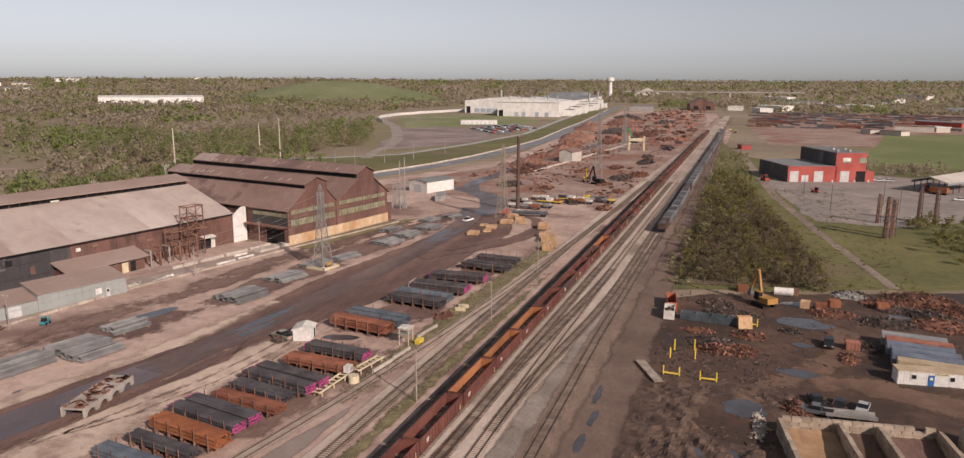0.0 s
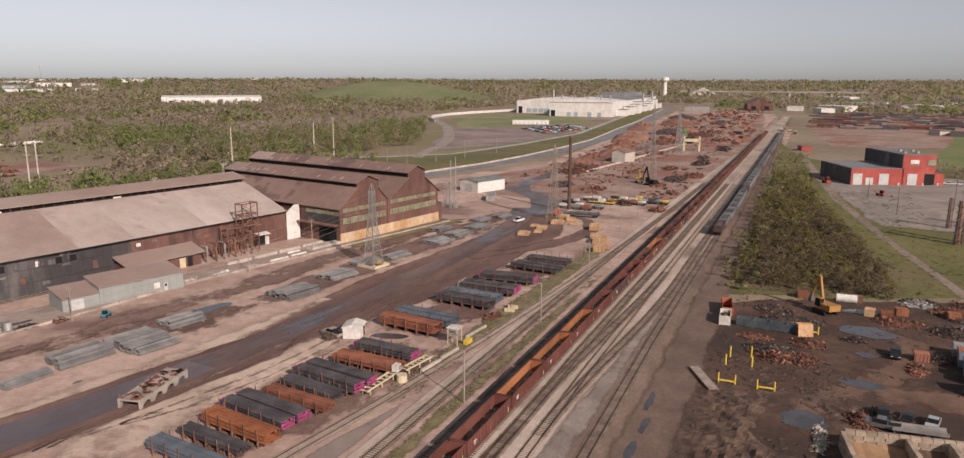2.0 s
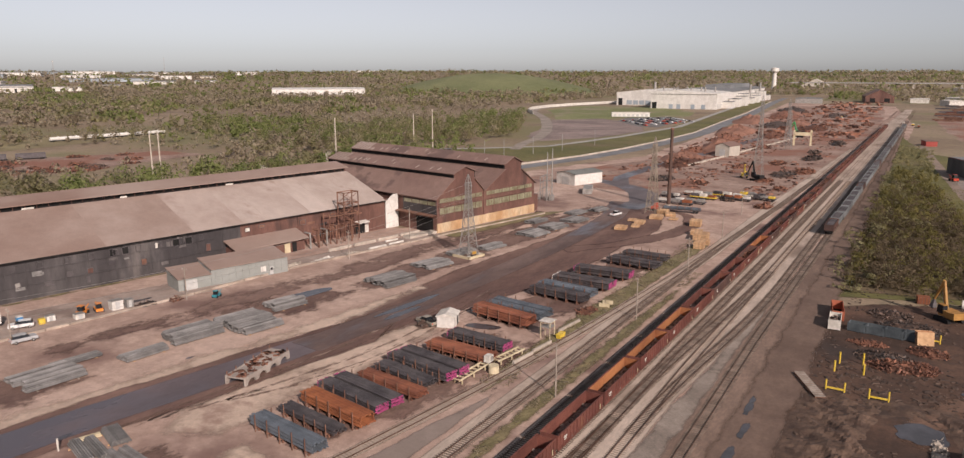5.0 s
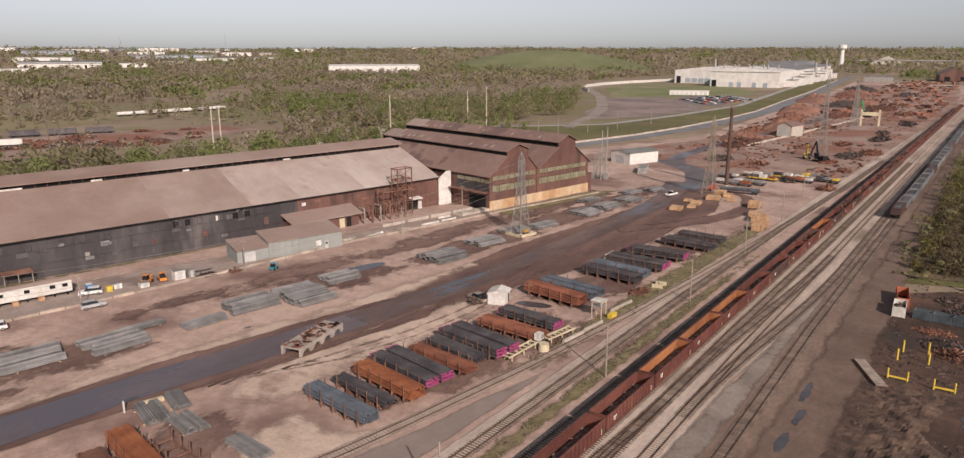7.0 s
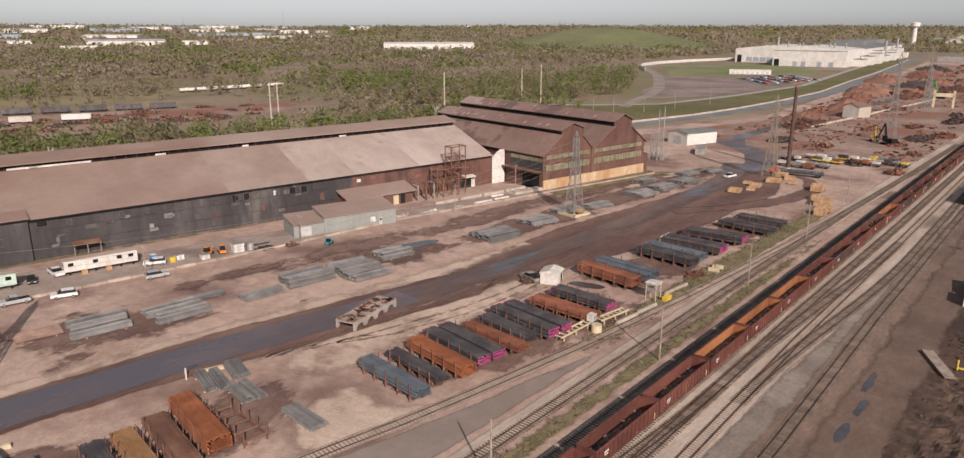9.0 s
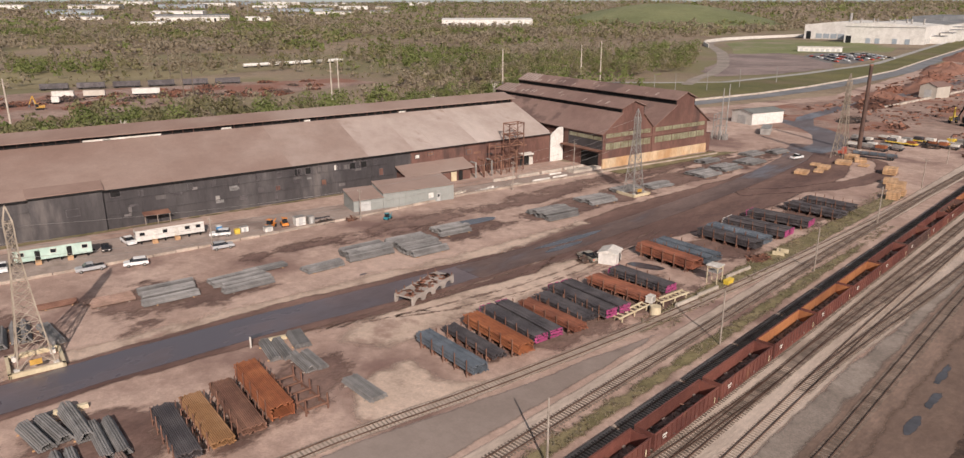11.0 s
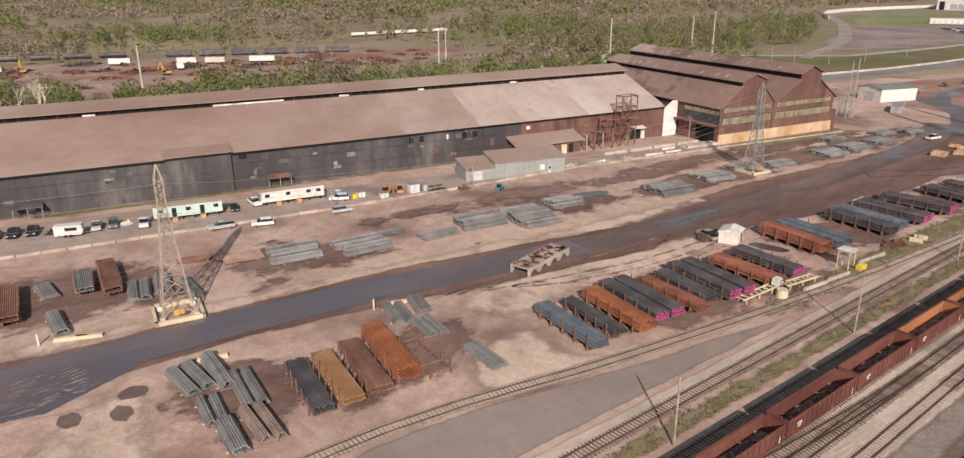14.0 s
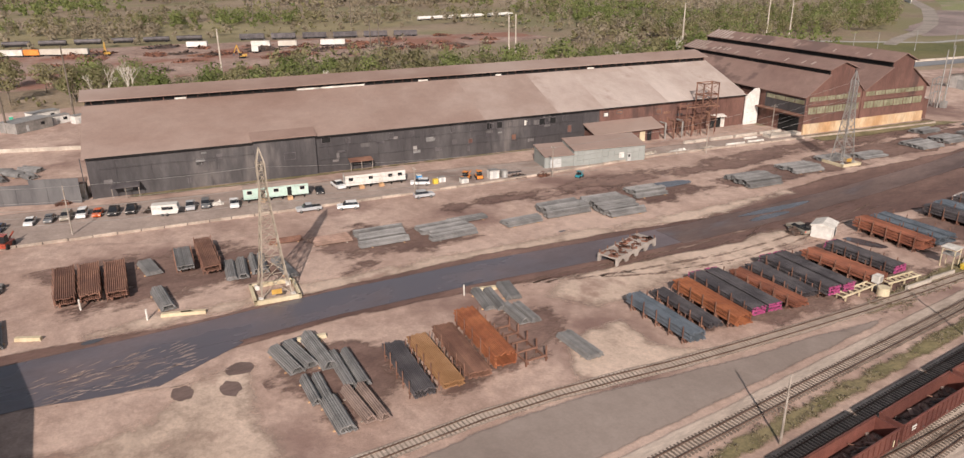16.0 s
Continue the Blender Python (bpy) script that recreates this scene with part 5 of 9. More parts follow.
FAR[1].matrix_basis = pose(-42.1, 78 + 17.5 * 17, 0.34)
for i in range(-3, 45):
    y0 = 78.0 + 17.5 * i
    if any(abs(y0 - q) < 1 for q in used):
        continue
    if i in (16, 17):
        continue
    if i > 17:
        copy_thing(FAR[rt.random() < 0.35], pose(-42.1 - max(0, y0 - 400) * 0.0004, y0, 0.34))
        continue
    k = 1 if i in (2, 4, 9) else 0 if i < 8 else rt.choice((0, 1, 2, 3, 3)) if i < 13 else rt.choice((0, 2, 3, 3, 3))
    copy_thing(KINDS[k], pose(-42.1 - max(0, y0 - 400) * 0.0004, y0, 0.34, 0, 0, 0))


def hopper(body, seed):
    """A grey loaded hopper wagon of the stored string."""
    t = thing("hopper_wagon", 0, 0, 0, 0, "", "freight wagon", "stored wagons")
    L, W = 13.6, 3.0
    for s in (-1, 1):
        part("side_wall", Geo().ext([(s * W / 2, -L / 2, 1.3), (s * W / 2, L / 2, 1.3), (s * W / 2, L / 2, 3.5), (s * W / 2, -L / 2, 3.5)], (-s * 0.12, 0, 0)), body, t)
        part("end_wall", Geo().box(0, s * (L / 2 - 0.08), 2.5, W, 0.12, 2.2), body, t)
        part("bogie", Geo().box(0, s * (L / 2 - 2.0), 0.6, 2.2, 2.8, 0.8), M_DARK, t)
        g = Geo()
        for i in range(9):
            g.box(s * (W / 2 + 0.06), -L / 2 + 0.5 + i * (L - 1) / 8, 2.4, 0.14, 0.18, 2.2)
        part("side_ribs", g, body, t)["kind"] = "stuff"
    g = Geo()
    for i in range(14):
        y = -L / 2 + 0.7 + i * (L - 1.4) / 13
        g.box(0, y, 3.15 + 0.12 * math.sin(i * 1.7 + seed), W - 0.3, 1.1, 0.5, taper=0.75)
    part("ore_load", g, M_STEELD, t, "dark heaped load")["kind"] = "stuff"
    part("sill", Geo().box(0, 0, 1.15, 1.2, L + 0.9, 0.35), M_DARK, t)
    return t


hop = [tagged(hopper(mat("grey_wagon_paint", (0.14, 0.15, 0.155), (0.22, 0.23, 0.235), 0.2, 1.2, rough=0.65, per_object=0.25), 1), "dark grey loaded hopper wagon in a stored string"), tagged(hopper(M_GONDOLA2, 2), "dark brown loaded hopper wagon in a stored string")]
hop[1].matrix_basis = pose(-26.6, 279, 0.34)
hop[0].matrix_basis = pose(-26.4, 294, 0.34)
for i in range(2, 40):
    y0 = 279 + 15.0 * i
    copy_thing(hop[0] if i % 7 else hop[1], pose(-26.1 if y0 < 700 else -26.1 - (y0 - 700) * 0.0036, y0, 0.34))


# ---- steel stacks ----
def bars(g, L, W, H, d, r, x0=0.0, z0=0.0, ragged_end=0.3, mound=False):
    """Round bars along x, stacked in rows; mound: the rows grow shorter towards the top."""
    rows = max(1, int(H / (d * 0.87 + 0.07)))
    for j in range(rows):
        w = W * (1 - 0.55 * j / rows) if mound else W
        n = max(1, int(w / d))
        for i in range(n):
            if not mound and 0 < j < rows - 1 and 0 < i < n - 1:
                continue
            y = -w / 2 + (i + 0.5 + (0.5 if j % 2 and mound else 0)) * w / n
            s = r.uniform(-ragged_end, ragged_end)
            q = r.uniform(-0.05, 0.05) if mound else 0
            z = z0 + d / 2 + j * d * 0.87 + (j // 2) * 0.14
            g.tube((x0 - L / 2 + s, y - q, z), (x0 + L / 2 + s, y + q, z), d / 2, n=6)


def rack(x, y, th, L, W, H, material, label, lift=0.95, d=0.24, pink=0, seed=1, group="racked steel", posts=5, caps=None, single=False):
    """Bars on a low steel rack of cross beams with upright stakes."""
    r = random.Random(seed)
    t = thing("steel_rack", x, y, 0.05, th, label, "steel stack", group)
    for i in range(posts):
        px = -L / 2 + 1.6 + i * (L - 3.2) / (posts - 1)
        part("cross_beam", Geo().box(px, 0, lift - 0.15, 0.25, W + 0.4, 0.3), M_RUSTB, t)
        for s in (-1, 1):
            part("stake", Geo().box(px, s * (W / 2 + 0.1), (H + 0.75) / 2, 0.14, 0.12, H + 0.75), M_RUSTB, t)
        for s in (-0.6, 0.6):
            part("foot", Geo().box(px, s * W / 2, (lift - 0.3) / 2, 0.3, 0.35, lift - 0.3), M_RUSTB, t)
    H += 0.3
    n = 2 if W > 5 else 1
    for k in range(n):
        w = (W - 0.6 * (n - 1)) / n
        y0 = (k - (n - 1) / 2) * (w + 0.6)
        g = Geo()
        bars(g, L, w, H - lift, d, r, 0, lift, 0.25)
        if single:
            bar = None
            rows = max(1, int((H - lift) / (d * 0.87 + 0.07)))
            m = max(1, int(w / d))
            for j in range(rows):
                for i in range(m):
                    if 0 < j < rows - 1 and 0 < i < m - 1:
                        continue
                    bar = part("bar", Geo().tube((-L / 2, 0, 0), (L / 2, 0, 0), d / 2, n=6), material, t) if bar is None else new("bar", bar.data)
                    bar.parent = t
                    bar.location = (r.uniform(-0.3, 0.3), y0 - w / 2 + (i + 0.5) * w / m, lift + d / 2 + j * d * 0.87 + (j // 2) * 0.14)
        else:
            b = part("bar_stock", g, material, t)
            b["kind"] = "stuff"
            b.location = (0, y0, 0)
        if pink:
            e = Geo()
            rows = max(1, int((H - lift) / (d * 0.87 + 0.07)))
            m = int(w / d)
            for j in range(rows):
                for i in range(m):
                    if r.random() < 0.15:
                        continue
                    z, yy = lift + d / 2 + j * d * 0.87 + (j // 2) * 0.14, -w / 2 + (i + 0.5) * w / m
                    e.tube((pink * (L / 2 + 0.1), yy, z), (pink * (L / 2 + r.uniform(0.15, 0.32)), yy, z), d / 2 + 0.012, n=6)
            o = part("painted_end", e, M_PINK, t, "bright pink painted bar ends")
            o.location = (0, y0, 0)
            if not caps:
                o = part("painted_end", e, M_PINK, t, "bright pink painted bar ends")
                o.location = (0, y0, 0)
                o.rotation_euler = (0, 0, math.pi)
            if pink and caps:
                o = part("painted_end", e, caps, t, "painted bar ends")
                o.location = (0, y0, 0)
                o.rotation_euler = (0, 0, math.pi)
    return t


DARK, ORANGE_, BROWN, BLUE, GREY = M_STEELD, M_RUST, M_RUSTB, M_STEELB, M_STEEL
for k, (x, y, th, L, W, H, m, label, pink) in enumerate((
        (-87.9, 29.6, -9, 14.0, 3.0, 2.0, DARK, "rack of dark grey steel bars", 0), (-87.7, 33.8, -8, 14.4, 3.0, 2.0, mat("ochre_rust_steel", (0.27, 0.14, 0.06), (0.36, 0.2, 0.1), 0.25, 1.5, per_object=0.12), "rack of ochre rusted steel bars", 0),
        (-88.1, 38.4, -10, 15.0, 3.3, 2.0, BROWN, "rack of brown rusted steel bars", 0), (-88.9, 43.0, -10, 15.6, 3.4, 2.7, ORANGE_, "tall rack of orange rusted steel bars", 0),
        (-78.5, 70.4, -7, 15.6, 2.9, 2.2, BLUE, "rack of blue-grey steel pipes", 0), (-79.0, 76.0, -8, 14.0, 2.7, 1.6, DARK, "low rack of dark steel bars", 0), (-77.8, 80.6, -9, 15.4, 3.2, 2.4, ORANGE_, "rack of orange rusted steel bars", 0),
        (-78.5, 87.1, -10, 15.4, 6.2, 2.2, DARK, "double rack of dark bars with pink ends", 1), (-76.3, 93.2, -7, 14.8, 3.0, 2.0, M_RUSTR, "rack of orange rusted steel bars", 0), (-77.1, 98.2, -10, 13.7, 3.4, 1.6, DARK, "low rack of dark steel bars", 0),
        (-76.0, 103.6, -9, 15.4, 6.2, 2.4, DARK, "double rack of dark bars with pink ends", 1), (-74.6, 113.0, -4, 15.0, 4.2, 2.0, M_RUSTR, "rack of red-brown rusted steel bars", 0), (-74.4, 119.6, -5, 14.0, 3.4, 2.1, DARK, "rack of dark bars with pink ends", 1),
        (-77.8, 135.6, -9, 15.6, 3.6, 2.7, M_RUSTR, "tall rack of orange rusted steel bars", 0), (-77.1, 141.6, -7, 15.5, 5.4, 2.6, BLUE, "double rack of blue-grey steel bars", 0),
        (-74.4, 157.4, -6, 15.4, 3.4, 2.4, DARK, "rack of dark steel bars", 0), (-74.3, 162.0, -6, 15.4, 3.6, 2.5, BLUE, "rack of blue-grey steel bars", 0), (-73.6, 170.8, 0, 15.8, 5.2, 2.6, DARK, "double rack of black pipes with pink and white ends", 1),
        (-72.8, 182.2, 3, 15.6, 4.4, 2.4, DARK, "rack of black pipes with pink ends", 1), (-69.6, 197.6, -7, 15.4, 5.2, 2.3, DARK, "double rack of black steel pipes", 0), (-69.2, 206.8, -5, 13.6, 4.4, 2.3, DARK, "rack of black steel pipes", 0),
        (-146.1, -7.3, -5, 15.2, 3.2, 2.2, BROWN, "rack of brown rusted pipes", 0), (-145.5, -3.4, -6, 15.2, 3.2, 2.2, BROWN, "rack of brown rusted pipes", 0), (-144.2, 0.7, -7, 15.2, 3.2, 2.2, BROWN, "rack of brown rusted pipes", 0),
        (-147.3, 13.0, -8, 10.0, 3.0, 1.8, GREY, "rack of grey steel pipes", 0), (-146.6, 17.2, -7, 16.0, 3.0, 2.3, BROWN, "rack of brown rusted pipes", 0), (-151, -22, -5, 15, 3.2, 2.2, BROWN, "rack of brown rusted pipes", 0))):
    rack(x, y, th, L, W, H, m, label, pink=pink, seed=k, d=0.3 if k > 16 else 0.25, caps=M_WHITE if k == 17 else None, single=k < 13)


def empty_rack(x, y, th, L, W):
    t = thing("empty_rack", x, y, 0.05, th, "empty rusty steel storage rack with stakes", "steel rack")
    for s in (-1, 1):
        part("rail", Geo().box(0, s * W / 2, 0.7, L, 0.22, 0.25), M_RUSTB, t)
    for i in range(5):
        px = -L / 2 + 0.5 + i * (L - 1) / 4
        part("cross_beam", Geo().box(px, 0, 0.95, 0.25, W + 0.6, 0.25), M_RUSTB, t)
        for s in (-1, 1):
            part("stake", Geo().box(px, s * (W / 2 + 0.1), 1.25, 0.2, 0.2, 2.5), M_RUSTB, t)
    return t


empty_rack(-85.6, 46.9, -5, 11.5, 3.2)


def pile(x, y, th, L, W, H, material, label, d=0.24, seed=1, single=False):
    """Bundles of parallel pipes side by side on timber dunnage, their ends out of line."""
    d = max(d, 0.3)
    r = random.Random(seed)
    t = thing("pipe_pile", x, y, 0.05, th, label, "pipe pile", "loose pipe piles")
    for q in (-0.32, 0.32):
        part("dunnage", Geo().box(q * L, 0, 0.08, 0.25, W + 0.4, 0.16), M_WOOD if seed % 3 else M_POLE, t)
    n = max(1, round(W / 2.1))
    w = W / n
    shift, pipe = r.uniform(-0.04, 0.04), None
    for k in range(n):
        g = Geo()
        rows = max(1, round(H * r.uniform(0.8, 1.15) / (d * 0.87)))
        if k in (0, n - 1) and n > 2:
            rows = max(1, rows - 1)
        turn = radians(r.uniform(-1.2, 1.2))
        long_, off = L * r.uniform(0.9, 1.0), L * (shift * (k - n / 2) / 2 + r.uniform(-0.05, 0.05))
        m = max(2, int(w / d))
        for j in range(rows):
            odd, trim = j % 2, j // 2 if k in (0, n - 1) else 0
            for i in range(trim, m - odd - trim):
                if 0 < j < rows - 1 and trim < i < m - odd - trim - 1 and rows > 3:
                    continue
                y0 = -w / 2 + (i + 0.5 + odd / 2) * w / m
                e = r.uniform(-0.14, 0.14)
                z = 0.16 + d / 2 + j * d * 0.87
                if single:
                    if pipe is None:
                        pipe = part("pipe", Geo().tube((-L * 0.475, 0, 0), (L * 0.475, 0, 0), d / 2, n=8), material, t)
                    else:
                        pipe = new("pipe", pipe.data)
                        pipe.parent = t
                    pipe.location = (off + e, -W / 2 + w * (k + 0.5) + y0, z)
                    pipe.rotation_euler = (0, 0, turn + radians(r.uniform(-0.3, 0.3)))
                else:
                    g.tube((off - long_ / 2 + e, y0, z), (off + long_ / 2 + e, y0 + r.uniform(-0.03, 0.03), z), d / 2, n=6)
        if single:
            continue
        o = part("pipe_stock", g, material, t)
        o["kind"] = "stuff"
        o.location = (0, -W / 2 + w * (k + 0.5), 0)
        o.rotation_euler = (0, 0, turn)
    return t


for k, (x, y, th, L, W, H, m, label) in enumerate((
        (-80.6, 54.7, -4, 8.4, 3.0, 0.8, GREY, "low pile of grey steel pipes"), (-101.1, 52.3, -15, 8.2, 4.1, 1.0, GREY, "pile of grey steel pipes"), (-102, 57, -18, 6.5, 3.0, 0.8, GREY, "small pile of grey steel pipes"), (-93.5, 53.6, -8, 7.0, 3.9, 0.9, GREY, "pile of grey steel pipes"),
        (-101.2, 17.8, 4, 8.6, 4.6, 1.2, GREY, "pile of grey steel pipes"), (-100.4, 21.6, -2, 11.2, 2.6, 1.2, GREY, "long pile of grey steel pipes"), (-93.3, 23.2, -6, 10.4, 3.6, 1.2, GREY, "pile of grey steel pipes"), (-91.6, 17.6, -6, 7.2, 3.2, 1.0, GREY, "pile of grey steel pipes"), (-84.2, 17.6, -6, 8.2, 2.6, 1.0, GREY, "pile of grey steel pipes"), (-84.4, 21.6, -2, 9.0, 3.6, 1.0, mat("dull_brown_pipes", (0.17, 0.12, 0.10), (0.26, 0.19, 0.16), 0.3, 1.5, island=0.2), "pile of dull brown steel pipes"),
        (-148.3, 7.0, 4, 7.4, 3.0, 0.8, GREY, "small pile of grey steel pipes"), (-132.5, 6.2, 0, 9.5, 2.6, 1.0, GREY, "pile of grey pipes with dark ends"), (-138.6, 20.4, -12, 9.2, 4.2, 1.0, GREY, "pile of grey steel pipes beside the pylon"), (-138.7, 24.6, -11, 9.4, 3.2, 1.0, GREY, "pile of grey steel pipes beside the pylon"), (-134.6, 28.2, -2, 10.2, 2.4, 0.8, GREY, "pile of grey steel pipes beside the pylon"),
        (-143.2, 41.3, 80, 8.5, 5.0, 0.35, mat("flat_brown_plate", (0.2, 0.13, 0.10), (0.3, 0.2, 0.16), 0.3, 1.5, island=0.15), "low layer of brown steel bars"), (-148.2, 33.4, 80, 7.0, 3.0, 0.3, M_RUSTB, "low layer of brown steel bars"),
        (-138.3, 50.6, 81, 10.6, 8.6, 1.3, GREY, "broad pile of grey steel pipes"), (-133.8, 63.6, 84, 11.0, 9.0, 1.2, GREY, "broad pile of grey steel pipes"), (-137.6, 71.5, 84, 9.0, 3.0, 0.7, GREY, "narrow pile of grey steel pipes"), (-129.4, 80.3, 84, 9.6, 4.0, 1.0, GREY, "pile of grey steel pipes"),
        (-131.0, 92.9, 82, 11.4, 8.8, 1.4, GREY, "broad pile of grey steel pipes"), (-126.0, 103.5, 80, 10.4, 13.5, 1.5, GREY, "broad pile of grey steel pipes"), (-129.4, 118.3, 80, 9.4, 7.6, 1.1, GREY, "pile of grey steel pipes by a puddle"),
        (-120.2, 148.2, 79, 11.4, 10.4, 1.3, GREY, "broad pile of grey steel pipes"), (-120.6, 167.8, 78, 10.6, 8.4, 1.1, GREY, "pile of grey steel pipes"), (-121.5, 184.5, 80, 10.0, 5.4, 1.0, GREY, "pile of grey steel pipes under a pylon"), (-117.2, 196.0, 80, 10.0, 5.4, 1.0, GREY, "pile of grey steel pipes"),
        (-115.0, 220.5, 82, 10.0, 8.5, 1.2, GREY, "pile of grey steel pipes"), (-114.0, 234, 82, 10.0, 7.5, 1.2, GREY, "pile of grey steel pipes"), (-112.6, 250, 83, 10.0, 8.0, 1.1, GREY, "pile of grey steel pipes"), (-118.4, 264, 83, 9.0, 6.0, 1.0, GREY, "pile of grey steel pipes"), (-113.5, 275, 83, 9.0, 6.0, 0.9, GREY, "pile of grey steel pipes"), (-124, 240, 82, 9.0, 5.0, 0.9, GREY, "pile of grey steel pipes"), (-155, -20, 60, 8, 4, 0.9, GREY, "pile of grey steel pipes"),
        (-134, -19, 0, 10, 3.5, 1.0, GREY, "pile of grey steel pipes"))):
    pile(x, y, th, L, W, H, m, label, seed=k + 3, single=k < 15)


def beam(x, y, z, th, L, w, h, material, label, name="timber_beam", category="beam"):
    return solid(name, Geo().box(0, 0, h / 2, L, w, h, taper=0.96), material, label, category, x=x, y=y, z=z, rz=th)


for x, y, th, L in ((-125.9, 7.0, 70, 5), (-124.8, 9.4, 66, 4), (-105.6, 22.4, 75, 4.5), (-105.2, 54.0, 72, 4.5), (-130, -14, 60, 4)):
    beam(x, y, 0.05, th, L, 0.7, 0.6, M_CREAM, "cream-painted concrete barrier block", "barrier_block", "barrier")
for x, y in ((-105.4, 50.0), (-126.8, 2.6), (-137.0, -6.0)):
    solid("marker_post", Geo().tube((0, 0, 0), (0, 0, 2.0), 0.16, n=8), M_OFFWHITE, "short white marker post by the road", "post", x=x, y=y, z=0.05)


def arched_barrier():
    t = thing("concrete_sleeper_box", -103.4, 86.8, 0.05, 14, "pale concrete trough on arched feet, filled with rusty clutter", "concrete trough")
    for s in (-1, 1):
        pts = [(s * 2.2, -7.2, 1.7), (s * 2.2, -7.2, 0.0)]
        for k in range(4):
            y0 = -6.7 + k * 3.5
            for i in range(7):
                a = math.pi * (1 - i / 6)
                pts.append((s * 2.2, y0 + 1.4 + 1.3 * math.cos(a), 1.0 * math.sin(a)))
        pts += [(s * 2.2, 7.2, 0.0), (s * 2.2, 7.2, 1.7)]
        part("arched_side", Geo().ext(pts, (-s * 0.4, 0, 0)), M_GREYCONC, t)
    part("deck", Geo().box(0, 0, 1.45, 4.0, 14.2, 0.3), M_GREYCONC, t)
    g = Geo()
    r = random.Random(3)
    for i in range(70):
        g.box(r.uniform(-1.8, 1.8), r.uniform(-6.8, 6.8), 1.7, r.uniform(0.1, 0.7), r.uniform(0.3, 1.6), 0.2, r.uniform(0, 180))
    part("rusty_fill", g, M_SCRAPR, t, "rusty clutter on the deck")
    for s in (-1, 1):
        for k in range(6):
            part("peg", Geo().box(s * 2.0, -6.8 + k * 2.7, 2.0, 0.16, 0.16, 0.7), M_RUSTB, t)
    return t


arched_barrier()


def hut():
    t = thing("small_hut", -87.4, 127.2, 0.05, 20, "small white metal hut with an open doorway", "hut")
    part("wall", Geo().box(0, 0, 1.3, 4.0, 4.6, 2.6), M_WHITE, t)
    part("roof", Geo().ext([(-2.3, -2.5, 2.6), (0, -2.5, 3.3), (2.3, -2.5, 2.6), (2.3, -2.5, 2.45), (-2.3, -2.5, 2.45)], (0, 5.0, 0)), M_OFFWHITE, t)
    part("doorway", Geo().box(2.02, 0.9, 1.05, 0.06, 1.1, 2.1), M_DARK, t)
    return t


hut()


def scrap_heap(name, x, y, w, l_, h, n, material, label, category="scrap heap", seed=1, size=1.0, z=0.05):
    r = random.Random(seed)
    g = Geo()
    for i in range(n):
        a, q = r.uniform(0, 2 * math.pi), math.sqrt(r.random())
        px, py = w / 2 * q * math.cos(a), l_ / 2 * q * math.sin(a)
        pz = max(0.1, h * (1 - q) ** 0.8 * r.uniform(0.5, 1.0))
        m = pose(px, py, pz, r.uniform(-50, 50), r.uniform(-50, 50), r.uniform(0, 360))
        s = size * r.choice((0.5, 0.8, 1, 1.5))
        if r.random() < 0.3:
            p, d = m.translation, m.to_3x3() @ Vector((s * 1.2, 0, 0))
            g.tube(p - d, p + d, 0.09 * size, n=5)
        else:
            g.box(0, 0, 0, s * r.uniform(0.5, 1.6), s * r.uniform(0.3, 0.9), s * r.uniform(0.08, 0.4), m=m)
    k = 10
    ring = [(w * 0.46 * math.cos(2 * math.pi * i / k), l_ * 0.46 * math.sin(2 * math.pi * i / k), 0) for i in range(k)]
    g.faces(ring + [(0, 0, h * 0.75)], [(i, (i + 1) % k, k) for i in range(k)])
    return solid(name, g, material, label, category, kind="stuff", x=x, y=y, z=z)


scrap_heap("junk_heap", -91.5, 123.6, 3.5, 4, 1.1, 60, M_SCRAP, "heap of dark machine junk beside the hut", seed=5, size=0.7)


def lift_frame(x, y, rz, L):
    t = thing("conveyor_frame", x, y, 0.05, rz, "cream-painted steel conveyor frame on short legs", "steel frame")
    for s in (-1, 1):
        part("rail", Geo().box(s * 0.8, 0, 1.0, 0.2, L, 0.3), M_CREAM, t)
    for i in range(7):
        part("rung", Geo().box(0, -L / 2 + 0.4 + i * (L - 0.8) / 6, 1.0, 1.6, 0.18, 0.2), M_CREAM, t)
    for s in (-1, 1):
        for q in (-0.4, 0, 0.4):
            part("leg", Geo().box(s * 0.8, q * L, 0.45, 0.2, 0.2, 0.9), M_CREAM, t)
    return t


lift_frame(-67.6, 105.6, -2, 9.5)
lift_frame(-65.8, 116.8, -8, 8.5)
t = thing("concrete_drum", -64.8, 109.4, 0.05, 0, "pale concrete drum with grey equipment boxes", "drum")
part("drum", Geo().tube((0, 0, 0), (0, 0, 1.5), 1.05, 1.0, n=16), M_CREAM, t)
t = thing("control_cabinet", -66.9, 111.0, 0.05, 0, "light grey electrical control cabinet on legs", "cabinet")
part("cabinet", Geo().box(0, 0, 1.9, 1.2, 1.6, 1.3), M_OFFWHITE, t)
part("legs", Geo().box(0, 0, 0.65, 0.5, 0.9, 1.3), M_GALV, t)
part("panel", Geo().box(0.62, 0.2, 1.9, 0.05, 0.9, 0.9), M_GALV, t)


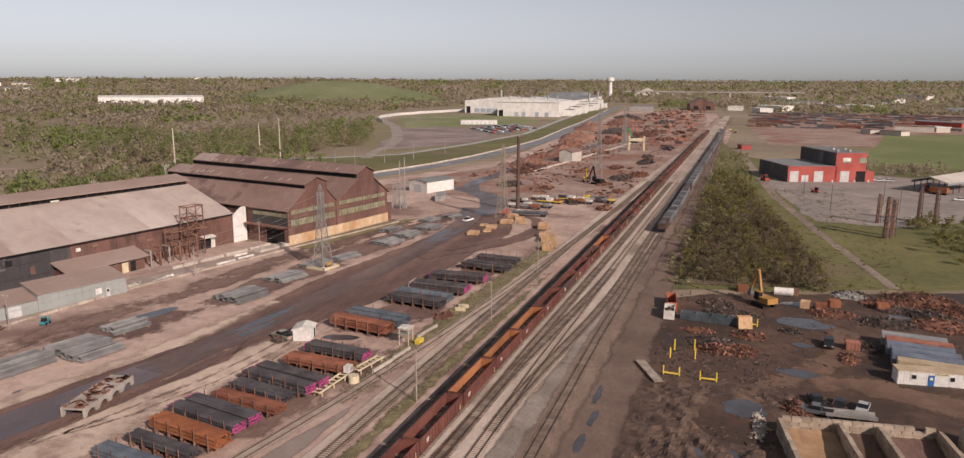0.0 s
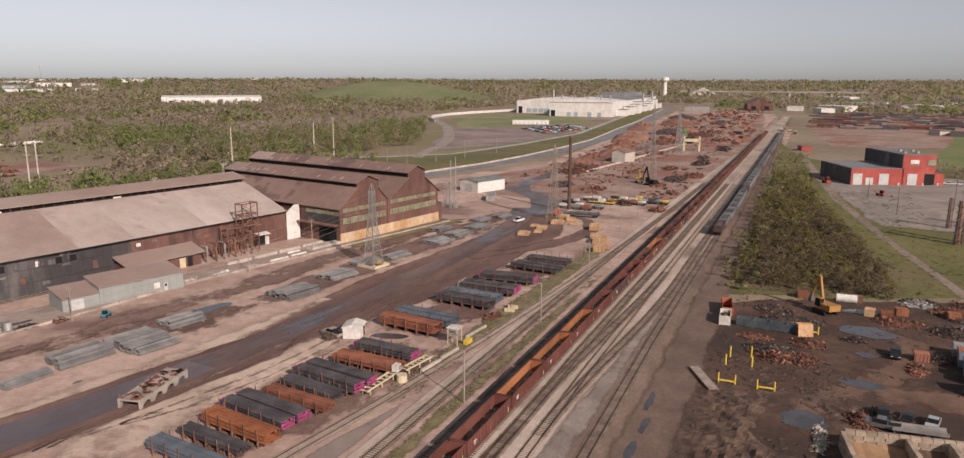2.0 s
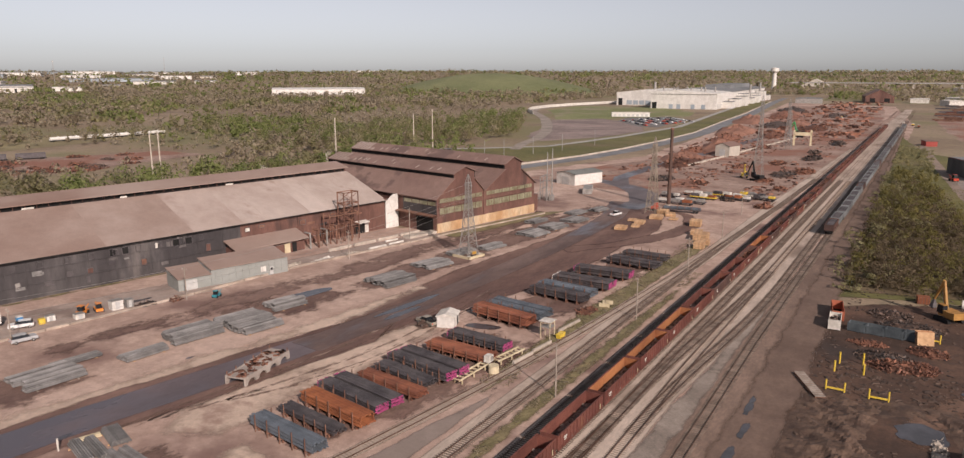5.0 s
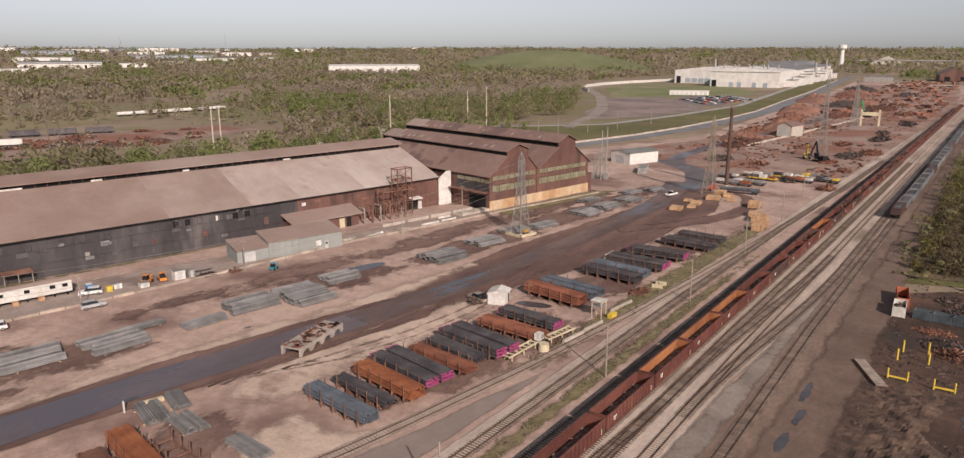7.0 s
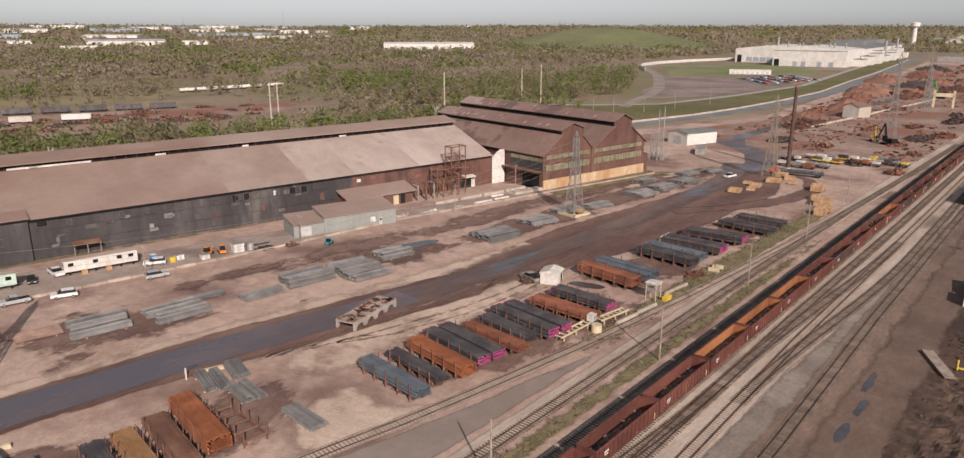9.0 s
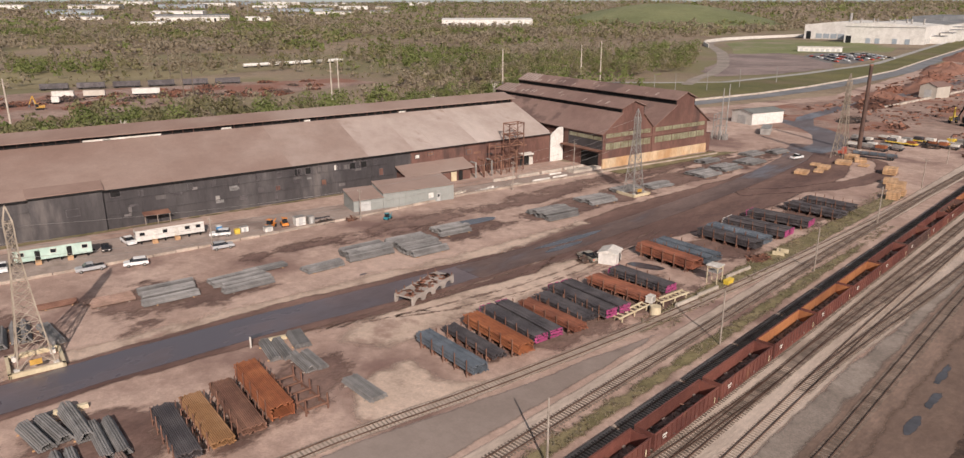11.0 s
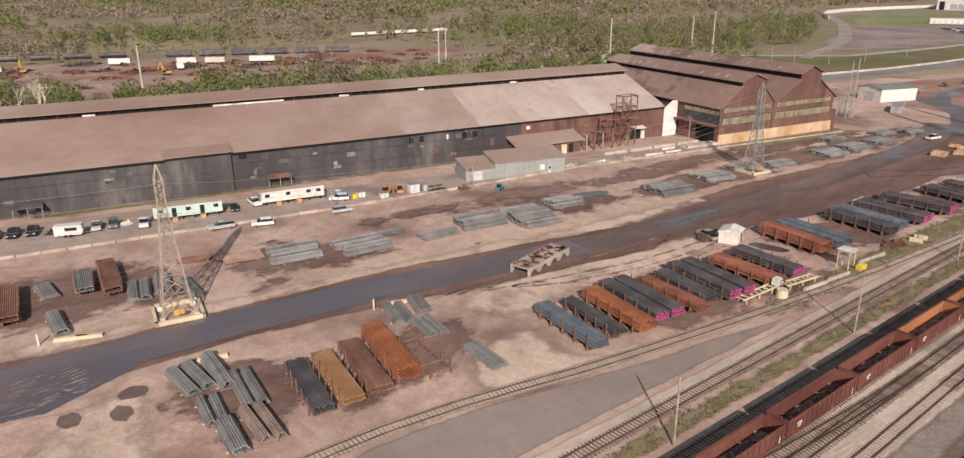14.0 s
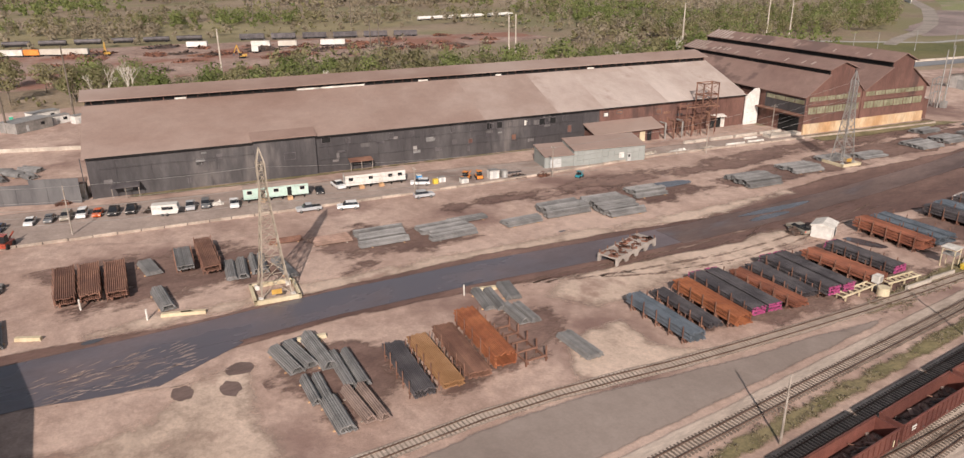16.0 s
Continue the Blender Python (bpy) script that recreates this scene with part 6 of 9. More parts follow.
def stair_platform():
    t = thing("access_platform", -64.6, 131.5, 0.05, 0, "cream-painted steel access platform with rails", "platform")
    part("deck", Geo().box(0, 0, 2.6, 2.4, 2.4, 0.15), M_GALV, t)
    for sx in (-1, 1):
        for sy in (-1, 1):
            part("leg", Geo().box(sx * 1.1, sy * 1.1, 1.8, 0.14, 0.14, 3.6), M_CREAM, t)
        part("rail", Geo().box(sx * 1.1, 0, 3.5, 0.08, 2.4, 0.08), M_CREAM, t)
        part("rail", Geo().box(0, sx * 1.1, 3.5, 2.4, 0.08, 0.08), M_CREAM, t)
    part("roof", Geo().box(0, 0, 3.9, 2.8, 2.8, 0.12), M_OFFWHITE, t)
    return t


stair_platform()
t = thing("yellow_skip", -62.2, 133.0, 0.05, 0, "bright yellow steel bin beside the siding", "bin")
part("body", Geo().box(0, 0, 0.5, 1.0, 2.3, 0.9, taper=1.1), M_YELLOW, t)
part("rim", Geo().box(0, 0, 0.96, 1.16, 2.6, 0.1), M_YELLOW, t)
for x, y, L in ((-63.2, 118, 7), (-62.8, 125.5, 7), (-63.4, 140, 9)):
    beam(x, y, 0.05, 84, L, 0.4, 0.7, M_CONC, "pale concrete retaining kerb", "retaining_kerb", "kerb")
for i in range(6):
    beam(-62 - i * 0.12, 152 + i * 2.6, 0.05, 10, 2.6, 0.3, 1.0, M_CREAM if i in (2, 3) else M_CONC, "concrete block on the bank", "block", "block") if i in (2, 3) else None
scrap_heap("rubble_heap", -64.5, 152, 5, 8, 0.9, 70, M_SCRAPR, "low heap of rusty rubble on the bank", seed=15, size=0.5)


# ---- timber stacks, yard machines ----
def timber_stack(x, y, rz, w, l_, h, label="stack of orange-brown sawn timber"):
    t = thing("timber_stack", x, y, 0.06, rz, label, "timber stack", "timber stacks")
    n = max(1, int(h / 0.55))
    for j in range(n):
        g = Geo()
        m = int(w / 0.35)
        for i in range(m):
            g.box(-w / 2 + (i + 0.5) * w / m, R.uniform(-0.1, 0.1), 0.15 + j * 0.55 + 0.22, w / m - 0.03, l_, 0.42)
        part("timber_layer", g, M_WOOD, t)["kind"] = "stuff"
        for q in (-0.35, 0.35):
            part("bearer", Geo().box(0, q * l_, 0.09 + j * 0.55, w, 0.15, 0.12), M_POLE, t)
    return t


for x, y, rz, w, l_, h in ((-92, 245, 10, 4, 5, 1.2), (-89, 252, 15, 3, 5, 1.0), (-89.5, 258, 8, 3.5, 5, 1.4), (-87.5, 271, 12, 5, 6, 1.6), (-84.5, 279, 20, 4, 5, 1.2), (-88.5, 282, 0, 4, 4, 2.0), (-81, 272, 5, 3, 4, 0.9), (-94, 262, 12, 3, 4, 0.8), (-62.5, 243, 10, 5, 6, 2.6), (-66, 250, 12, 4, 4, 2.0), (-70.5, 265, 8, 4, 5, 2.2), (-59.5, 230, 6, 3.2, 4, 2.6), (-59.4, 236, 6, 3, 3, 2.0)):
    timber_stack(x, y, rz, w, l_, h, "stack of pale sawn timber" if h > 2.3 and y < 240 else "stack of orange-brown sawn timber")


# ---- poles, pylons, stack ----
def utility_pole(x, y, h, label="weathered wooden utility pole", arm=True, r=0.17, name="utility_pole", material=None, rz=0.0):
    m = material or M_POLE
    t = thing(name, x, y, 0.0, rz, label, "utility pole", "utility poles")
    part("pole", Geo().tube((0, 0, 0), (0, 0, h), r, r * 0.65, n=8), m, t)
    if arm:
        part("crossarm", Geo().box(0, 0, h - 0.7, 1.8, 0.12, 0.14), m, t)
        for s in (-0.75, 0, 0.75):
            part("insulator", Geo().tube((s, 0, h - 0.62), (s, 0, h - 0.38), 0.05, n=6), M_OFFWHITE, t)
    return t


for x, y, h in ((-49.3, 59.35, 9.6), (-50.1, 105.8, 9.8), (-52.5, 152.6, 9.8), (-54.5, 200, 10), (-56.5, 247, 10), (-61, 296, 10), (-50.5, 12, 9.6)):
    utility_pole(x, y, h, "bare weathered wooden pole beside the tracks", arm=h > 9.9)
for x, y, h in ((-153.5, 108.2, 8.5), (-146.5, 160.5, 9), (-147.0, 191.5, 11.0), (-158, 69.2, 8.0), (-178, -3, 11), (-141, 286, 12)):
    utility_pole(x, y, h, "wooden utility pole on the mill apron")
for x, y, h in ((-319.8, 342.3, 28), (-329, 436, 26), (-305.7, 427.5, 30), (-343, 229.5, 25), (-346.2, 236.5, 25), (-374.2, 82, 24)):
    utility_pole(x, y, h, "tall pale grey transmission pole beyond the mill", arm=False, r=0.5, name="transmission_pole", material=M_CONC)
for x, y in ((-228, 480), (-224, 530), (-236, 450), (-245, 425), (-250, 408)):
    utility_pole(x, y, 12, "slim grey pole on the embankment", arm=False, r=0.25, name="lamp_pole", material=M_GALV)
for x, y, h in ((-300, -10, 22), (-318, 12, 26), (-372, 160, 24), (-374, 166, 24), (-600, 250, 24), (-640, 180, 24)):
    utility_pole(x, y, h, "dark wooden transmission pole behind the mill", arm=False, r=0.4, name="transmission_pole", material=M_TRUNK)


def pylon(x, y, h, rz, label, base=5.4, top=1.25, material=None, arms=True, plinth=True):
    """A four-legged lattice pylon with braced faces."""
    m = material or M_GALV
    t = thing("lattice_pylon", x, y, 0.05, rz, label, "pylon", "lattice pylons")
    waist = h * 0.72

    def half(z):
        if z < waist:
            return base / 2 + (top / 2 - base / 2) * (z / waist) ** 0.8
        return top / 2

    zs = [0.6]
    while zs[-1] < h * 0.9:
        zs.append(zs[-1] + max(1.5, half(zs[-1]) * 1.55))
    zs[-1] = h * 0.9
    corners = ((-1, -1), (1, -1), (1, 1), (-1, 1))
    for cx, cy in corners:
        g = Geo()
        line = [Vector((cx * half(a), cy * half(a), a)) for a in zs] + [Vector((0, 0, h))]
        q = 0.1
        for p in line:
            g.v += [(p.x + a, p.y + b, p.z) for a, b in ((-q, -q), (q, -q), (q, q), (-q, q))]
        for k in range(len(line) - 1):
            g.f += [(4 * k + i, 4 * k + (i + 1) % 4, 4 * k + 4 + (i + 1) % 4, 4 * k + 4 + i) for i in range(4)]
        part("leg", g, m, t)
    for k in range(4):
        g = Geo()
        (ax, ay), (bx, by) = corners[k], corners[(k + 1) % 4]
        for a, b in zip(zs, zs[1:]):
            ha, hb = half(a), half(b)
            g.tube((ax * ha, ay * ha, a), (bx * hb, by * hb, b), 0.065, n=4)
            g.tube((bx * ha, by * ha, a), (ax * hb, ay * hb, b), 0.065, n=4)
            g.tube((ax * hb, ay * hb, b), (bx * hb, by * hb, b), 0.065, n=4)
        part("bracing", g, m, t)["kind"] = "stuff"
    if arms:
        for z in (h * 0.66, h * 0.76, h * 0.86):
            g = Geo()
            for s in (-1, 1):
                g.tube((s * 0.4, 0.5, z), (s * 1.7, 0, z + 0.1), 0.07, n=4).tube((s * 0.4, -0.5, z), (s * 1.7, 0, z + 0.1), 0.07, n=4).tube((s * 0.4, 0, z + 1.0), (s * 1.7, 0, z + 0.1), 0.07, n=4)
            part("crossarm", g, m, t)["kind"] = "stuff"
    if plinth:
        for k in range(4):
            (ax, ay), (bx, by) = corners[k], corners[(k + 1) % 4]
            s = base / 2 + 1.0
            part("barrier", Geo().box((ax + bx) / 2 * s, (ay + by) / 2 * s, 0.4, abs(ax - bx) * s + 0.5, abs(ay - by) * s + 0.5, 0.75), M_CREAM, t, "cream concrete barrier round the foot")
        for cx, cy in corners:
            part("footing", Geo().box(cx * base / 2, cy * base / 2, 0.4, 0.8, 0.8, 0.8), M_OFFWHITE, t)
        part("sign_board", Geo().box(base / 2 + 0.1, 0, 1.5, 0.1, 1.7, 0.9), M_AMBER, t, "yellow warning board")
    return t


M_TANSTEEL = mat("tan_steel", (0.27, 0.225, 0.175), (0.38, 0.325, 0.26), 0.4, 2, rough=0.6, metal=0.2, bump=0)
pylon(-125.0, 23.2, 26.2, -10, "tan lattice steel pylon ringed by concrete barriers", material=M_TANSTEEL)
pylon(-117.4, 182.4, 25.6, -10, "grey lattice steel pylon among pipe piles", base=4.6)
pylon(-91.8, 278.5, 31, -5, "tan lattice steel pylon beside the tall stack", base=4.6, material=M_TANSTEEL, plinth=False)
pylon(-78.5, 412, 44, 0, "grey lattice steel pylon in the scrap yard", base=5.4, plinth=False)
pylon(-99.8, 630, 36, 0, "distant lattice steel pylon in the scrap yard", base=5.0, plinth=False)
pylon(-89, 570, 30, 0, "distant lattice steel pylon in the scrap yard", base=4.6, plinth=False)
# power lines between the pylons
for k, (z0, z1, s) in enumerate(((17.3, 17.0, -3), (19.9, 19.5, -3), (22.5, 22.0, -3), (17.3, 17.0, 3), (19.9, 19.5, 3))):
    for (x0, y0), (x1, y1), n in (((-125 + s * 0.57, 23.2), (-117.4 + s * 0.57, 182.4), 14), ((-125 + s * 0.57, 23.2), (-170 + s, -60), 8)):
        g = Geo()
        for i in range(n + 1):
            a = i / n
            x, y, z = x0 + (x1 - x0) * a, y0 + (y1 - y0) * a, z0 + (z1 - z0) * a - 20.0 * a * (1 - a) * (1 if n > 10 else 0.5)
            g.v += [(x + p, y, z + q) for p, q in ((0.03, 0), (-0.015, 0.026), (-0.015, -0.026))]
        g.f = [(3 * i + k, 3 * i + (k + 1) % 3, 3 * i + 3 + (k + 1) % 3, 3 * i + 3 + k) for i in range(n) for k in range(3)]
        solid("power_line", g, M_GALV, "thin grey overhead power line", "cable", "power lines")

t = thing("chimney_stack", -91.2, 297.5, 0.05, 0, "tall slim dark rusted steel chimney", "chimney")
part("shaft", Geo().tube((0, 0, 0), (0, 0, 33), 0.85, 0.6, n=14), mat("dark_rust_chimney", (0.07, 0.04, 0.032), (0.12, 0.07, 0.052), 0.3, 1.5, rough=0.8), t)
part("base_ring", Geo().tube((0, 0, 0), (0, 0, 1.2), 1.3, n=14), M_CONC, t)
part("cap_ring", Geo().tube((0, 0, 32.6), (0, 0, 33.1), 0.75, n=14), M_RUSTB, t)


def tower_frame():
    """Rusty pipe gantry and transformer frame on the mill apron."""
    p = mill(178, -4.2)
    t = thing("pipe_gantry", p.x, p.y, 0.06, -10.6, "rusty open steel gantry with pipes and platforms", "steel frame")
    for y0 in (-5.5, 0.5, 6.5):
        for x0 in (-1.6, 1.8):
            part("post", Geo().box(x0, y0, 8.2 if y0 > -3 else 5, 0.28, 0.28, 16.4 if y0 > -3 else 10), M_RUSTB, t)
    for z in (5.0, 9.0, 12.5, 16.2):
        for x0 in (-1.6, 1.8):
            part("beam", Geo().box(x0, 3.4 if z > 9.5 else 0.5, z, 0.24, 6.4 if z > 9.5 else 12.4, 0.3), M_RUSTB, t)
        for y0 in (0.5, 6.5):
            part("beam", Geo().box(0.1, y0, z, 3.4, 0.24, 0.3), M_RUSTB, t)
    for z in (5.0, 9.0, 12.5):
        for x0 in (-1.6, 1.8):
            part("brace", Geo().tube((x0, 0.5, z), (x0, 6.5, z + 3.6), 0.09, n=5).tube((x0, 6.5, z), (x0, 0.5, z + 3.6), 0.09, n=5), M_RUSTB, t)
    for x0, y0, h in ((3.2, -4, 6), (3.4, -8, 5.4), (3.2, -11, 5.5), (3.6, 2, 7), (2.8, -14, 5)):
        part("pipe", Geo().tube((x0, y0, 0), (x0, y0, h), 0.3, n=8).tube((x0, y0, h), (x0 - 3, y0, h), 0.3, n=8), M_GALV if h < 5.5 else M_RUSTB, t)
    g = Geo()
    r = random.Random(6)
    for i in range(46):
        x0, y0, z0 = r.uniform(-1.5, 4), r.uniform(-15, 6), r.uniform(0.5, 6)
        if r.random() < 0.5:
            g.tube((x0, y0, z0), (x0, y0 + r.uniform(1, 4), z0), 0.12, n=5)
        else:
            g.tube((x0, y0, max(0, z0 - 3)), (x0, y0, z0 + 1), 0.1, n=5)
    part("pipework", g, M_RUSTB, t, "tangle of rusty pipework")["kind"] = "stuff"
    return t


tower_frame()


def substation():
    t = thing("substation_gantry", -142.4, 288, 0.05, 8, "galvanised substation gantry with tall masts and switchgear", "substation")
    for y0, h in ((-3.5, 21.5), (3.5, 22.5)):
        part("mast", Geo().tube((0, y0, 0), (0, y0, h), 0.34, 0.2, n=8), M_GALV, t)
    for z in (5, 8, 10.5):
        part("beam", Geo().box(-3, 0, z, 0.25, 9, 0.3), M_GALV, t)
        part("beam", Geo().box(-1.5, 3.5, z, 4.5, 0.2, 0.25), M_GALV, t)
    for y0 in (-4, 0, 4):
        part("post", Geo().box(-3, y0, 5.4, 0.25, 0.25, 10.8), M_GALV, t)
    for y0 in (-3, -1, 1, 3):
        for x0 in (-4.5, -1):
            part("insulator", Geo().tube((x0, y0, 0), (x0, y0, 3.6), 0.22, 0.15, n=6), M_GALV, t)
    for x0 in (-6, 1.5):
        part("transformer", Geo().box(x0, -1.5, 1.2, 1.8, 2.4, 2.4), M_GALV, t)
    return t


substation()


def gable_shed(x, y, rz, w, l_, h, rise, wall_m, roof_m, label, name="storage_shed", category="shed", doors=1, door_m=None):
    t = thing(name, x, y, 0.05, rz, label, category)
    part("wall", Geo().ext([(-w / 2, -l_ / 2, 0), (w / 2, -l_ / 2, 0), (w / 2, -l_ / 2, h), (0, -l_ / 2, h + rise), (-w / 2, -l_ / 2, h)], (0, l_, 0)), wall_m, t)
    for s in (-1, 1):
        part("roof", Geo().ext([(s * (w / 2 + 0.4), -l_ / 2 - 0.4, h - 0.1), (0, -l_ / 2 - 0.4, h + rise + 0.12), (0, -l_ / 2 - 0.4, h + rise + 0.3), (s * (w / 2 + 0.4), -l_ / 2 - 0.4, h + 0.1)], (0, l_ + 0.8, 0)), roof_m, t)
    for i in range(doors):
        part("door", Geo().box(0 if doors == 1 else (i - (doors - 1) / 2) * w / doors, -l_ / 2 - 0.05, h * 0.36, w * 0.35 / doors + 0.6, 0.1, h * 0.7), door_m or M_GREYDOOR, t)
    return t


gable_shed(-152.4, 342.6, -20, 13, 20, 5.6, 1.1, M_WHITE, mat("grey_green_roof", (0.13, 0.14, 0.13), (0.19, 0.2, 0.19), 0.1, 1), "white metal shed with a grey-green roof")
t = thing("storage_tank_box", -136, 316, 0.05, 20, "pale grey steel container box", "container")
part("body", Geo().box(0, 0, 1.4, 4, 14, 2.6), M_GALV, t)
for i in range(9):
    part("rib", Geo().box(2.05, -6.4 + i * 1.6, 1.4, 0.1, 0.2, 2.5), M_GALV, t)


# out of view, added to throw the shadow across the road's south end
gable_shed(-95, -33, 0, 30, 16, 9.0, 1.2, M_SAGE, M_ROOF, "unseen long grey metal shed that casts a shadow over the yard road", "road_shed", "shed", 2)


# ---- vehicles, trailers and clutter on the apron ----
PAINTS = {n: paint(n + "_car_paint", c) for n, c in dict(white=(0.75, 0.75, 0.74), silver=(0.42, 0.43, 0.44), black=(0.02, 0.02, 0.022), grey=(0.14, 0.145, 0.15), red=(0.5, 0.06, 0.03), orange=(0.62, 0.12, 0.03), navy=(0.03, 0.045, 0.09), tan=(0.3, 0.27, 0.22)).items()}


def car(x, y, rz, colour, kind="sedan", z=0.06, group="parked cars", where="parked on the mill apron"):
    """A parked vehicle, front towards +y of its own frame."""
    m = PAINTS[colour]
    L, W = {"sedan": (4.7, 1.82), "suv": (5.0, 2.0), "pickup": (5.7, 2.0)}[kind]
    word = {"sedan": "sedan car", "suv": "sport utility car", "pickup": "pickup truck"}[kind]
    t = thing({"sedan": "car", "suv": "car", "pickup": "pickup_truck"}[kind], x, y, z, rz, f"{colour} {word} {where}", "car", group)
    h0, h1 = (0.35, 0.95) if kind == "sedan" else (0.45, 1.15)
    a = L / 2

    def hull(profile, w, taper, name, mm):
        g = Geo()
        n = len(profile)
        for s in (-1, 1):
            g.v += [(s * w / 2 * (taper if zz > h1 + 0.1 else 1.0), yy, zz) for yy, zz in profile]
        g.f += [tuple(range(n)), tuple(range(2 * n - 1, n - 1, -1))]
        g.f += [(i, (i + 1) % n + n * 0, (i + 1) % n + n, i + n)[::-1] for i in range(n)]
        return part(name, g, mm, t)

    hull([(-a, h0), (a, h0), (a + 0.03, h1 - 0.3), (a - 0.12, h1 - 0.1), (a - 1.2, h1), (-a + 0.1, h1), (-a - 0.02, h1 - 0.25)], W, 1, "body", m)
    if kind == "sedan":
        cab, roof = [(-a + 0.5, h1), (a - 1.25, h1), (a - 2.0, 1.42), (-a + 1.3, 1.42)], (-a + 1.35, a - 2.05, 1.42)
    elif kind == "suv":
        cab, roof = [(-a + 0.15, h1), (a - 1.3, h1), (a - 2.0, 1.78), (-a + 0.45, 1.78)], (-a + 0.5, a - 2.05, 1.78)
    else:
        cab, roof = [(-a + 2.0, h1), (a - 1.4, h1), (a - 2.1, 1.82), (-a + 2.15, 1.82)], (-a + 2.2, a - 2.15, 1.82)
    hull(cab, W - 0.08, 0.84, "glasshouse", M_AUTOGLASS)
    part("roof", Geo().box(0, (roof[0] + roof[1]) / 2, roof[2] + 0.02, W * 0.82, roof[1] - roof[0], 0.07), m, t)
    if kind == "pickup":
        part("bed", Geo().box(0, -a + 1.0, h1 + 0.01, W - 0.35, 1.8, 0.03), M_DARK, t)
    for sx in (-1, 1):
        for yy in (-a + 0.85, a - 0.95):
            w = part("wheel", Geo().tube((sx * (W / 2 - 0.2), yy, 0.34), (sx * (W / 2 + 0.02), yy, 0.34), 0.34, n=12), M_TYRE, t)
            part("rim", Geo().tube((sx * (W / 2 + 0.005), yy, 0.34), (sx * (W / 2 + 0.03), yy, 0.34), 0.19, n=8), M_GALV, w)
        part("headlight", Geo().box(sx * (W / 2 - 0.3), a + 0.0, h1 - 0.28, 0.4, 0.1, 0.16), M_OFFWHITE, t)
        part("tail_light", Geo().box(sx * (W / 2 - 0.2), -a - 0.0, h1 - 0.25, 0.25, 0.08, 0.25), PAINTS["red"], t)
    return t


for x, y, rz, c, k in ((-190.9, -10, -106, "white", "sedan"), (-190.8, -6.2, -106, "grey", "sedan"), (-190.2, -2.9, -106, "tan", "suv"), (-189.9, 0.3, -106, "white", "suv"), (-189.0, 3.4, -106, "orange", "sedan"), (-187.9, 6.6, -106, "black", "pickup"), (-187.0, 10.2, -106, "black", "pickup"), (-181.8, 22.2, -104, "silver", "pickup"), (-177.5, 31.2, -104, "white", "pickup"), (-163.9, 44.4, 170, "silver", "pickup"), (-160.2, 52.6, 160, "white", "suv"), (-177.2, 57.4, -92, "white", "pickup"), (-176.0, 51.8, -106, "black", "sedan"), (-167.0, 75.6, 150, "white", "suv"), (-157.6, 71.4, -12, "silver", "suv"), (-190, -16, -106, "navy", "sedan"), (-181, 25.5, -104, "grey", "suv")):
    car(x, y, rz, c, k)
car(-103.0, 268, -12, "white", "pickup", z=0.12, where="driving along the wet yard road")
car(-91.6, 125.0, 75, "tan", "pickup", group="", where="standing wrecked beside the small hut")
car(21.4, 162.5, 175, "black", "suv", where="parked in the junkyard")
car(24.0, 129.8, 165, "silver", "sedan", where="parked behind the block bunker")


def trailer(x, y, rz, L, material, label, roof_m, category="site trailer", windows=5, steps=2):
    t = thing("site_trailer", x, y, 0.06, rz, label, category, "site trailers")
    part("body", Geo().box(0, 0, 2.2, 3.0, L, 2.7), material, t)
    part("roof", Geo().ext([(-1.6, -L / 2 - 0.1, 3.55), (0, -L / 2 - 0.1, 3.8), (1.6, -L / 2 - 0.1, 3.55), (1.6, -L / 2 - 0.1, 3.48), (-1.6, -L / 2 - 0.1, 3.48)], (0, L + 0.2, 0)), roof_m, t)
    for i in range(windows):
        yy = -L / 2 + 1.4 + i * (L - 2.8) / max(1, windows - 1)
        if i in (1, 3):
            part("door", Geo().box(1.52, yy, 1.95, 0.08, 1.0, 2.1), M_DARK if "mint" in label else M_OFFWHITE, t)
        else:
            w = part("window_frame", Geo().box(1.52, yy, 2.5, 0.06, 1.3, 1.0), M_OFFWHITE, t)
            part("pane", Geo().box(1.56, yy, 2.5, 0.04, 1.1, 0.8), M_AUTOGLASS, w)
    for s in (-1, 1):
        part("end_window", Geo().box(0.3, s * (L / 2 + 0.01), 2.5, 0.9, 0.06, 0.8), M_AUTOGLASS, t)
    for i in range(8):
        part("seam", Geo().box(1.5, -L / 2 + i * L / 7, 2.2, 0.05, 0.06, 2.6), material, t)
    for i in range(6):
        for s in (-1, 1):
            part("jack", Geo().box(s * 1.2, -L / 2 + 1 + i * (L - 2) / 5, 0.43, 0.35, 0.35, 0.86), M_DARK, t)
    part("chassis", Geo().box(0, 0, 0.75, 1.4, L + 1.2, 0.2), M_DARK, t)
    for k in range(steps):
        yy = -L / 2 + 1.4 + (1 + 2 * k) * (L - 2.8) / max(1, windows - 1)
        s = part("steps", Geo().box(2.1, yy, 0.4, 1.2, 1.2, 0.8), M_WOOD, t)
        part("handrail", Geo().box(2.6, yy - 0.55, 1.2, 0.08, 0.08, 0.9), M_WOOD, s)
    return t


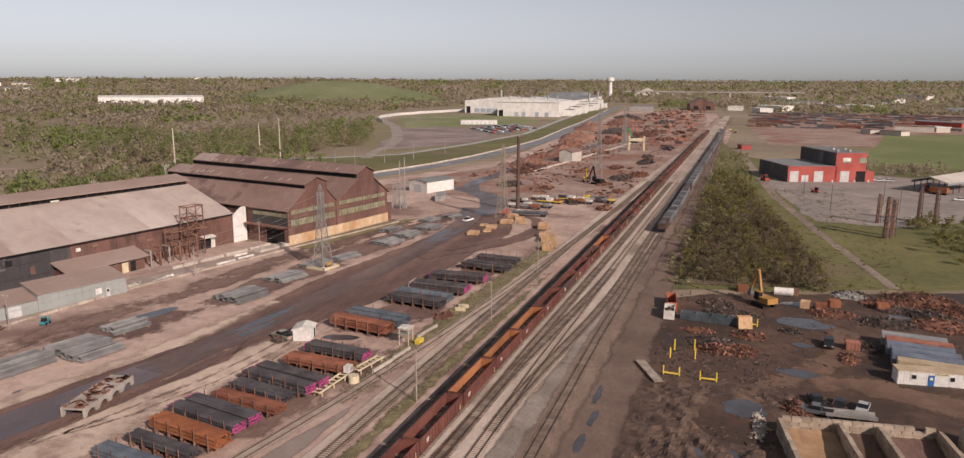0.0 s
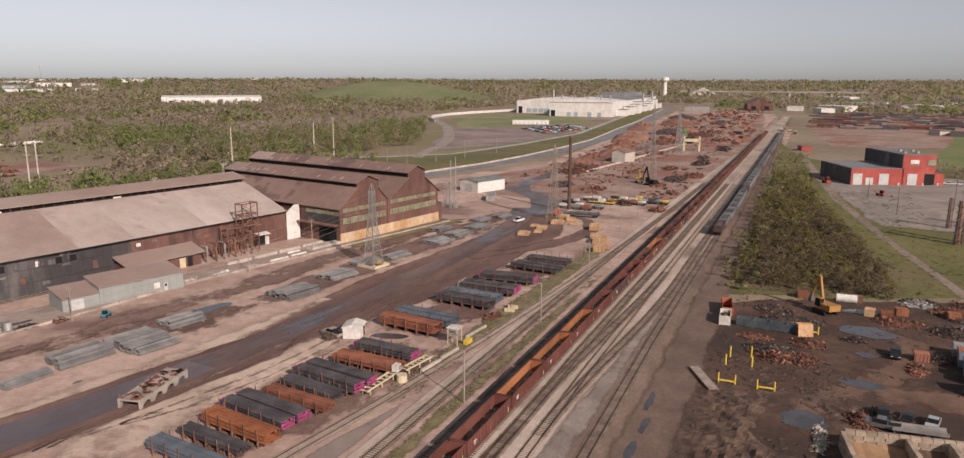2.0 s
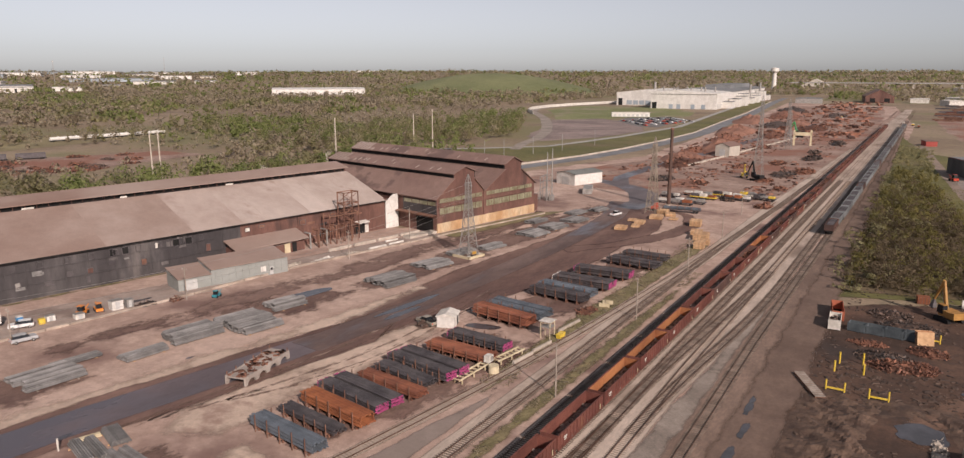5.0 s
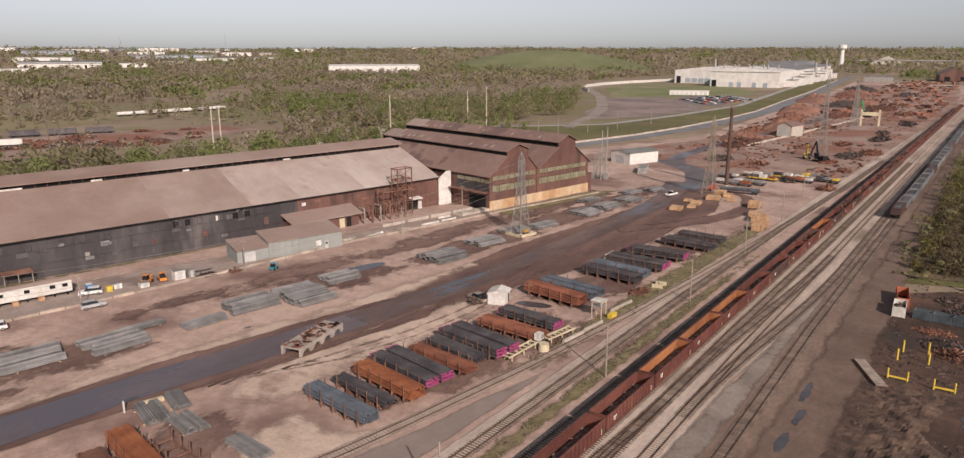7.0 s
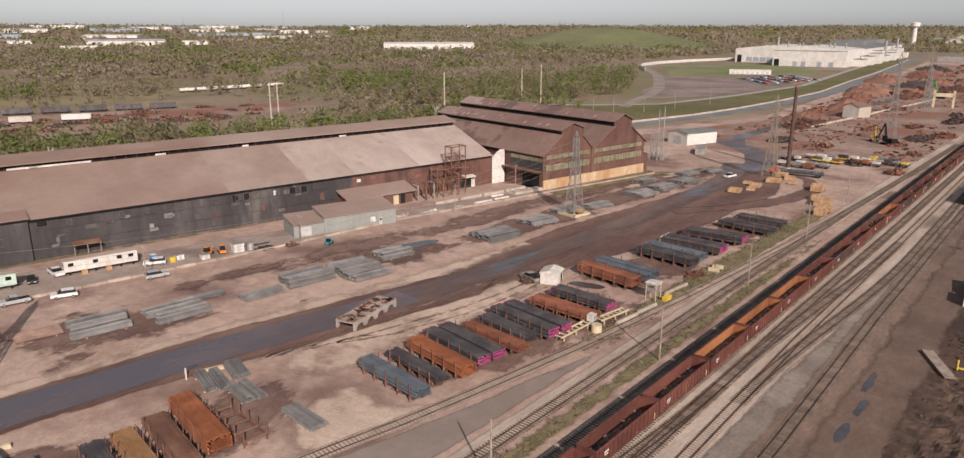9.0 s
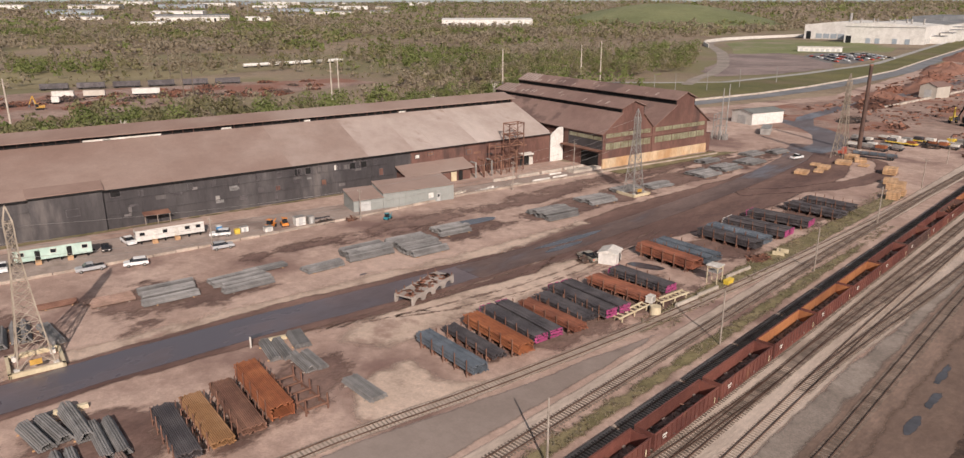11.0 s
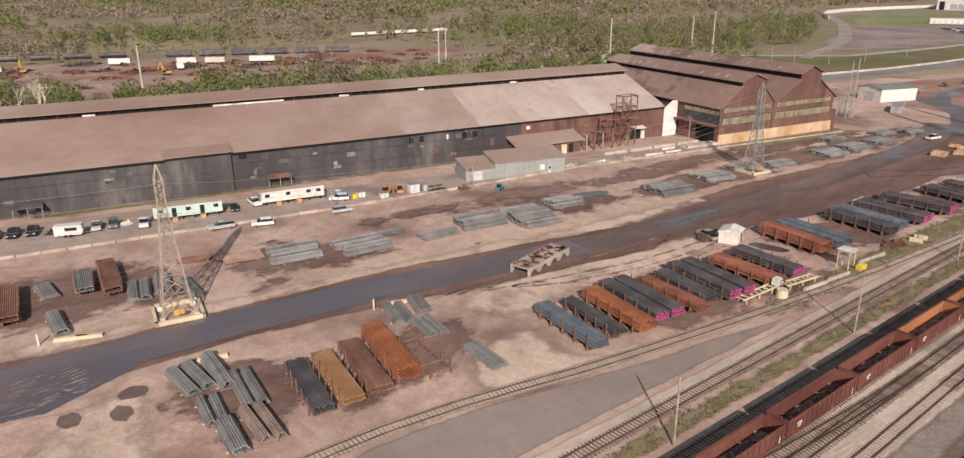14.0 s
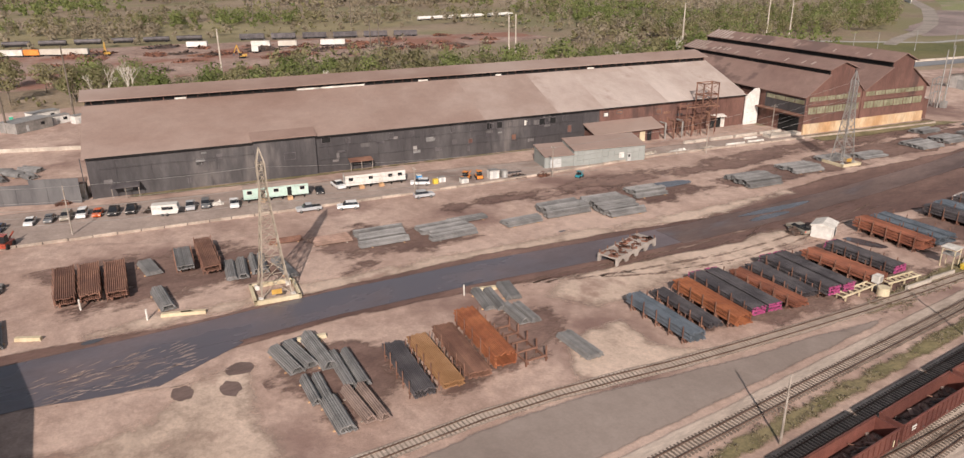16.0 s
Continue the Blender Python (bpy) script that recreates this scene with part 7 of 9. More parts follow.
trailer(-177.6, 41.4, -14, 15.2, M_MINT, "pale mint-green site trailer with dark windows", mat("dusty_roof_felt", (0.32, 0.25, 0.21), (0.4, 0.32, 0.27), 0.1, 1))
trailer(-174.2, 66.2, -12, 15.6, M_WHITE, "white site trailer with small windows and steps", mat("dusty_roof_sheet", (0.3, 0.22, 0.18), (0.38, 0.29, 0.24), 0.1, 1), windows=6)
t = thing("camper_trailer", -180.2, 16.4, 0.06, -20, "small white camper trailer with a dark window band", "camper")
part("body", Geo().ext([(-1.2, -2.8, 0.55), (-1.2, 2.6, 0.55), (-1.2, 3.0, 1.4), (-1.2, 2.7, 2.7), (-1.2, -2.8, 2.7)], (2.4, 0, 0)), M_WHITE, t)
part("window", Geo().box(1.22, 0.6, 1.9, 0.05, 2.4, 0.7), M_AUTOGLASS, t)
for yy in (-0.6, 0.4):
    part("wheel", Geo().tube((1.0, yy, 0.36), (1.24, yy, 0.36), 0.36, n=12), M_TYRE, t)
part("hitch", Geo().box(0, 3.4, 0.5, 0.3, 1.2, 0.15), M_DARK, t)

t = thing("portable_toilet", -168.3, 75.4 + 0.6, 0.06, -10, "bright blue plastic portable toilet", "toilet cabin")
part("cabin", Geo().box(0, 0, 1.15, 1.2, 1.2, 2.3), paint("blue_plastic", (0.05, 0.25, 0.5)), t)
part("roof", Geo().box(0, 0, 2.36, 1.3, 1.3, 0.14, taper=0.8), M_OFFWHITE, t)
part("door", Geo().box(0.62, 0, 1.1, 0.05, 0.8, 1.9), paint("dark_blue_plastic", (0.04, 0.18, 0.4)), t)
t = thing("dumpster", -165.8, 79.4, 0.06, -10, "small yellow steel dumpster", "bin")
part("body", Geo().box(0, 0, 0.6, 1.0, 1.2, 1.2, taper=1.1), M_YELLOW, t)
part("lid", Geo().box(0, 0, 1.22, 1.15, 1.35, 0.08), M_YELLOW, t)


def small_machine(x, y, rz, m, label, s=1.0):
    t = thing("yard_machine", x, y, 0.06, rz, label, "machine", "yard machines")
    part("chassis", Geo().box(0, 0, 0.7 * s, 1.6 * s, 2.8 * s, 0.7 * s), m, t)
    part("cab", Geo().box(0, -0.4 * s, 1.6 * s, 1.3 * s, 1.2 * s, 1.2 * s, taper=0.85), M_AUTOGLASS, t)
    part("cab_roof", Geo().box(0, -0.4 * s, 2.25 * s, 1.3 * s, 1.3 * s, 0.1), m, t)
    part("arm", Geo().tube((0, 1.2 * s, 1.0 * s), (0, 2.8 * s, 1.7 * s), 0.14 * s, n=6), m, t)
    for sx in (-1, 1):
        for yy in (-0.9, 0.9):
            part("wheel", Geo().tube((sx * 0.65 * s, yy * s, 0.45 * s), (sx * 0.95 * s, yy * s, 0.45 * s), 0.45 * s, n=10), M_TYRE, t)
    return t


small_machine(-164.5, 88.0, 30, M_ORANGE, "small orange yard machine")
small_machine(-163.2, 91.2, 70, M_ORANGE, "small orange yard machine")
small_machine(-148.8, 113.5, 20, paint("teal_paint", (0.04, 0.25, 0.3)), "small teal yard machine", 0.8)
small_machine(-177.4, -15.2, 60, paint("loader_red", (0.35, 0.07, 0.04)), "red forklift loader at the kerb", 1.3)
for k, (x, y, w, l_, h, m) in enumerate(((-161.6, 94.6, 2.2, 2.6, 2.2, M_WHITE), (-160.4, 97.2, 1.6, 1.6, 2.0, M_GALV), (-162.4, 86.0, 1.8, 2.0, 1.2, M_OFFWHITE), (-166.4, 81.6, 1.4, 1.8, 1.3, M_WHITE))):
    t = thing("equipment_cabinet", x, y, 0.06, -10, "pale steel equipment cabinet among clutter", "cabinet", "equipment cabinets")
    part("body", Geo().box(0, 0, h / 2, w, l_, h), m, t)
    part("door", Geo().box(w / 2 + 0.02, 0, h / 2, 0.04, l_ * 0.4, h * 0.8), M_GREYDOOR, t)
    part("lid", Geo().box(0, 0, h + 0.04, w + 0.1, l_ + 0.1, 0.08), M_GALV, t)
for k, (x, y, w, l_, h, m, label) in enumerate(((-158.6, 100.5, 4, 6, 1.0, M_SCRAP, "pale pipes and metal clutter on the apron"), (-155.8, 106.8, 3, 4, 0.8, M_SCRAPR, "rusty clutter on the apron"), (-184.5, 13.6, 2.5, 3.5, 1.0, M_SCRAP, "grey junk beside the parked cars"), (-155.6, 146.2, 3, 6, 0.7, M_CONC, "broken pale sheets on the apron"), (-152.6, 155.5, 3, 9, 0.7, M_OFFWHITE, "scattered white sheets and pipes"), (-150.4, 165.5, 2.6, 7, 0.6, M_CONC, "pale debris row on the apron"), (-149.2, 197.5, 5, 4, 0.9, M_SCRAP, "dark coil scrap before the hall dock"), (-181, 28, 2, 3, 0.8, M_OFFWHITE, "pale debris by the trailers"), (-203, -2, 3, 5, 1.4, M_SCRAPR, "rusty junk at the mill corner"))):
    scrap_heap("clutter_heap", x, y, w, l_, h, 46, m, label, "clutter", seed=30 + k, size=0.55)
for x, y, L in ((-148.3, 176, 7), (-147.0, 184, 6), (-150.5, 186, 5)):
    solid("steel_pipe", Geo().tube((0, -L / 2, 0.35), (0, L / 2, 0.35), 0.35, n=10), M_OFFWHITE, "long pale pipe lying on the apron", "pipe", x=x, y=y, z=0.06, rz=-12)
for u in (170, 180, 190, 200):
    p = mill(u, -14.6)
    beam(p.x, p.y, 0.06, 79.4, 9, 0.6, 0.9, M_CONC, "pale concrete dock wall", "dock_wall", "wall")

# coated board fence and yard south of the mill
def board_fence(p, q, h, label, m):
    (x0, y0), (x1, y1) = p, q
    d = math.hypot(x1 - x0, y1 - y0)
    t = thing("sheet_fence", x0, y0, 0.05, math.degrees(math.atan2(y1 - y0, x1 - x0)), label, "fence")
    n = max(1, int(d / 3))
    for i in range(n):
        part("panel", Geo().box((i + 0.5) * d / n, 0, h / 2, d / n - 0.04, 0.2, h), m, t)
        part("post", Geo().box(i * d / n, 0.12, h / 2, 0.15, 0.15, h + 0.1), M_STEELD, t)
    return t


M_CHAR = mat("charcoal_sheet", (0.085, 0.082, 0.085), (0.13, 0.125, 0.125), 0.2, 1.0, stretch=(1, 1, 0.3), island=0.1)
board_fence((-216, -32), (-206.2, -8.5), 5.0, "dark grey sheet metal fence south of the mill", M_CHAR)
board_fence((-206.0, -8.5), (-201.5, 1.6), 6.2, "dark grey sheet metal fence at the mill corner", M_CHAR)
t = thing("concrete_kiosk", -207, 1.5, 0.05, -10, "pale block kiosk at the mill corner", "kiosk")
part("wall", Geo().box(0, 0, 2.0, 5, 4, 4.0), M_CONC, t)
part("roof", Geo().box(0, 0, 4.1, 5.6, 4.6, 0.25), M_ROOF, t)
part("doorway", Geo().box(2.52, -0.6, 1.1, 0.06, 1.2, 2.2), M_DARK, t)
for k, (x, y, rz) in enumerate(((-238, -11, 30), (-241, -7, 40), (-234, -8, 20), (-243, -14, 60), (-235, -15, 10))):
    pile(x, y, rz, 7, 3.2, 1.1, GREY, "tangled pile of grey box sections", seed=70 + k, d=0.3)
for k, (x, y, rz, w, l_, h, m) in enumerate(((-303, -4, 35, 8, 14, 3.4, M_GALV), (-309, 6.5, 25, 3, 6, 2.8, M_WHITE), (-305, 13, 25, 3, 6, 2.8, M_WHITE), (-318, 2, 25, 5, 10, 3.2, M_OFFWHITE))):
    t = thing("site_office", x, y, 0.05, rz, "small pale portable office behind the mill" if m is not M_GALV else "low grey shed behind the mill", "site office", "site offices")
    part("body", Geo().box(0, 0, h / 2, w, l_, h), m, t)
    part("roof", Geo().box(0, 0, h + 0.1, w + 0.3, l_ + 0.3, 0.2), M_GALV, t)
    part("window", Geo().box(w / 2 + 0.02, l_ * 0.22, h * 0.6, 0.05, 1.4, 1.0), M_AUTOGLASS, t)
    part("door", Geo().box(w / 2 + 0.02, -l_ * 0.2, h * 0.4, 0.05, 1.0, 2.0), M_GREYDOOR, t)
board_fence((-277, -30), (-259, 11), 1.2, "low pale concrete barrier row", M_CONC)
t = thing("green_cabin", -318, -8, 0.05, 0, "small bright green plastic cabin", "toilet cabin")
part("cabin", Geo().box(0, 0, 1.2, 1.3, 1.3, 2.4), paint("green_plastic", (0.05, 0.4, 0.25)), t)
part("roof", Geo().box(0, 0, 2.45, 1.4, 1.4, 0.14), M_OFFWHITE, t)


# ---- far buildings ----
def warehouse(x, y, rz, w, l_, h, wall_m, roof_m, label, name="warehouse", category="building", doors=4, group="far warehouses", z=None):
    z = terrain(x, y) if z is None else z
    t = thing(name, x, y, z - 0.2, rz, label, category, group)
    part("wall", Geo().box(0, 0, h / 2, w, l_, h), wall_m, t)
    part("roof", Geo().ext([(-w / 2 - 0.5, -l_ / 2 - 0.5, h), (w / 2 + 0.5, -l_ / 2 - 0.5, h), (w / 2 + 0.5, -l_ / 2 - 0.5, h + 0.5), (0, -l_ / 2 - 0.5, h + 0.5 + w * 0.03), (-w / 2 - 0.5, -l_ / 2 - 0.5, h + 0.5)], (0, l_ + 1, 0)), roof_m, t)
    for i in range(doors):
        part("dock_door", Geo().box(w / 2 + 0.05, -l_ / 2 + (i + 0.7) * l_ / (doors + 0.4), h * 0.3, 0.2, min(5, l_ * 0.1), h * 0.6), M_GREYDOOR if i % 2 else M_AUTOGLASS, t)
    part("parapet_band", Geo().box(w / 2 + 0.06, 0, h * 0.86, 0.25, l_, h * 0.14), roof_m, t)
    return t


M_BLUEGREY = mat("blue_grey_cladding", (0.24, 0.29, 0.33), (0.33, 0.38, 0.42), 0.02, 0.3, rough=0.6, bump=0)
M_TANCLAD = mat("tan_cladding", (0.42, 0.38, 0.32), (0.54, 0.5, 0.44), 0.02, 0.3, rough=0.7, bump=0)
M_GREYROOF = mat("grey_flat_roof", (0.15, 0.16, 0.165), (0.22, 0.225, 0.23), 0.02, 0.3, bump=0)
warehouse(-1290, 1330, -45, 110, 215, 17, M_WHITE, M_WHITE, "very long white warehouse among brown woods", doors=8)
warehouse(-2045, 940, -25, 110, 190, 17, M_OFFWHITE, M_GREYROOF, "large pale warehouse at the edge of town", doors=8)
for k, (x, y, w, l_, h, m) in enumerate(((-1995, 1110, 40, 70, 10, M_WHITE), (-2440, 1080, 80, 160, 12, M_WHITE), (-2460, 1430, 60, 130, 11, M_BLUEGREY), (-2380, 1540, 60, 150, 11, M_BLUEGREY), (-2180, 1500, 50, 130, 10, M_OFFWHITE), (-2430, 1760, 60, 110, 11, M_WHITE), (-2700, 1560, 60, 130, 12, M_WHITE), (-2900, 1300, 70, 170, 14, M_BLUEGREY), (-2950, 1000, 70, 170, 14, M_OFFWHITE), (-3050, 1500, 80, 190, 12, M_WHITE), (-2850, 1900, 70, 140, 12, M_OFFWHITE), (-3100, 1850, 60, 160, 13, M_WHITE), (-2650, 820, 60, 140, 13, M_BLUEGREY), (-3000, 700, 70, 180, 12, M_WHITE), (-2300, 740, 50, 110, 10, M_OFFWHITE), (-2560, 2200, 50, 90, 11, M_WHITE), (-2420, 1900, 40, 60, 9, M_TANCLAD), (-3150, 2250, 60, 150, 13, M_OFFWHITE), (-2080, 1290, 40, 50, 9, M_TANCLAD), (-1900, 760, 40, 80, 9, M_WHITE), (-2120, 1650, 40, 70, 9, M_OFFWHITE), (-2820, 3300, 70, 170, 16, M_WHITE), (-2700, 3420, 40, 110, 15, M_OFFWHITE), (-3300, 1250, 60, 200, 12, M_WHITE), (-3250, 1750, 60, 170, 12, M_BLUEGREY))):
    warehouse(x, y, R.uniform(-40, -25), w, l_, h, m, M_WHITE if m is M_WHITE else M_GREYROOF, {id(M_WHITE): "white flat-roofed warehouse in the far town", id(M_BLUEGREY): "blue-grey warehouse in the far town", id(M_TANCLAD): "tan brick block in the far town", id(M_OFFWHITE): "pale grey warehouse in the far town"}[id(m)], doors=2)
for x, y in ((-2180, 1180), (-2900, 2050)):
    t = thing("radio_mast", x, y, terrain(x, y), 0, "thin grey radio mast above the town", "mast")
    part("shaft", Geo().tube((0, 0, 0), (0, 0, 78), 1.0, 0.5, n=6), M_GALV, t)
    part("head", Geo().box(0, 0, 75, 2.5, 2.5, 3), M_OFFWHITE, t)


def white_plant():
    t = thing("white_plant", -289, 1152, 0, 4, "large white factory with stepped blocks and a grey main roof", "factory")
    # frame: origin at the near corner, x to the east, y to the north
    part("front_block", Geo().ext([(-102, 0, 0), (0, 0, 0), (0, 0, 24), (-62, 0, 29), (-102, 0, 26)], (0, 132, 0)), M_WHITE, t)
    part("west_block", Geo().ext([(-188, 95, 0), (-102, 95, 0), (-102, 95, 25), (-140, 95, 27), (-188, 95, 22)], (0, 150, 0)), M_WHITE, t)
    part("main_block", Geo().box(-58, 345, 12, 116, 426, 24), M_WHITE, t)
    part("main_roof", Geo().ext([(-118, 132, 24), (2, 132, 24), (2, 132, 24.8), (-58, 132, 29), (-118, 132, 24.8)], (0, 430, 0)), M_GREYROOF, t)
    part("high_bay", Geo().box(-50, 400, 30, 46, 240, 7), M_GREYROOF, t)
    part("eave_band", Geo().box(-51, -0.3, 22.6, 102, 0.6, 0.8), M_GALV, t)
    for x0, w, h in ((-96, 7, 10), (-70, 6, 7), (-58, 6, 7), (-36, 6, 7), (-20, 6, 7)):
        part("bay_door", Geo().box(x0, -0.25, h / 2, w, 0.5, h), M_AUTOGLASS if w > 6 else M_BLUEGREY, t)
    part("bay_door", Geo().box(-181, 94.7, 6, 7, 0.5, 12), M_AUTOGLASS, t)
    for i in range(5):
        part("glazing", Geo().box(-165 + i * 11, 94.7, 5, 9, 0.5, 7), M_BLUEGREY, t)
    for i in range(9):
        part("annex", Geo().box(7 + (i % 3) * 3, 60 + i * 52, 5 + (i % 4) * 1.5, 16, 30, 10 + 3 * (i % 4)), M_WHITE, t)
        part("annex_roof", Geo().box(7 + (i % 3) * 3, 60 + i * 52, 10.2 + (i % 4) * 3, 17, 31, 0.5), M_GREYROOF, t)
    for i in range(9):
        part("side_door", Geo().box(0.2, 8 + i * 13, 4, 0.5, 6, 7), M_GREYDOOR, t)
    for i in range(8):
        part("roof_vent", Geo().tube((-92 + i * 11, 40 + (i % 2) * 25, 24), (-92 + i * 11, 40 + (i % 2) * 25, 33), 1.3, n=8), M_GALV, t)
    for x0, y0, z0, h in ((-130, 130, 22, 40), (6, 300, 5, 34), (8, 420, 5, 36)):
        part("flue", Geo().tube((x0, y0, z0), (x0, y0, h), 2.2, n=12), M_GALV, t)
    return t


white_plant()
t = thing("low_depot", -337, 911, 0, 25, "long low white depot building beside the car park", "building")
part("wall", Geo().box(0, 0, 2.6, 48, 10, 5.2), M_WHITE, t)
part("roof", Geo().box(0, 0, 5.4, 49, 11, 0.5), M_OFFWHITE, t)
for i in range(8):
    part("dock_door", Geo().box(-20 + i * 5.7, -5.05, 1.8, 3.4, 0.2, 3.4), M_GREYDOOR, t)
t = thing("water_tower", -410, 2262, terrain(-410, 2262), 0, "white pedestal water tower behind the plant", "water tower")
part("shaft", Geo().tube((0, 0, 0), (0, 0, 48), 6.5, 5.4, n=20), M_WHITE, t)
part("tank", Geo().tube((0, 0, 46), (0, 0, 50), 7, 11, n=20).tube((0, 0, 50), (0, 0, 58), 11, 11, n=20).tube((0, 0, 58), (0, 0, 60.5), 11, 5, n=20), M_WHITE, t)
for k in range(150):
    i, j = k % 25, k // 25
    a, b = i / 24, j / 5
    x, y = -314 + 52 * a + 26 * b + R.uniform(-1, 1), 822 - 66 * a + 84 * b + R.uniform(-1, 1)
    if R.random() < 0.25 or x > -252 and y > 860:
        continue
    c = R.choice(("white", "silver", "grey", "black", "silver", "navy", "white", "red"))
    g = Geo().box(0, 0, 0.75, 1.9, 4.6, 0.9).box(0, -0.2, 1.35, 1.6, 2.4, 0.5, taper=0.8)
    ob = solid("parked_car", g, PAINTS[c], f"{c} car in the plant car park", "car", "car park cars", x=x, y=y, z=0.12, rz=60)

# buildings and stock in the north scrap yard
gable_shed(-100, 1600, 8, 48, 90, 12, 12, M_RUSTWALL, M_ROOFR, "big rusty gabled shed at the end of the yard", "mill_shed", "industrial building", 2, M_DARK)
gable_shed(-330, 2500, 5, 90, 120, 14, 22, M_TANCLAD, M_TANCLAD, "tan domed storage shed far up the tracks", "storage_dome", "industrial building")
warehouse(-205, 1485, 8, 46, 30, 9, M_GALV, M_GREYROOF, "grey low shed at the far end of the yard", group="", doors=5)
warehouse(-30, 1590, 0, 30, 24, 8, M_OFFWHITE, M_WHITE, "pale white shed beside the far tracks", group="", doors=3)
t = thing("road_bridge", -120, 2350, terrain(-120, 2350), 0, "long pale concrete bridge across the tracks", "bridge")
part("deck", Geo().box(0, 0, 16, 520, 14, 3), M_HWY, t)
for i in range(9):
    part("pier", Geo().box(-224 + i * 56, 0, 7.5, 5, 10, 15), M_CONC, t)
gable_shed(-118, 510, -12, 10, 16, 7, 2.2, M_TANCLAD, M_ROOFR, "two-storey tan control house in the scrap yard", "control_house", "house")
t = thing("yard_gantry", -86, 612, 0, 10, "cream steel portal in the scrap yard", "portal")
for s in (-1, 1):
    part("leg", Geo().box(s * 6, 0, 6, 1.4, 1.4, 12), M_CREAM, t)
part("beam", Geo().box(0, 0, 9, 13, 1.4, 2.4), M_CREAM, t)
for k in range(46):
    beam(-124 + k * 0.52 + R.uniform(-0.3, 0.3), 440 + k * 5.2, 0.06, 84, 4.6, 0.8, 1.1, M_CONC, "pale concrete barrier block in a row", "barrier_block", "barrier")
for k, (x, y, w, l_, h) in enumerate(((-68, 428, 14, 30, 2.5), (-60, 447, 12, 30, 2.5), (-73, 398, 10, 14, 1.6), (-121, 378, 14, 26, 1.8), (-132, 452, 24, 60, 5), (-156, 365, 16, 22, 2.2), (-66, 520, 12, 36, 2.5), (-80, 480, 10, 24, 2), (-103, 796, 30, 70, 6), (-143, 831, 34, 90, 7), (-150, 640, 24, 80, 6), (-122, 690, 22, 70, 5), (-64, 640, 12, 40, 3), (-75, 740, 14, 50, 3), (-165, 1000, 40, 110, 8), (-110, 1050, 30, 80, 6), (-62, 900, 14, 60, 3), (-146, 530, 18, 50, 4), (-74, 330, 8, 14, 1.2), (-57, 318, 7, 12, 1.2), (-110, 580, 14, 40, 3), (-185, 1180, 40, 110, 8), (-60, 372, 6, 12, 1.0), (-98, 372, 8, 14, 1.0), (-70, 560, 9, 22, 2), (-96, 450, 10, 20, 1.4))):
    scrap_heap("scrap_heap", x, y, w, l_, h, 90, M_SCRAPR if k % 3 else M_SCRAP, "broad heap of red-brown scrap in the north yard", seed=100 + k, size=1.4)
for k in range(34):
    scrap_heap("scrap_heap", R.uniform(-500, -412), R.uniform(-50, 300), R.uniform(5, 14), R.uniform(6, 18), R.uniform(0.8, 2.2), 46, (M_SCRAPR, M_SCRAP, M_SCRAPR, M_RUSTB)[k % 4], "low heap of mixed scrap in the field", seed=700 + k, size=1.3)
g = Geo()
for k in range(1500):
    y = 352 + 660 * R.random() ** 1.5
    x = R.uniform(-150 - (y - 318) * 0.05, -56)
    if -94 < x < -74 and y < 620 or y < 400 and x < -115:
        continue
    q = R.uniform(0.3, 1.6)
    g.box(x, y, 0.1 + q * 0.2, q * R.uniform(0.6, 3), q, q * 0.5, R.uniform(0, 180), taper=0.7)
solid("scrap_litter", g, M_SCRAPR, "small rusty litter strewn over the north yard", "litter", kind="stuff")
M_REDPILE = mat("red_ore", (0.19, 0.09, 0.06), (0.29, 0.15, 0.105), 0.05, 0.6)
for k, (x, y, w, l_, h) in enumerate(((-140, 480, 26, 60, 5), (-135, 560, 30, 90, 7), (-160, 720, 36, 110, 8), (-185, 900, 40, 130, 8), (-128, 870, 26, 90, 6), (-170, 1050, 40, 100, 7))):
    g = Geo()
    n, rings = 22, 6
    for j in range(rings):
        q = 1 - j / rings
        for i in range(n):
            a = 2 * math.pi * i / n
            s = 1 + 0.25 * noise.noise((math.cos(a) * 2, math.sin(a) * 2, k + j * 0.3))
            g.v.append((w / 2 * q * s * math.cos(a), l_ / 2 * q * s * math.sin(a), h * (1 - q ** 1.6) * (0.8 + 0.4 * noise.noise((i * 0.6, j * 0.7, k)))))
    for j in range(rings - 1):
        g.f += [(j * n + i, j * n + (i + 1) % n, (j + 1) * n + (i + 1) % n, (j + 1) * n + i) for i in range(n)]
    g.f.append(tuple((rings - 1) * n + i for i in range(n)))
    solid("earth_mound", g, M_REDPILE, "long mound of red earth in the yard", "earth mound", "red earth mounds", x=x, y=y, z=0.03, rz=6)


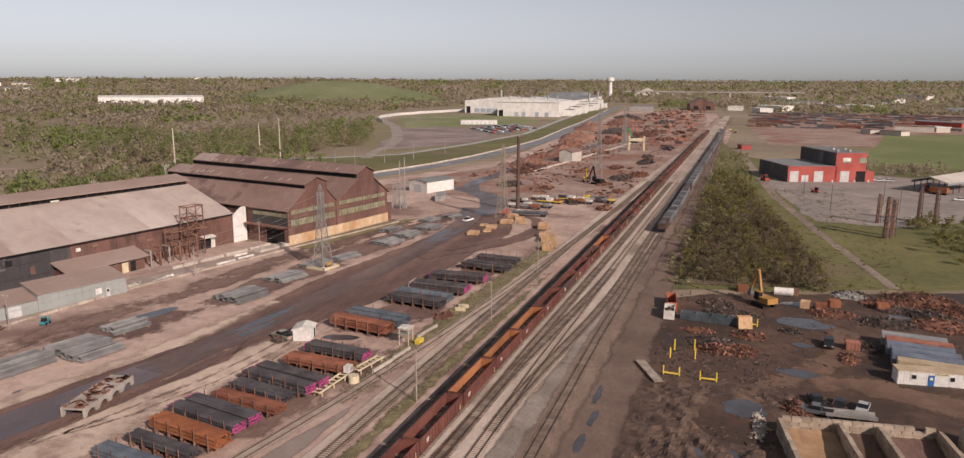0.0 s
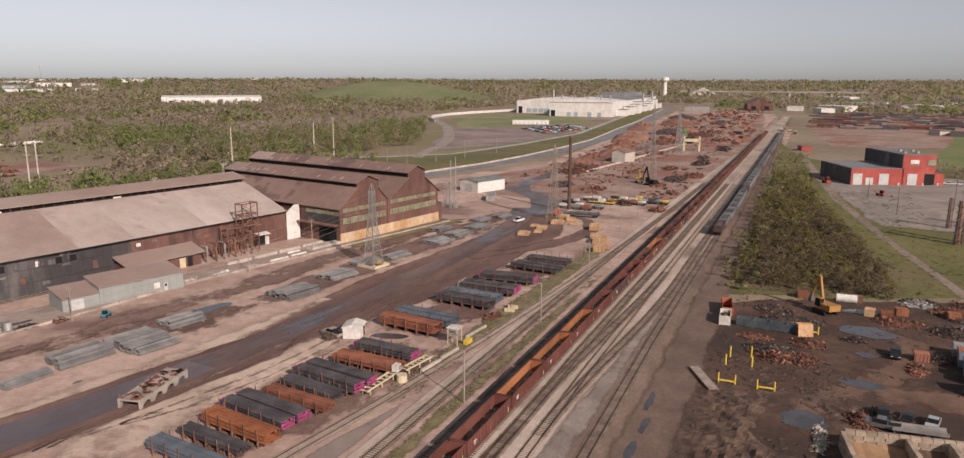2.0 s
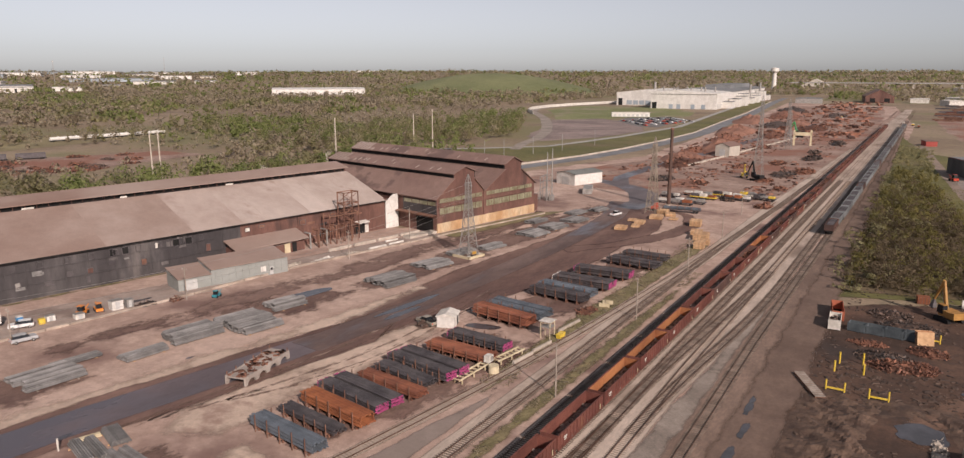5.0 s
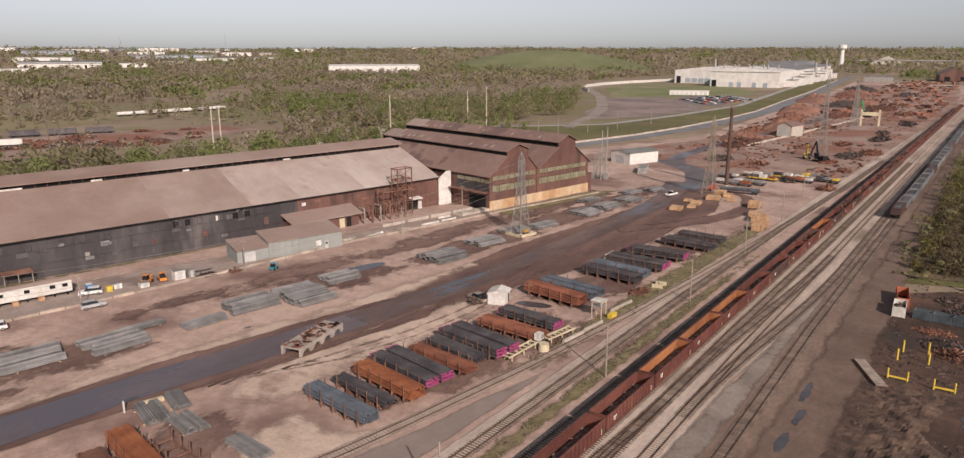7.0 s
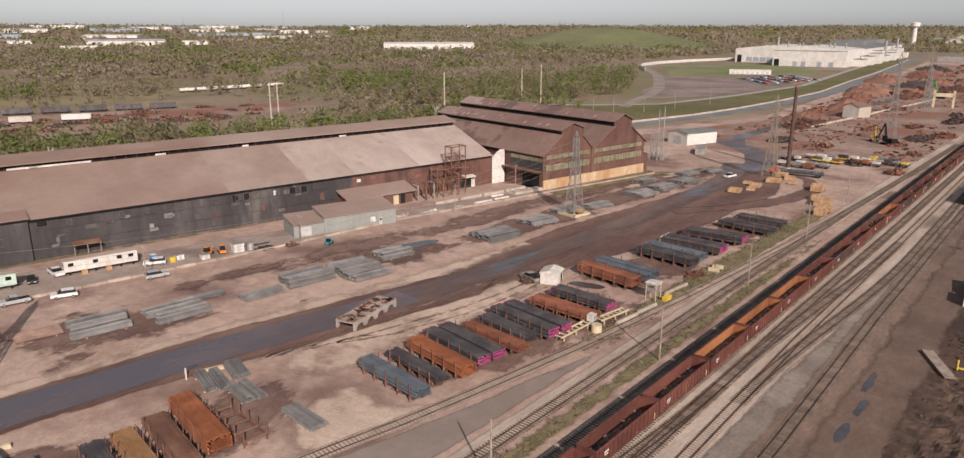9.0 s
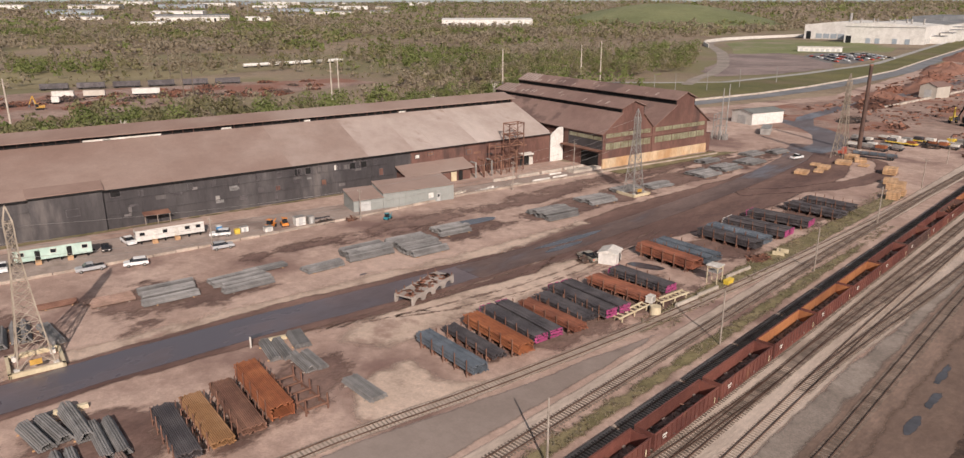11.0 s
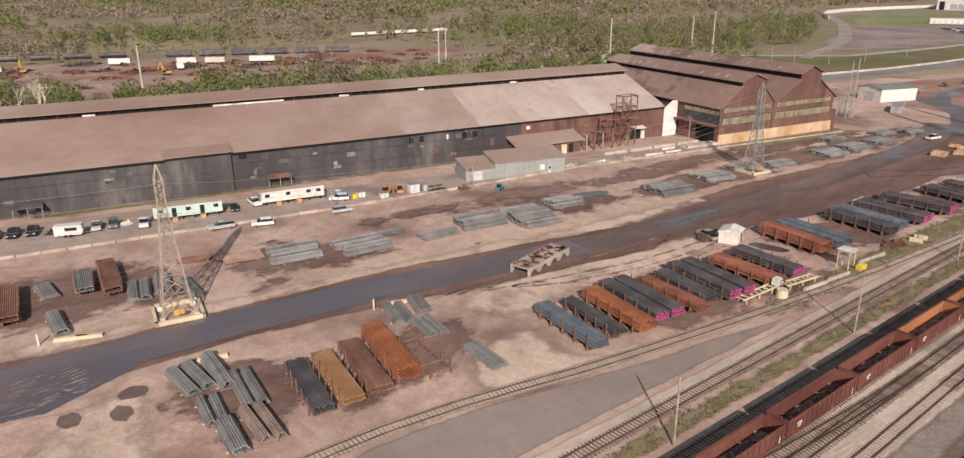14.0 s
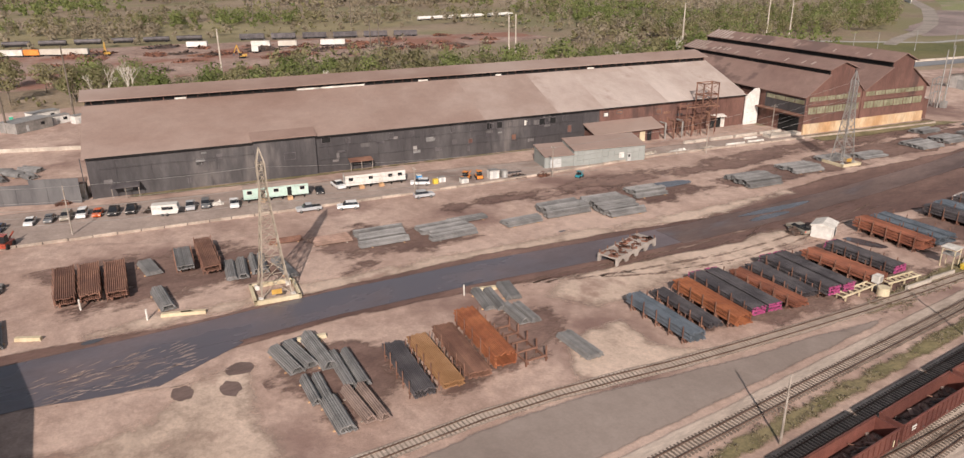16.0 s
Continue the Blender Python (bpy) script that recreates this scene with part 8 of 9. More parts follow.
def flat_wagon(x, y, rz, L, m, label, n=3):
    t = thing("work_wagon", x, y, 0.06, rz, label, "work wagon", "work wagons")
    part("frame", Geo().box(0, 0, 1.0, 2.6, L, 0.4), m, t)
    for i in range(n):
        part("load", Geo().box(0, -L / 2 + (i + 0.5) * L / n, 1.7, 2.2, L / n * 0.7, R.uniform(0.6, 1.6)), R.choice((M_OFFWHITE, M_YELLOW, M_RUST, M_STEELD, M_GALV)), t)
    for i in range(4):
        part("wheel", Geo().tube((-1.2, -L / 2 + 1 + i * (L - 2) / 3, 0.45), (1.2, -L / 2 + 1 + i * (L - 2) / 3, 0.45), 0.42, n=10), M_TYRE, t)
    return t


for x, y, rz, L, m in ((-88, 331, 80, 14, M_RUSTB), (-76, 335, 80, 14, M_YELLOW), (-66, 340, 80, 12, M_OFFWHITE), (-60, 335, 80, 10, M_STEELD), (-84, 325, 82, 12, M_YELLOW), (-70, 329, 82, 12, M_STEELD), (-91, 306, 85, 16, M_STEELD), (-86, 311, 85, 14, M_STEELD), (-98, 322, 80, 9, M_STEELD)):
    flat_wagon(x, y, rz, L, m, "yard work wagon loaded with mixed gear")
def pipe_truck(x, y, rz):
    t = thing("articulated_truck", x, y, 0.06, rz, "red truck with a long trailer of dark steel pipes", "truck")
    part("trailer_bed", Geo().box(0, -3.5, 1.25, 2.6, 15.5, 0.35), M_STEELD, t)
    part("cab", Geo().ext([(-1.2, 5.6, 0.7), (-1.2, 8.4, 0.7), (-1.2, 8.6, 1.7), (-1.2, 7.6, 1.9), (-1.2, 7.3, 3.2), (-1.2, 5.6, 3.3)], (2.4, 0, 0)), paint("truck_red", (0.45, 0.07, 0.04)), t)
    part("windscreen", Geo().ext([(-1.05, 7.66, 2.0), (-1.05, 7.38, 3.0), (-1.05, 7.3, 3.0), (-1.05, 7.5, 2.0)], (2.1, 0, 0)), M_AUTOGLASS, t)
    part("chassis", Geo().box(0, 5.6, 0.8, 1.0, 5.5, 0.3), M_DARK, t)
    for k in range(6):
        part("stake", Geo().box(1.3, -10.5 + k * 2.8, 2.2, 0.12, 0.12, 1.8), M_RUSTB, t)
        part("stake", Geo().box(-1.3, -10.5 + k * 2.8, 2.2, 0.12, 0.12, 1.8), M_RUSTB, t)
    for k in range(9):
        part("pipe", Geo().tube((-0.9 + (k % 5) * 0.45 + (0.22 if k > 4 else 0), -11, 1.65 + (0.4 if k > 4 else 0)), (-0.9 + (k % 5) * 0.45 + (0.22 if k > 4 else 0), 3.6, 1.65 + (0.4 if k > 4 else 0)), 0.22, n=8), M_STEELB, t)
    for yy in (-9.8, -8.5, 4.2, 5.4, 7.6):
        for q in (-1, 1):
            part("wheel", Geo().tube((q * 0.8, yy, 0.52), (q * 1.25, yy, 0.52), 0.52, n=12), M_TYRE, t)
    return t


pipe_truck(-86.5, 288, 98)



def excavator(x, y, rz, m, label, s=1.0, boom=True):
    t = thing("excavator", x, y, 0.06, rz, label, "excavator", "excavators")
    for q in (-1, 1):
        part("track", Geo().ext([(q * 1.5 * s - 0.35 * s, -2.0 * s, 0.25 * s), (q * 1.5 * s - 0.35 * s, -1.6 * s, 0), (q * 1.5 * s - 0.35 * s, 1.6 * s, 0), (q * 1.5 * s - 0.35 * s, 2.0 * s, 0.25 * s), (q * 1.5 * s - 0.35 * s, 1.8 * s, 0.9 * s), (q * 1.5 * s - 0.35 * s, -1.8 * s, 0.9 * s)], (0.7 * s, 0, 0)), M_DARK, t)
    part("turret", Geo().box(0, -0.4 * s, 1.7 * s, 2.8 * s, 3.4 * s, 1.2 * s), m, t)
    part("counterweight", Geo().box(0, -2.3 * s, 1.8 * s, 2.8 * s, 0.9 * s, 1.3 * s), m, t)
    c = part("cab", Geo().box(-0.9 * s, 0.9 * s, 2.4 * s, 1.1 * s, 1.6 * s, 1.7 * s, taper=0.9), M_AUTOGLASS, t)
    part("cab_roof", Geo().box(-0.9 * s, 0.9 * s, 3.3 * s, 1.1 * s, 1.6 * s, 0.12), m, c)
    part("boom", Geo().tube((0.3 * s, 1.2 * s, 2.0 * s), (0.3 * s, 2.6 * s, 7.6 * s), 0.42 * s, 0.34 * s, n=6), m, t)
    part("stick", Geo().tube((0.3 * s, 2.6 * s, 7.6 * s), (0.3 * s, 4.6 * s, 3.2 * s), 0.32 * s, 0.24 * s, n=6), m, t)
    part("grapple", Geo().tube((0.3 * s, 4.6 * s, 3.2 * s), (0.3 * s, 4.8 * s, 1.6 * s), 0.3 * s, 0.8 * s, n=6), M_STEELD, t)
    part("ram", Geo().tube((0.3 * s, 1.8 * s, 2.0 * s), (0.3 * s, 2.6 * s, 5.2 * s), 0.13 * s, n=6), M_GALV, t)
    return t


excavator(-76, 397, 60, M_DARK, "black excavator in the scrap yard", 1.3)
excavator(-84, 405, 200, M_YELLOW, "yellow excavator in the scrap yard", 1.0)
excavator(-100, 690, 100, paint("green_machine", (0.05, 0.25, 0.08)), "green material handler in the far yard", 1.8)
excavator(-450, 114, 160, M_AMBER, "yellow excavator in the scrap field", 1.0)
excavator(-512, 50, 100, M_AMBER, "yellow excavator beside rail wagons", 1.0)
excavator(-322, 18, 90, M_AMBER, "yellow excavator behind the mill", 1.1)
for x, y, rz in ((-100, 1010, 5), (-96, 985, 8), (-20, 905, 0), (-14, 880, 0), (-30, 930, 3)):
    flat_wagon(x, y, rz, 14, M_RUSTB, "distant work wagon beside the tracks")


# ---- wagons and scrap in the west field ----
def box_wagon(x, y, rz, L, m, label, tank=False, h=3.2, ribs=9):
    t = thing("tank_wagon" if tank else "box_wagon", x, y, 0.05, rz, label, "freight wagon", "west field wagons")
    if tank:
        part("tank", Geo().tube((0, -L / 2, 2.3), (0, L / 2, 2.3), 1.5, n=12), m, t)
        part("dome", Geo().tube((0, 0, 3.6), (0, 0, 4.2), 0.6, n=8), m, t)
    else:
        part("body", Geo().box(0, 0, 1.1 + h / 2, 3.0, L, h), m, t)
        for i in range(ribs):
            part("rib", Geo().box(1.54, -L / 2 + (i + 0.5) * L / ribs, 1.1 + h / 2, 0.1, 0.15, h), m, t)
    part("frame", Geo().box(0, 0, 0.95, 2.4, L + 0.8, 0.3), M_DARK, t)
    for s in (-1, 1):
        part("bogie", Geo().box(0, s * (L / 2 - 2), 0.45, 2.2, 2.6, 0.8), M_DARK, t)
    return t


for i in range(7):
    box_wagon(-618 + i * 1.1, 331 + 14.6 * i, -4, 13.4, M_WHITE, "white tank wagon on a far track", True)
for x, y, L, m, label in ((-519, 105, 13, M_WHITE, "white box wagon in the scrap field"), (-497, 140, 12, M_OFFWHITE, "pale box wagon in the scrap field"), (-488, 155, 12, M_TANCLAD, "tan box wagon in the scrap field"), (-477, 182, 16, M_WHITE, "long white box wagon in the scrap field"), (-540, -2, 22, M_OFFWHITE, "pale box wagon in the scrap field"), (-527, 28, 30, M_TANCLAD, "long tan box wagon in the scrap field"), (-534, 12, 9, M_ORANGE, "orange box wagon in the scrap field"), (-470, 128, 4, M_WHITE, "white upright box in the scrap field")):
    box_wagon(x, y, -28, L, m, label)
for i in range(7):
    box_wagon(-606 + i * 6, -14 + i * 21, -20, 17, M_STEELD, "black tank wagon behind the scrap field", True)
for i in range(6):
    box_wagon(-548 + i * 9, 150 + i * 20, -24, 17, M_STEELD, "black hopper wagon behind the scrap field")
rw = random.Random(77)
for k in range(44):
    u = rw.random()
    x, y = -545 + u * 110 + rw.uniform(-30, 30), -30 + u * 300 + rw.uniform(-40, 40)
    scrap_heap("scrap_heap", x, y, rw.uniform(8, 22), rw.uniform(8, 26), rw.uniform(1, 3), 50, M_SCRAPR if k % 3 else M_SCRAP, "heap of rusty scrap in the west field", seed=200 + k, size=1.5)


# ---- red workshop and the east side ----
def red_workshop():
    t = thing("red_workshop", 24, 447, 0.05, 22, "red painted brick workshop with grey roller doors", "workshop")
    # x along the front, y to the back
    part("low_wall", Geo().box(14.2, 20, 4.5, 28.4, 40, 9), M_BRICK, t)
    part("high_wall", Geo().box(36.2, 22, 8.3, 17.6, 44, 16.6), M_BRICK, t)
    # near-black sheets over the brick stand in for shade on the west walls
    part("side_cladding", Geo().box(-0.12, 20, 4.6, 0.2, 39.8, 8.8), M_DARKWALL, t, "dark sheet that paints shade onto the west wall")
    part("side_cladding", Geo().box(27.28, 22, 12.9, 0.2, 43.8, 7.2), M_DARKWALL, t, "dark sheet that paints shade onto the west wall")
    part("side_wing", Geo().box(47.9, 6, 3.0, 6, 10, 6), M_BRICK, t)
    part("low_roof", Geo().box(14.2, 20, 9.1, 27.4, 39, 0.3), M_GREYROOF, t)
    part("high_roof", Geo().box(36.2, 22, 16.7, 16.8, 43, 0.3), M_GREYROOF, t)
    for k in range(4):
        part("roof_vent", Geo().box(32 + k * 3.5, 8 + (k % 2) * 12, 17.3, 1.4, 1.4, 1.1), M_GALV, t)
    for x0, w, h, m in ((3.6, 5.0, 6.2, M_GREYDOOR), (10.0, 4.0, 4.0, M_GREYDOOR), (17.8, 5.2, 6.2, M_GREYDOOR), (33, 5.2, 6.2, M_GREYDOOR), (42.4, 5.4, 6.2, M_DARK)):
        d = part("roller_door", Geo().box(x0, -0.08, h / 2, w, 0.18, h), m, t, "dark open bay" if m is M_DARK else "")
        for j in range(5):
            part("slat", Geo().box(x0, -0.2, (j + 0.5) * h / 5, w, 0.06, 0.08), M_GREYDOOR if m is not M_DARK else M_DARK, d)
    for x0 in (33.6, 42.8):
        w = part("window", Geo().box(x0, -0.08, 12.4, 4.6, 0.16, 3.0), M_OFFWHITE if x0 < 40 else M_GLASSOLD, t)
        part("lower_panes", Geo().box(x0, -0.18, 11.4, 4.4, 0.08, 0.9), M_GLASSOLD, w)
    for x0 in (25, 38, 46):
        part("bollard", Geo().tube((x0, -2, 0), (x0, -2, 1.4), 0.5, n=8), M_OFFWHITE, t)
    return t


red_workshop()
car(74, 470, 80, "white", "pickup", where="parked beside the red workshop")
car(79, 471, 80, "white", "suv", where="parked beside the red workshop")
car(100, 404, 85, "white", "pickup", where="parked before the open shed")
small_machine(12, 448, 30, paint("machine_red", (0.5, 0.06, 0.03)), "red loader beside the workshop", 1.6)
small_machine(36, 408, 60, paint("machine_red_dull", (0.45, 0.08, 0.05)), "red compact loader in the yard", 1.3)
small_machine(92, 436, 10, paint("machine_red_dark", (0.4, 0.05, 0.03)), "red tractor in the yard", 1.8)


def open_shed():
    t = thing("open_shed", 104, 446, 0.05, -35, "long open-sided shed with a tan roof", "shed")
    for i in range(7):
        for s in (-1, 1):
            part("post", Geo().box(s * 8, -21 + i * 7, 3, 0.35, 0.35, 6), M_STEELD, t)
    for s in (-1, 1):
        part("roof", Geo().ext([(s * 9, -23, 6), (0, -23, 8.4), (0, -23, 8.7), (s * 9, -23, 6.3)], (0, 46, 0)), M_TANCLAD, t)
        part("fascia", Geo().box(s * 8.8, 0, 5.6, 0.2, 46, 1.6), M_GREYROOF, t)
    return t


open_shed()
box_wagon(95, 424, 60, 8, M_RUST, "rust-red shipping container beside the open shed", h=2.6)
for x, y, h, r0 in ((51.5, 293.2, 15.4, 1.1), (54.2, 297.7, 14, 0.9), (53.4, 325.8, 12, 0.8), (69.3, 333.4, 14.5, 0.8), (74.8, 331.4, 14, 0.8)):
    t = thing("rusty_tower", x, y, 0.05, 0, "slender dark rusted steel tower with rungs", "tower", "rusty towers")
    part("core", Geo().tube((0, 0, 0), (0, 0, h), r0 * 0.75, r0 * 0.5, n=6), M_RUSTB, t)
    for i in range(3):
        a = 2 * math.pi * i / 3
        part("leg", Geo().tube((r0 * 1.3 * math.cos(a), r0 * 1.3 * math.sin(a), 0), (r0 * 0.9 * math.cos(a), r0 * 0.9 * math.sin(a), h), 0.16, n=5), M_STEELD, t)
    for i in range(6):
        part("ring", Geo().box(0, 0, (i + 0.7) * h / 6.4, r0 * 2.2, r0 * 2.2, 0.25), M_RUSTB, t)
for x, y, h in ((38, 350, 12), (62, 372, 14), (66, 355, 11), (30, 400, 11)):
    utility_pole(x, y, h, "dark slim pole in the rough field", arm=False, material=M_TRUNK)
for k, (x, y, w, l_, h, m, rm) in enumerate(((131, 925, 16, 22, 5, M_TANCLAD, M_ROOFR), (150, 905, 16, 24, 5, M_TANCLAD, M_ROOFR), (182, 980, 20, 40, 7, M_TANCLAD, M_ROOFR), (206, 990, 16, 30, 6, M_TANCLAD, M_WHITE), (45, 1611, 40, 60, 10, M_WHITE, M_OFFWHITE), (110, 1900, 40, 90, 11, M_TANCLAD, M_GREYROOF), (160, 1700, 30, 70, 11, M_GALV, M_GREYROOF), (222, 1774, 30, 60, 9, M_WHITE, M_WHITE), (290, 1950, 24, 40, 10, M_WHITE, M_GREYROOF), (340, 2150, 30, 60, 10, M_WHITE, M_GREYROOF), (421, 2350, 40, 90, 10, M_OFFWHITE, M_GREYROOF), (368, 1660, 24, 40, 8, M_BLUEGREY, M_BLUEGREY), (480, 1900, 30, 60, 9, M_OFFWHITE, M_WHITE), (70, 2200, 40, 80, 10, M_OFFWHITE, M_WHITE), (560, 2100, 40, 80, 9, M_TANCLAD, M_GREYROOF), (20, 1480, 24, 40, 9, M_OFFWHITE, M_OFFWHITE), (240, 1120, 24, 60, 6, M_BRICK, M_GREYROOF), (330, 1180, 24, 60, 6, M_TANCLAD, M_WHITE), (-2, 660, 8, 10, 4, M_BRICK, M_ROOFR))):
    warehouse(x, y, 20 + 30 * (k % 3), w, l_, h, m, rm, "tan house with a brown roof beyond the meadow" if m is M_TANCLAD else "low building in the town east of the tracks", "house" if m is M_TANCLAD else "town_building", "building", 3, "east town buildings")
for k in range(60):
    x, y = 10 + R.random() * 320, 1000 + R.random() * 460
    box_wagon(x, y, 80 + R.uniform(-6, 6), R.uniform(14, 30), R.choice((M_STEELD, M_RUSTB, M_GONDOLA, M_STEELD, M_GALV)), "row of dark stock steel in the far east yard", h=R.uniform(1.0, 3.0), ribs=0)


rs = random.Random(41)
g, g2 = Geo(), Geo()
for k in range(300):
    x, y = rs.uniform(8, 330), rs.uniform(985, 1480)
    if x > 60 + (y - 960) * 0.75:
        continue
    (g if k % 3 else g2).box(x, y, rs.uniform(0.5, 1.2), rs.uniform(8, 26), rs.uniform(1.5, 4), rs.uniform(1.0, 2.4), rs.uniform(-12, 4))
solid("stock_rows", g, M_STEELD, "long low rows of dark stock steel in the far yard", "steel stock", kind="stuff", z=0.1)
solid("stock_rows", g2, M_RUSTB, "low rows of rusty stock steel in the far yard", "steel stock", kind="stuff", z=0.1)
g = Geo()
for k in range(260):
    y = rs.uniform(700, 1560)
    x = rs.uniform(-150, -55) - (y - 700) * 0.03
    g.box(x, y, rs.uniform(0.4, 1.2), rs.uniform(2, 12), rs.uniform(2, 7), rs.uniform(0.8, 3.0), rs.uniform(0, 180), taper=0.8)
solid("scrap_litter", g, M_SCRAPR, "rusty stock and scrap far up the yard", "litter", kind="stuff")


# ---- junkyard ----
def container(x, y, rz, L, m, label, h=2.6, open_top=False, w=2.44):
    t = thing("shipping_container", x, y, 0.06, rz, label, "container", "containers")
    for s in (-1, 1):
        part("side", Geo().box(s * (w / 2 - 0.04), 0, h / 2 + 0.1, 0.08, L, h - 0.1), m, t)
        part("end", Geo().box(0, s * (L / 2 - 0.04), h / 2 + 0.1, w - 0.16, 0.08, h - 0.1), m, t)
        n = int(L / 0.55)
        g = Geo()
        for i in range(n):
            g.box(s * (w / 2 + 0.02), -L / 2 + (i + 0.5) * L / n, h / 2 + 0.1, 0.06, L / n * 0.45, h - 0.3)
        part("corrugation", g, m, t)
        for q in (-1, 1):
            part("corner_post", Geo().box(s * (w / 2 - 0.06), q * (L / 2 - 0.06), h / 2 + 0.05, 0.16, 0.16, h + 0.1), m, t)
    part("floor", Geo().box(0, 0, 0.12, w - 0.1, L - 0.1, 0.15), M_DARK, t)
    if not open_top:
        part("roof", Geo().box(0, 0, h + 0.06, w, L, 0.07), m, t)
        g = Geo()
        for i in range(int(L / 0.6)):
            g.box(0, -L / 2 + 0.3 + i * 0.6, h + 0.11, w - 0.2, 0.2, 0.04)
        part("roof_ribs", g, m, t)
    return t


CB = mat("blue_container_paint", (0.13, 0.16, 0.21), (0.2, 0.235, 0.29), 0.3, 1.5, third=(0.25, 0.17, 0.12), third_scale=0.4, third_at=(0.6, 0.7))
CG = mat("grey_container_paint", (0.24, 0.245, 0.25), (0.34, 0.34, 0.34), 0.3, 1.5, third=(0.25, 0.15, 0.1), third_scale=0.4, third_at=(0.6, 0.7))
CR = mat("red_container_paint", (0.3, 0.11, 0.07), (0.4, 0.17, 0.11), 0.3, 1.5)
CT = mat("tan_container_roof", (0.4, 0.3, 0.19), (0.5, 0.4, 0.27), 0.3, 1.5)
for k, (m, label) in enumerate(((CG, "grey shipping container with a rusty roof"), (CR, "faded red corrugated shipping container"), (CB, "blue-grey corrugated shipping container"), (CB, "blue-grey corrugated shipping container"), (CB, "blue-grey shipping container with rust"), (CT, "tan corrugated shipping container"))):
    container(38.4 + (k % 2) * 0.4, 168.2 - k * 3.3, 84, 12.2, m, label)
t = thing("site_office", 37.6, 147.6, 0.06, 9, "white corrugated office cabin with a blue door", "site office", "site offices")
part("wall", Geo().box(0, 0, 1.35, 12.4, 3.0, 2.7), M_WHITE, t)
part("roof", Geo().box(0, 0, 2.76, 12.6, 3.2, 0.14), CT, t)
for i in range(26):
    part("rib", Geo().box(-6 + i * 0.48, -1.52, 1.35, 0.12, 0.06, 2.6), M_WHITE, t)
part("door", Geo().box(-0.4, -1.55, 1.1, 1.0, 0.1, 2.1), paint("blue_door_paint", (0.03, 0.13, 0.35)), t)
part("door_panel", Geo().box(-0.4, -1.62, 1.5, 0.5, 0.04, 0.5), M_OFFWHITE, t)
for x0 in (-3.4, 3.2):
    w = part("window_frame", Geo().box(x0, -1.55, 1.65, 1.0, 0.1, 1.0), M_OFFWHITE, t)
    part("pane", Geo().box(x0, -1.61, 1.65, 0.8, 0.04, 0.8), M_AUTOGLASS, w)
part("name_board", Geo().box(1.4, -1.58, 2.4, 2.4, 0.06, 0.5), M_CREAM, t, "tan name board with unreadable lines")
part("board_bar", Geo().box(1.4, -1.62, 2.46, 1.9, 0.02, 0.1), M_DARK, t)


M_BLOCK = mat("tan_concrete_block", (0.27, 0.21, 0.155), (0.4, 0.325, 0.25), 0.2, 1.2, bump=0.2, per_object=0.22)


def block_bunker():
    t = thing("block_bunker", 9.9, 116.0, 0.06, 9, "three-bay bunker of stacked pale concrete blocks", "bunker")
    r = random.Random(5)
    blocks = [Geo().box(0, 0, 0.375, 1.5, 0.75, 0.72, taper=0.93).mesh("block", M_BLOCK), Geo().box(0, 0, 0.375, 0.75, 1.5, 0.72, taper=0.93).mesh("block", M_BLOCK)]
    for j in range(4):
        for i in range(16):
            if j == 3 and r.random() < 0.12:
                continue
            ob = new("block", blocks[0]); ob.parent = t
            ob.location = (0.75 + i * 1.52 + (0.35 if j % 2 else 0), r.uniform(-0.05, 0.05), j * 0.75)
        for x0 in (0.0, 9.0, 14.8, 23.5):
            for i in range(13 if x0 < 1 else 10):
                ob = new("block", blocks[1]); ob.parent = t
                ob.location = (x0 + r.uniform(-0.05, 0.05), -1.2 - i * 1.52 - (0.3 if j % 2 else 0), j * 0.75)
    for k, (x0, w, m) in enumerate(((4.6, 7.8, M_WOOD), (12, 4.4, M_JUNKDIRT), (19.2, 7.4, M_MUD))):
        g = Geo()
        n = 8
        for j in range(n + 1):
            for i in range(n + 1):
                g.v.append((x0 - w / 2 + w * i / n, -0.5 - 14 * j / n, 0.15 + max(0, 1.1 * (1 - j / n * 1.5)) + 0.15 * noise.noise((i * 0.7, j * 0.7, k))))
        g.f += [(j * (n + 1) + i + 1, j * (n + 1) + i, (j + 1) * (n + 1) + i, (j + 1) * (n + 1) + i + 1)[::-1] for j in range(n) for i in range(n)]
        part("bulk_fill", g, mat("sand_fill", (0.3, 0.18, 0.1), (0.4, 0.26, 0.15), 0.2, 1.5) if k == 0 else m, t, "brown loose material in a bay")
    return t


block_bunker()
for x, y, h in ((-10.1, 143.7, 2.2), (-5.2, 144.5, 2.2), (-9.7, 148.4, 2.4), (-5.7, 149.9, 2.4)):
    solid("bollard", Geo().tube((0, 0, 0), (0, 0, h), 0.17, n=10), M_YELLOW, "tall yellow steel bollard on dirt", "bollard", "yellow bollards", x=x, y=y, z=0.05)
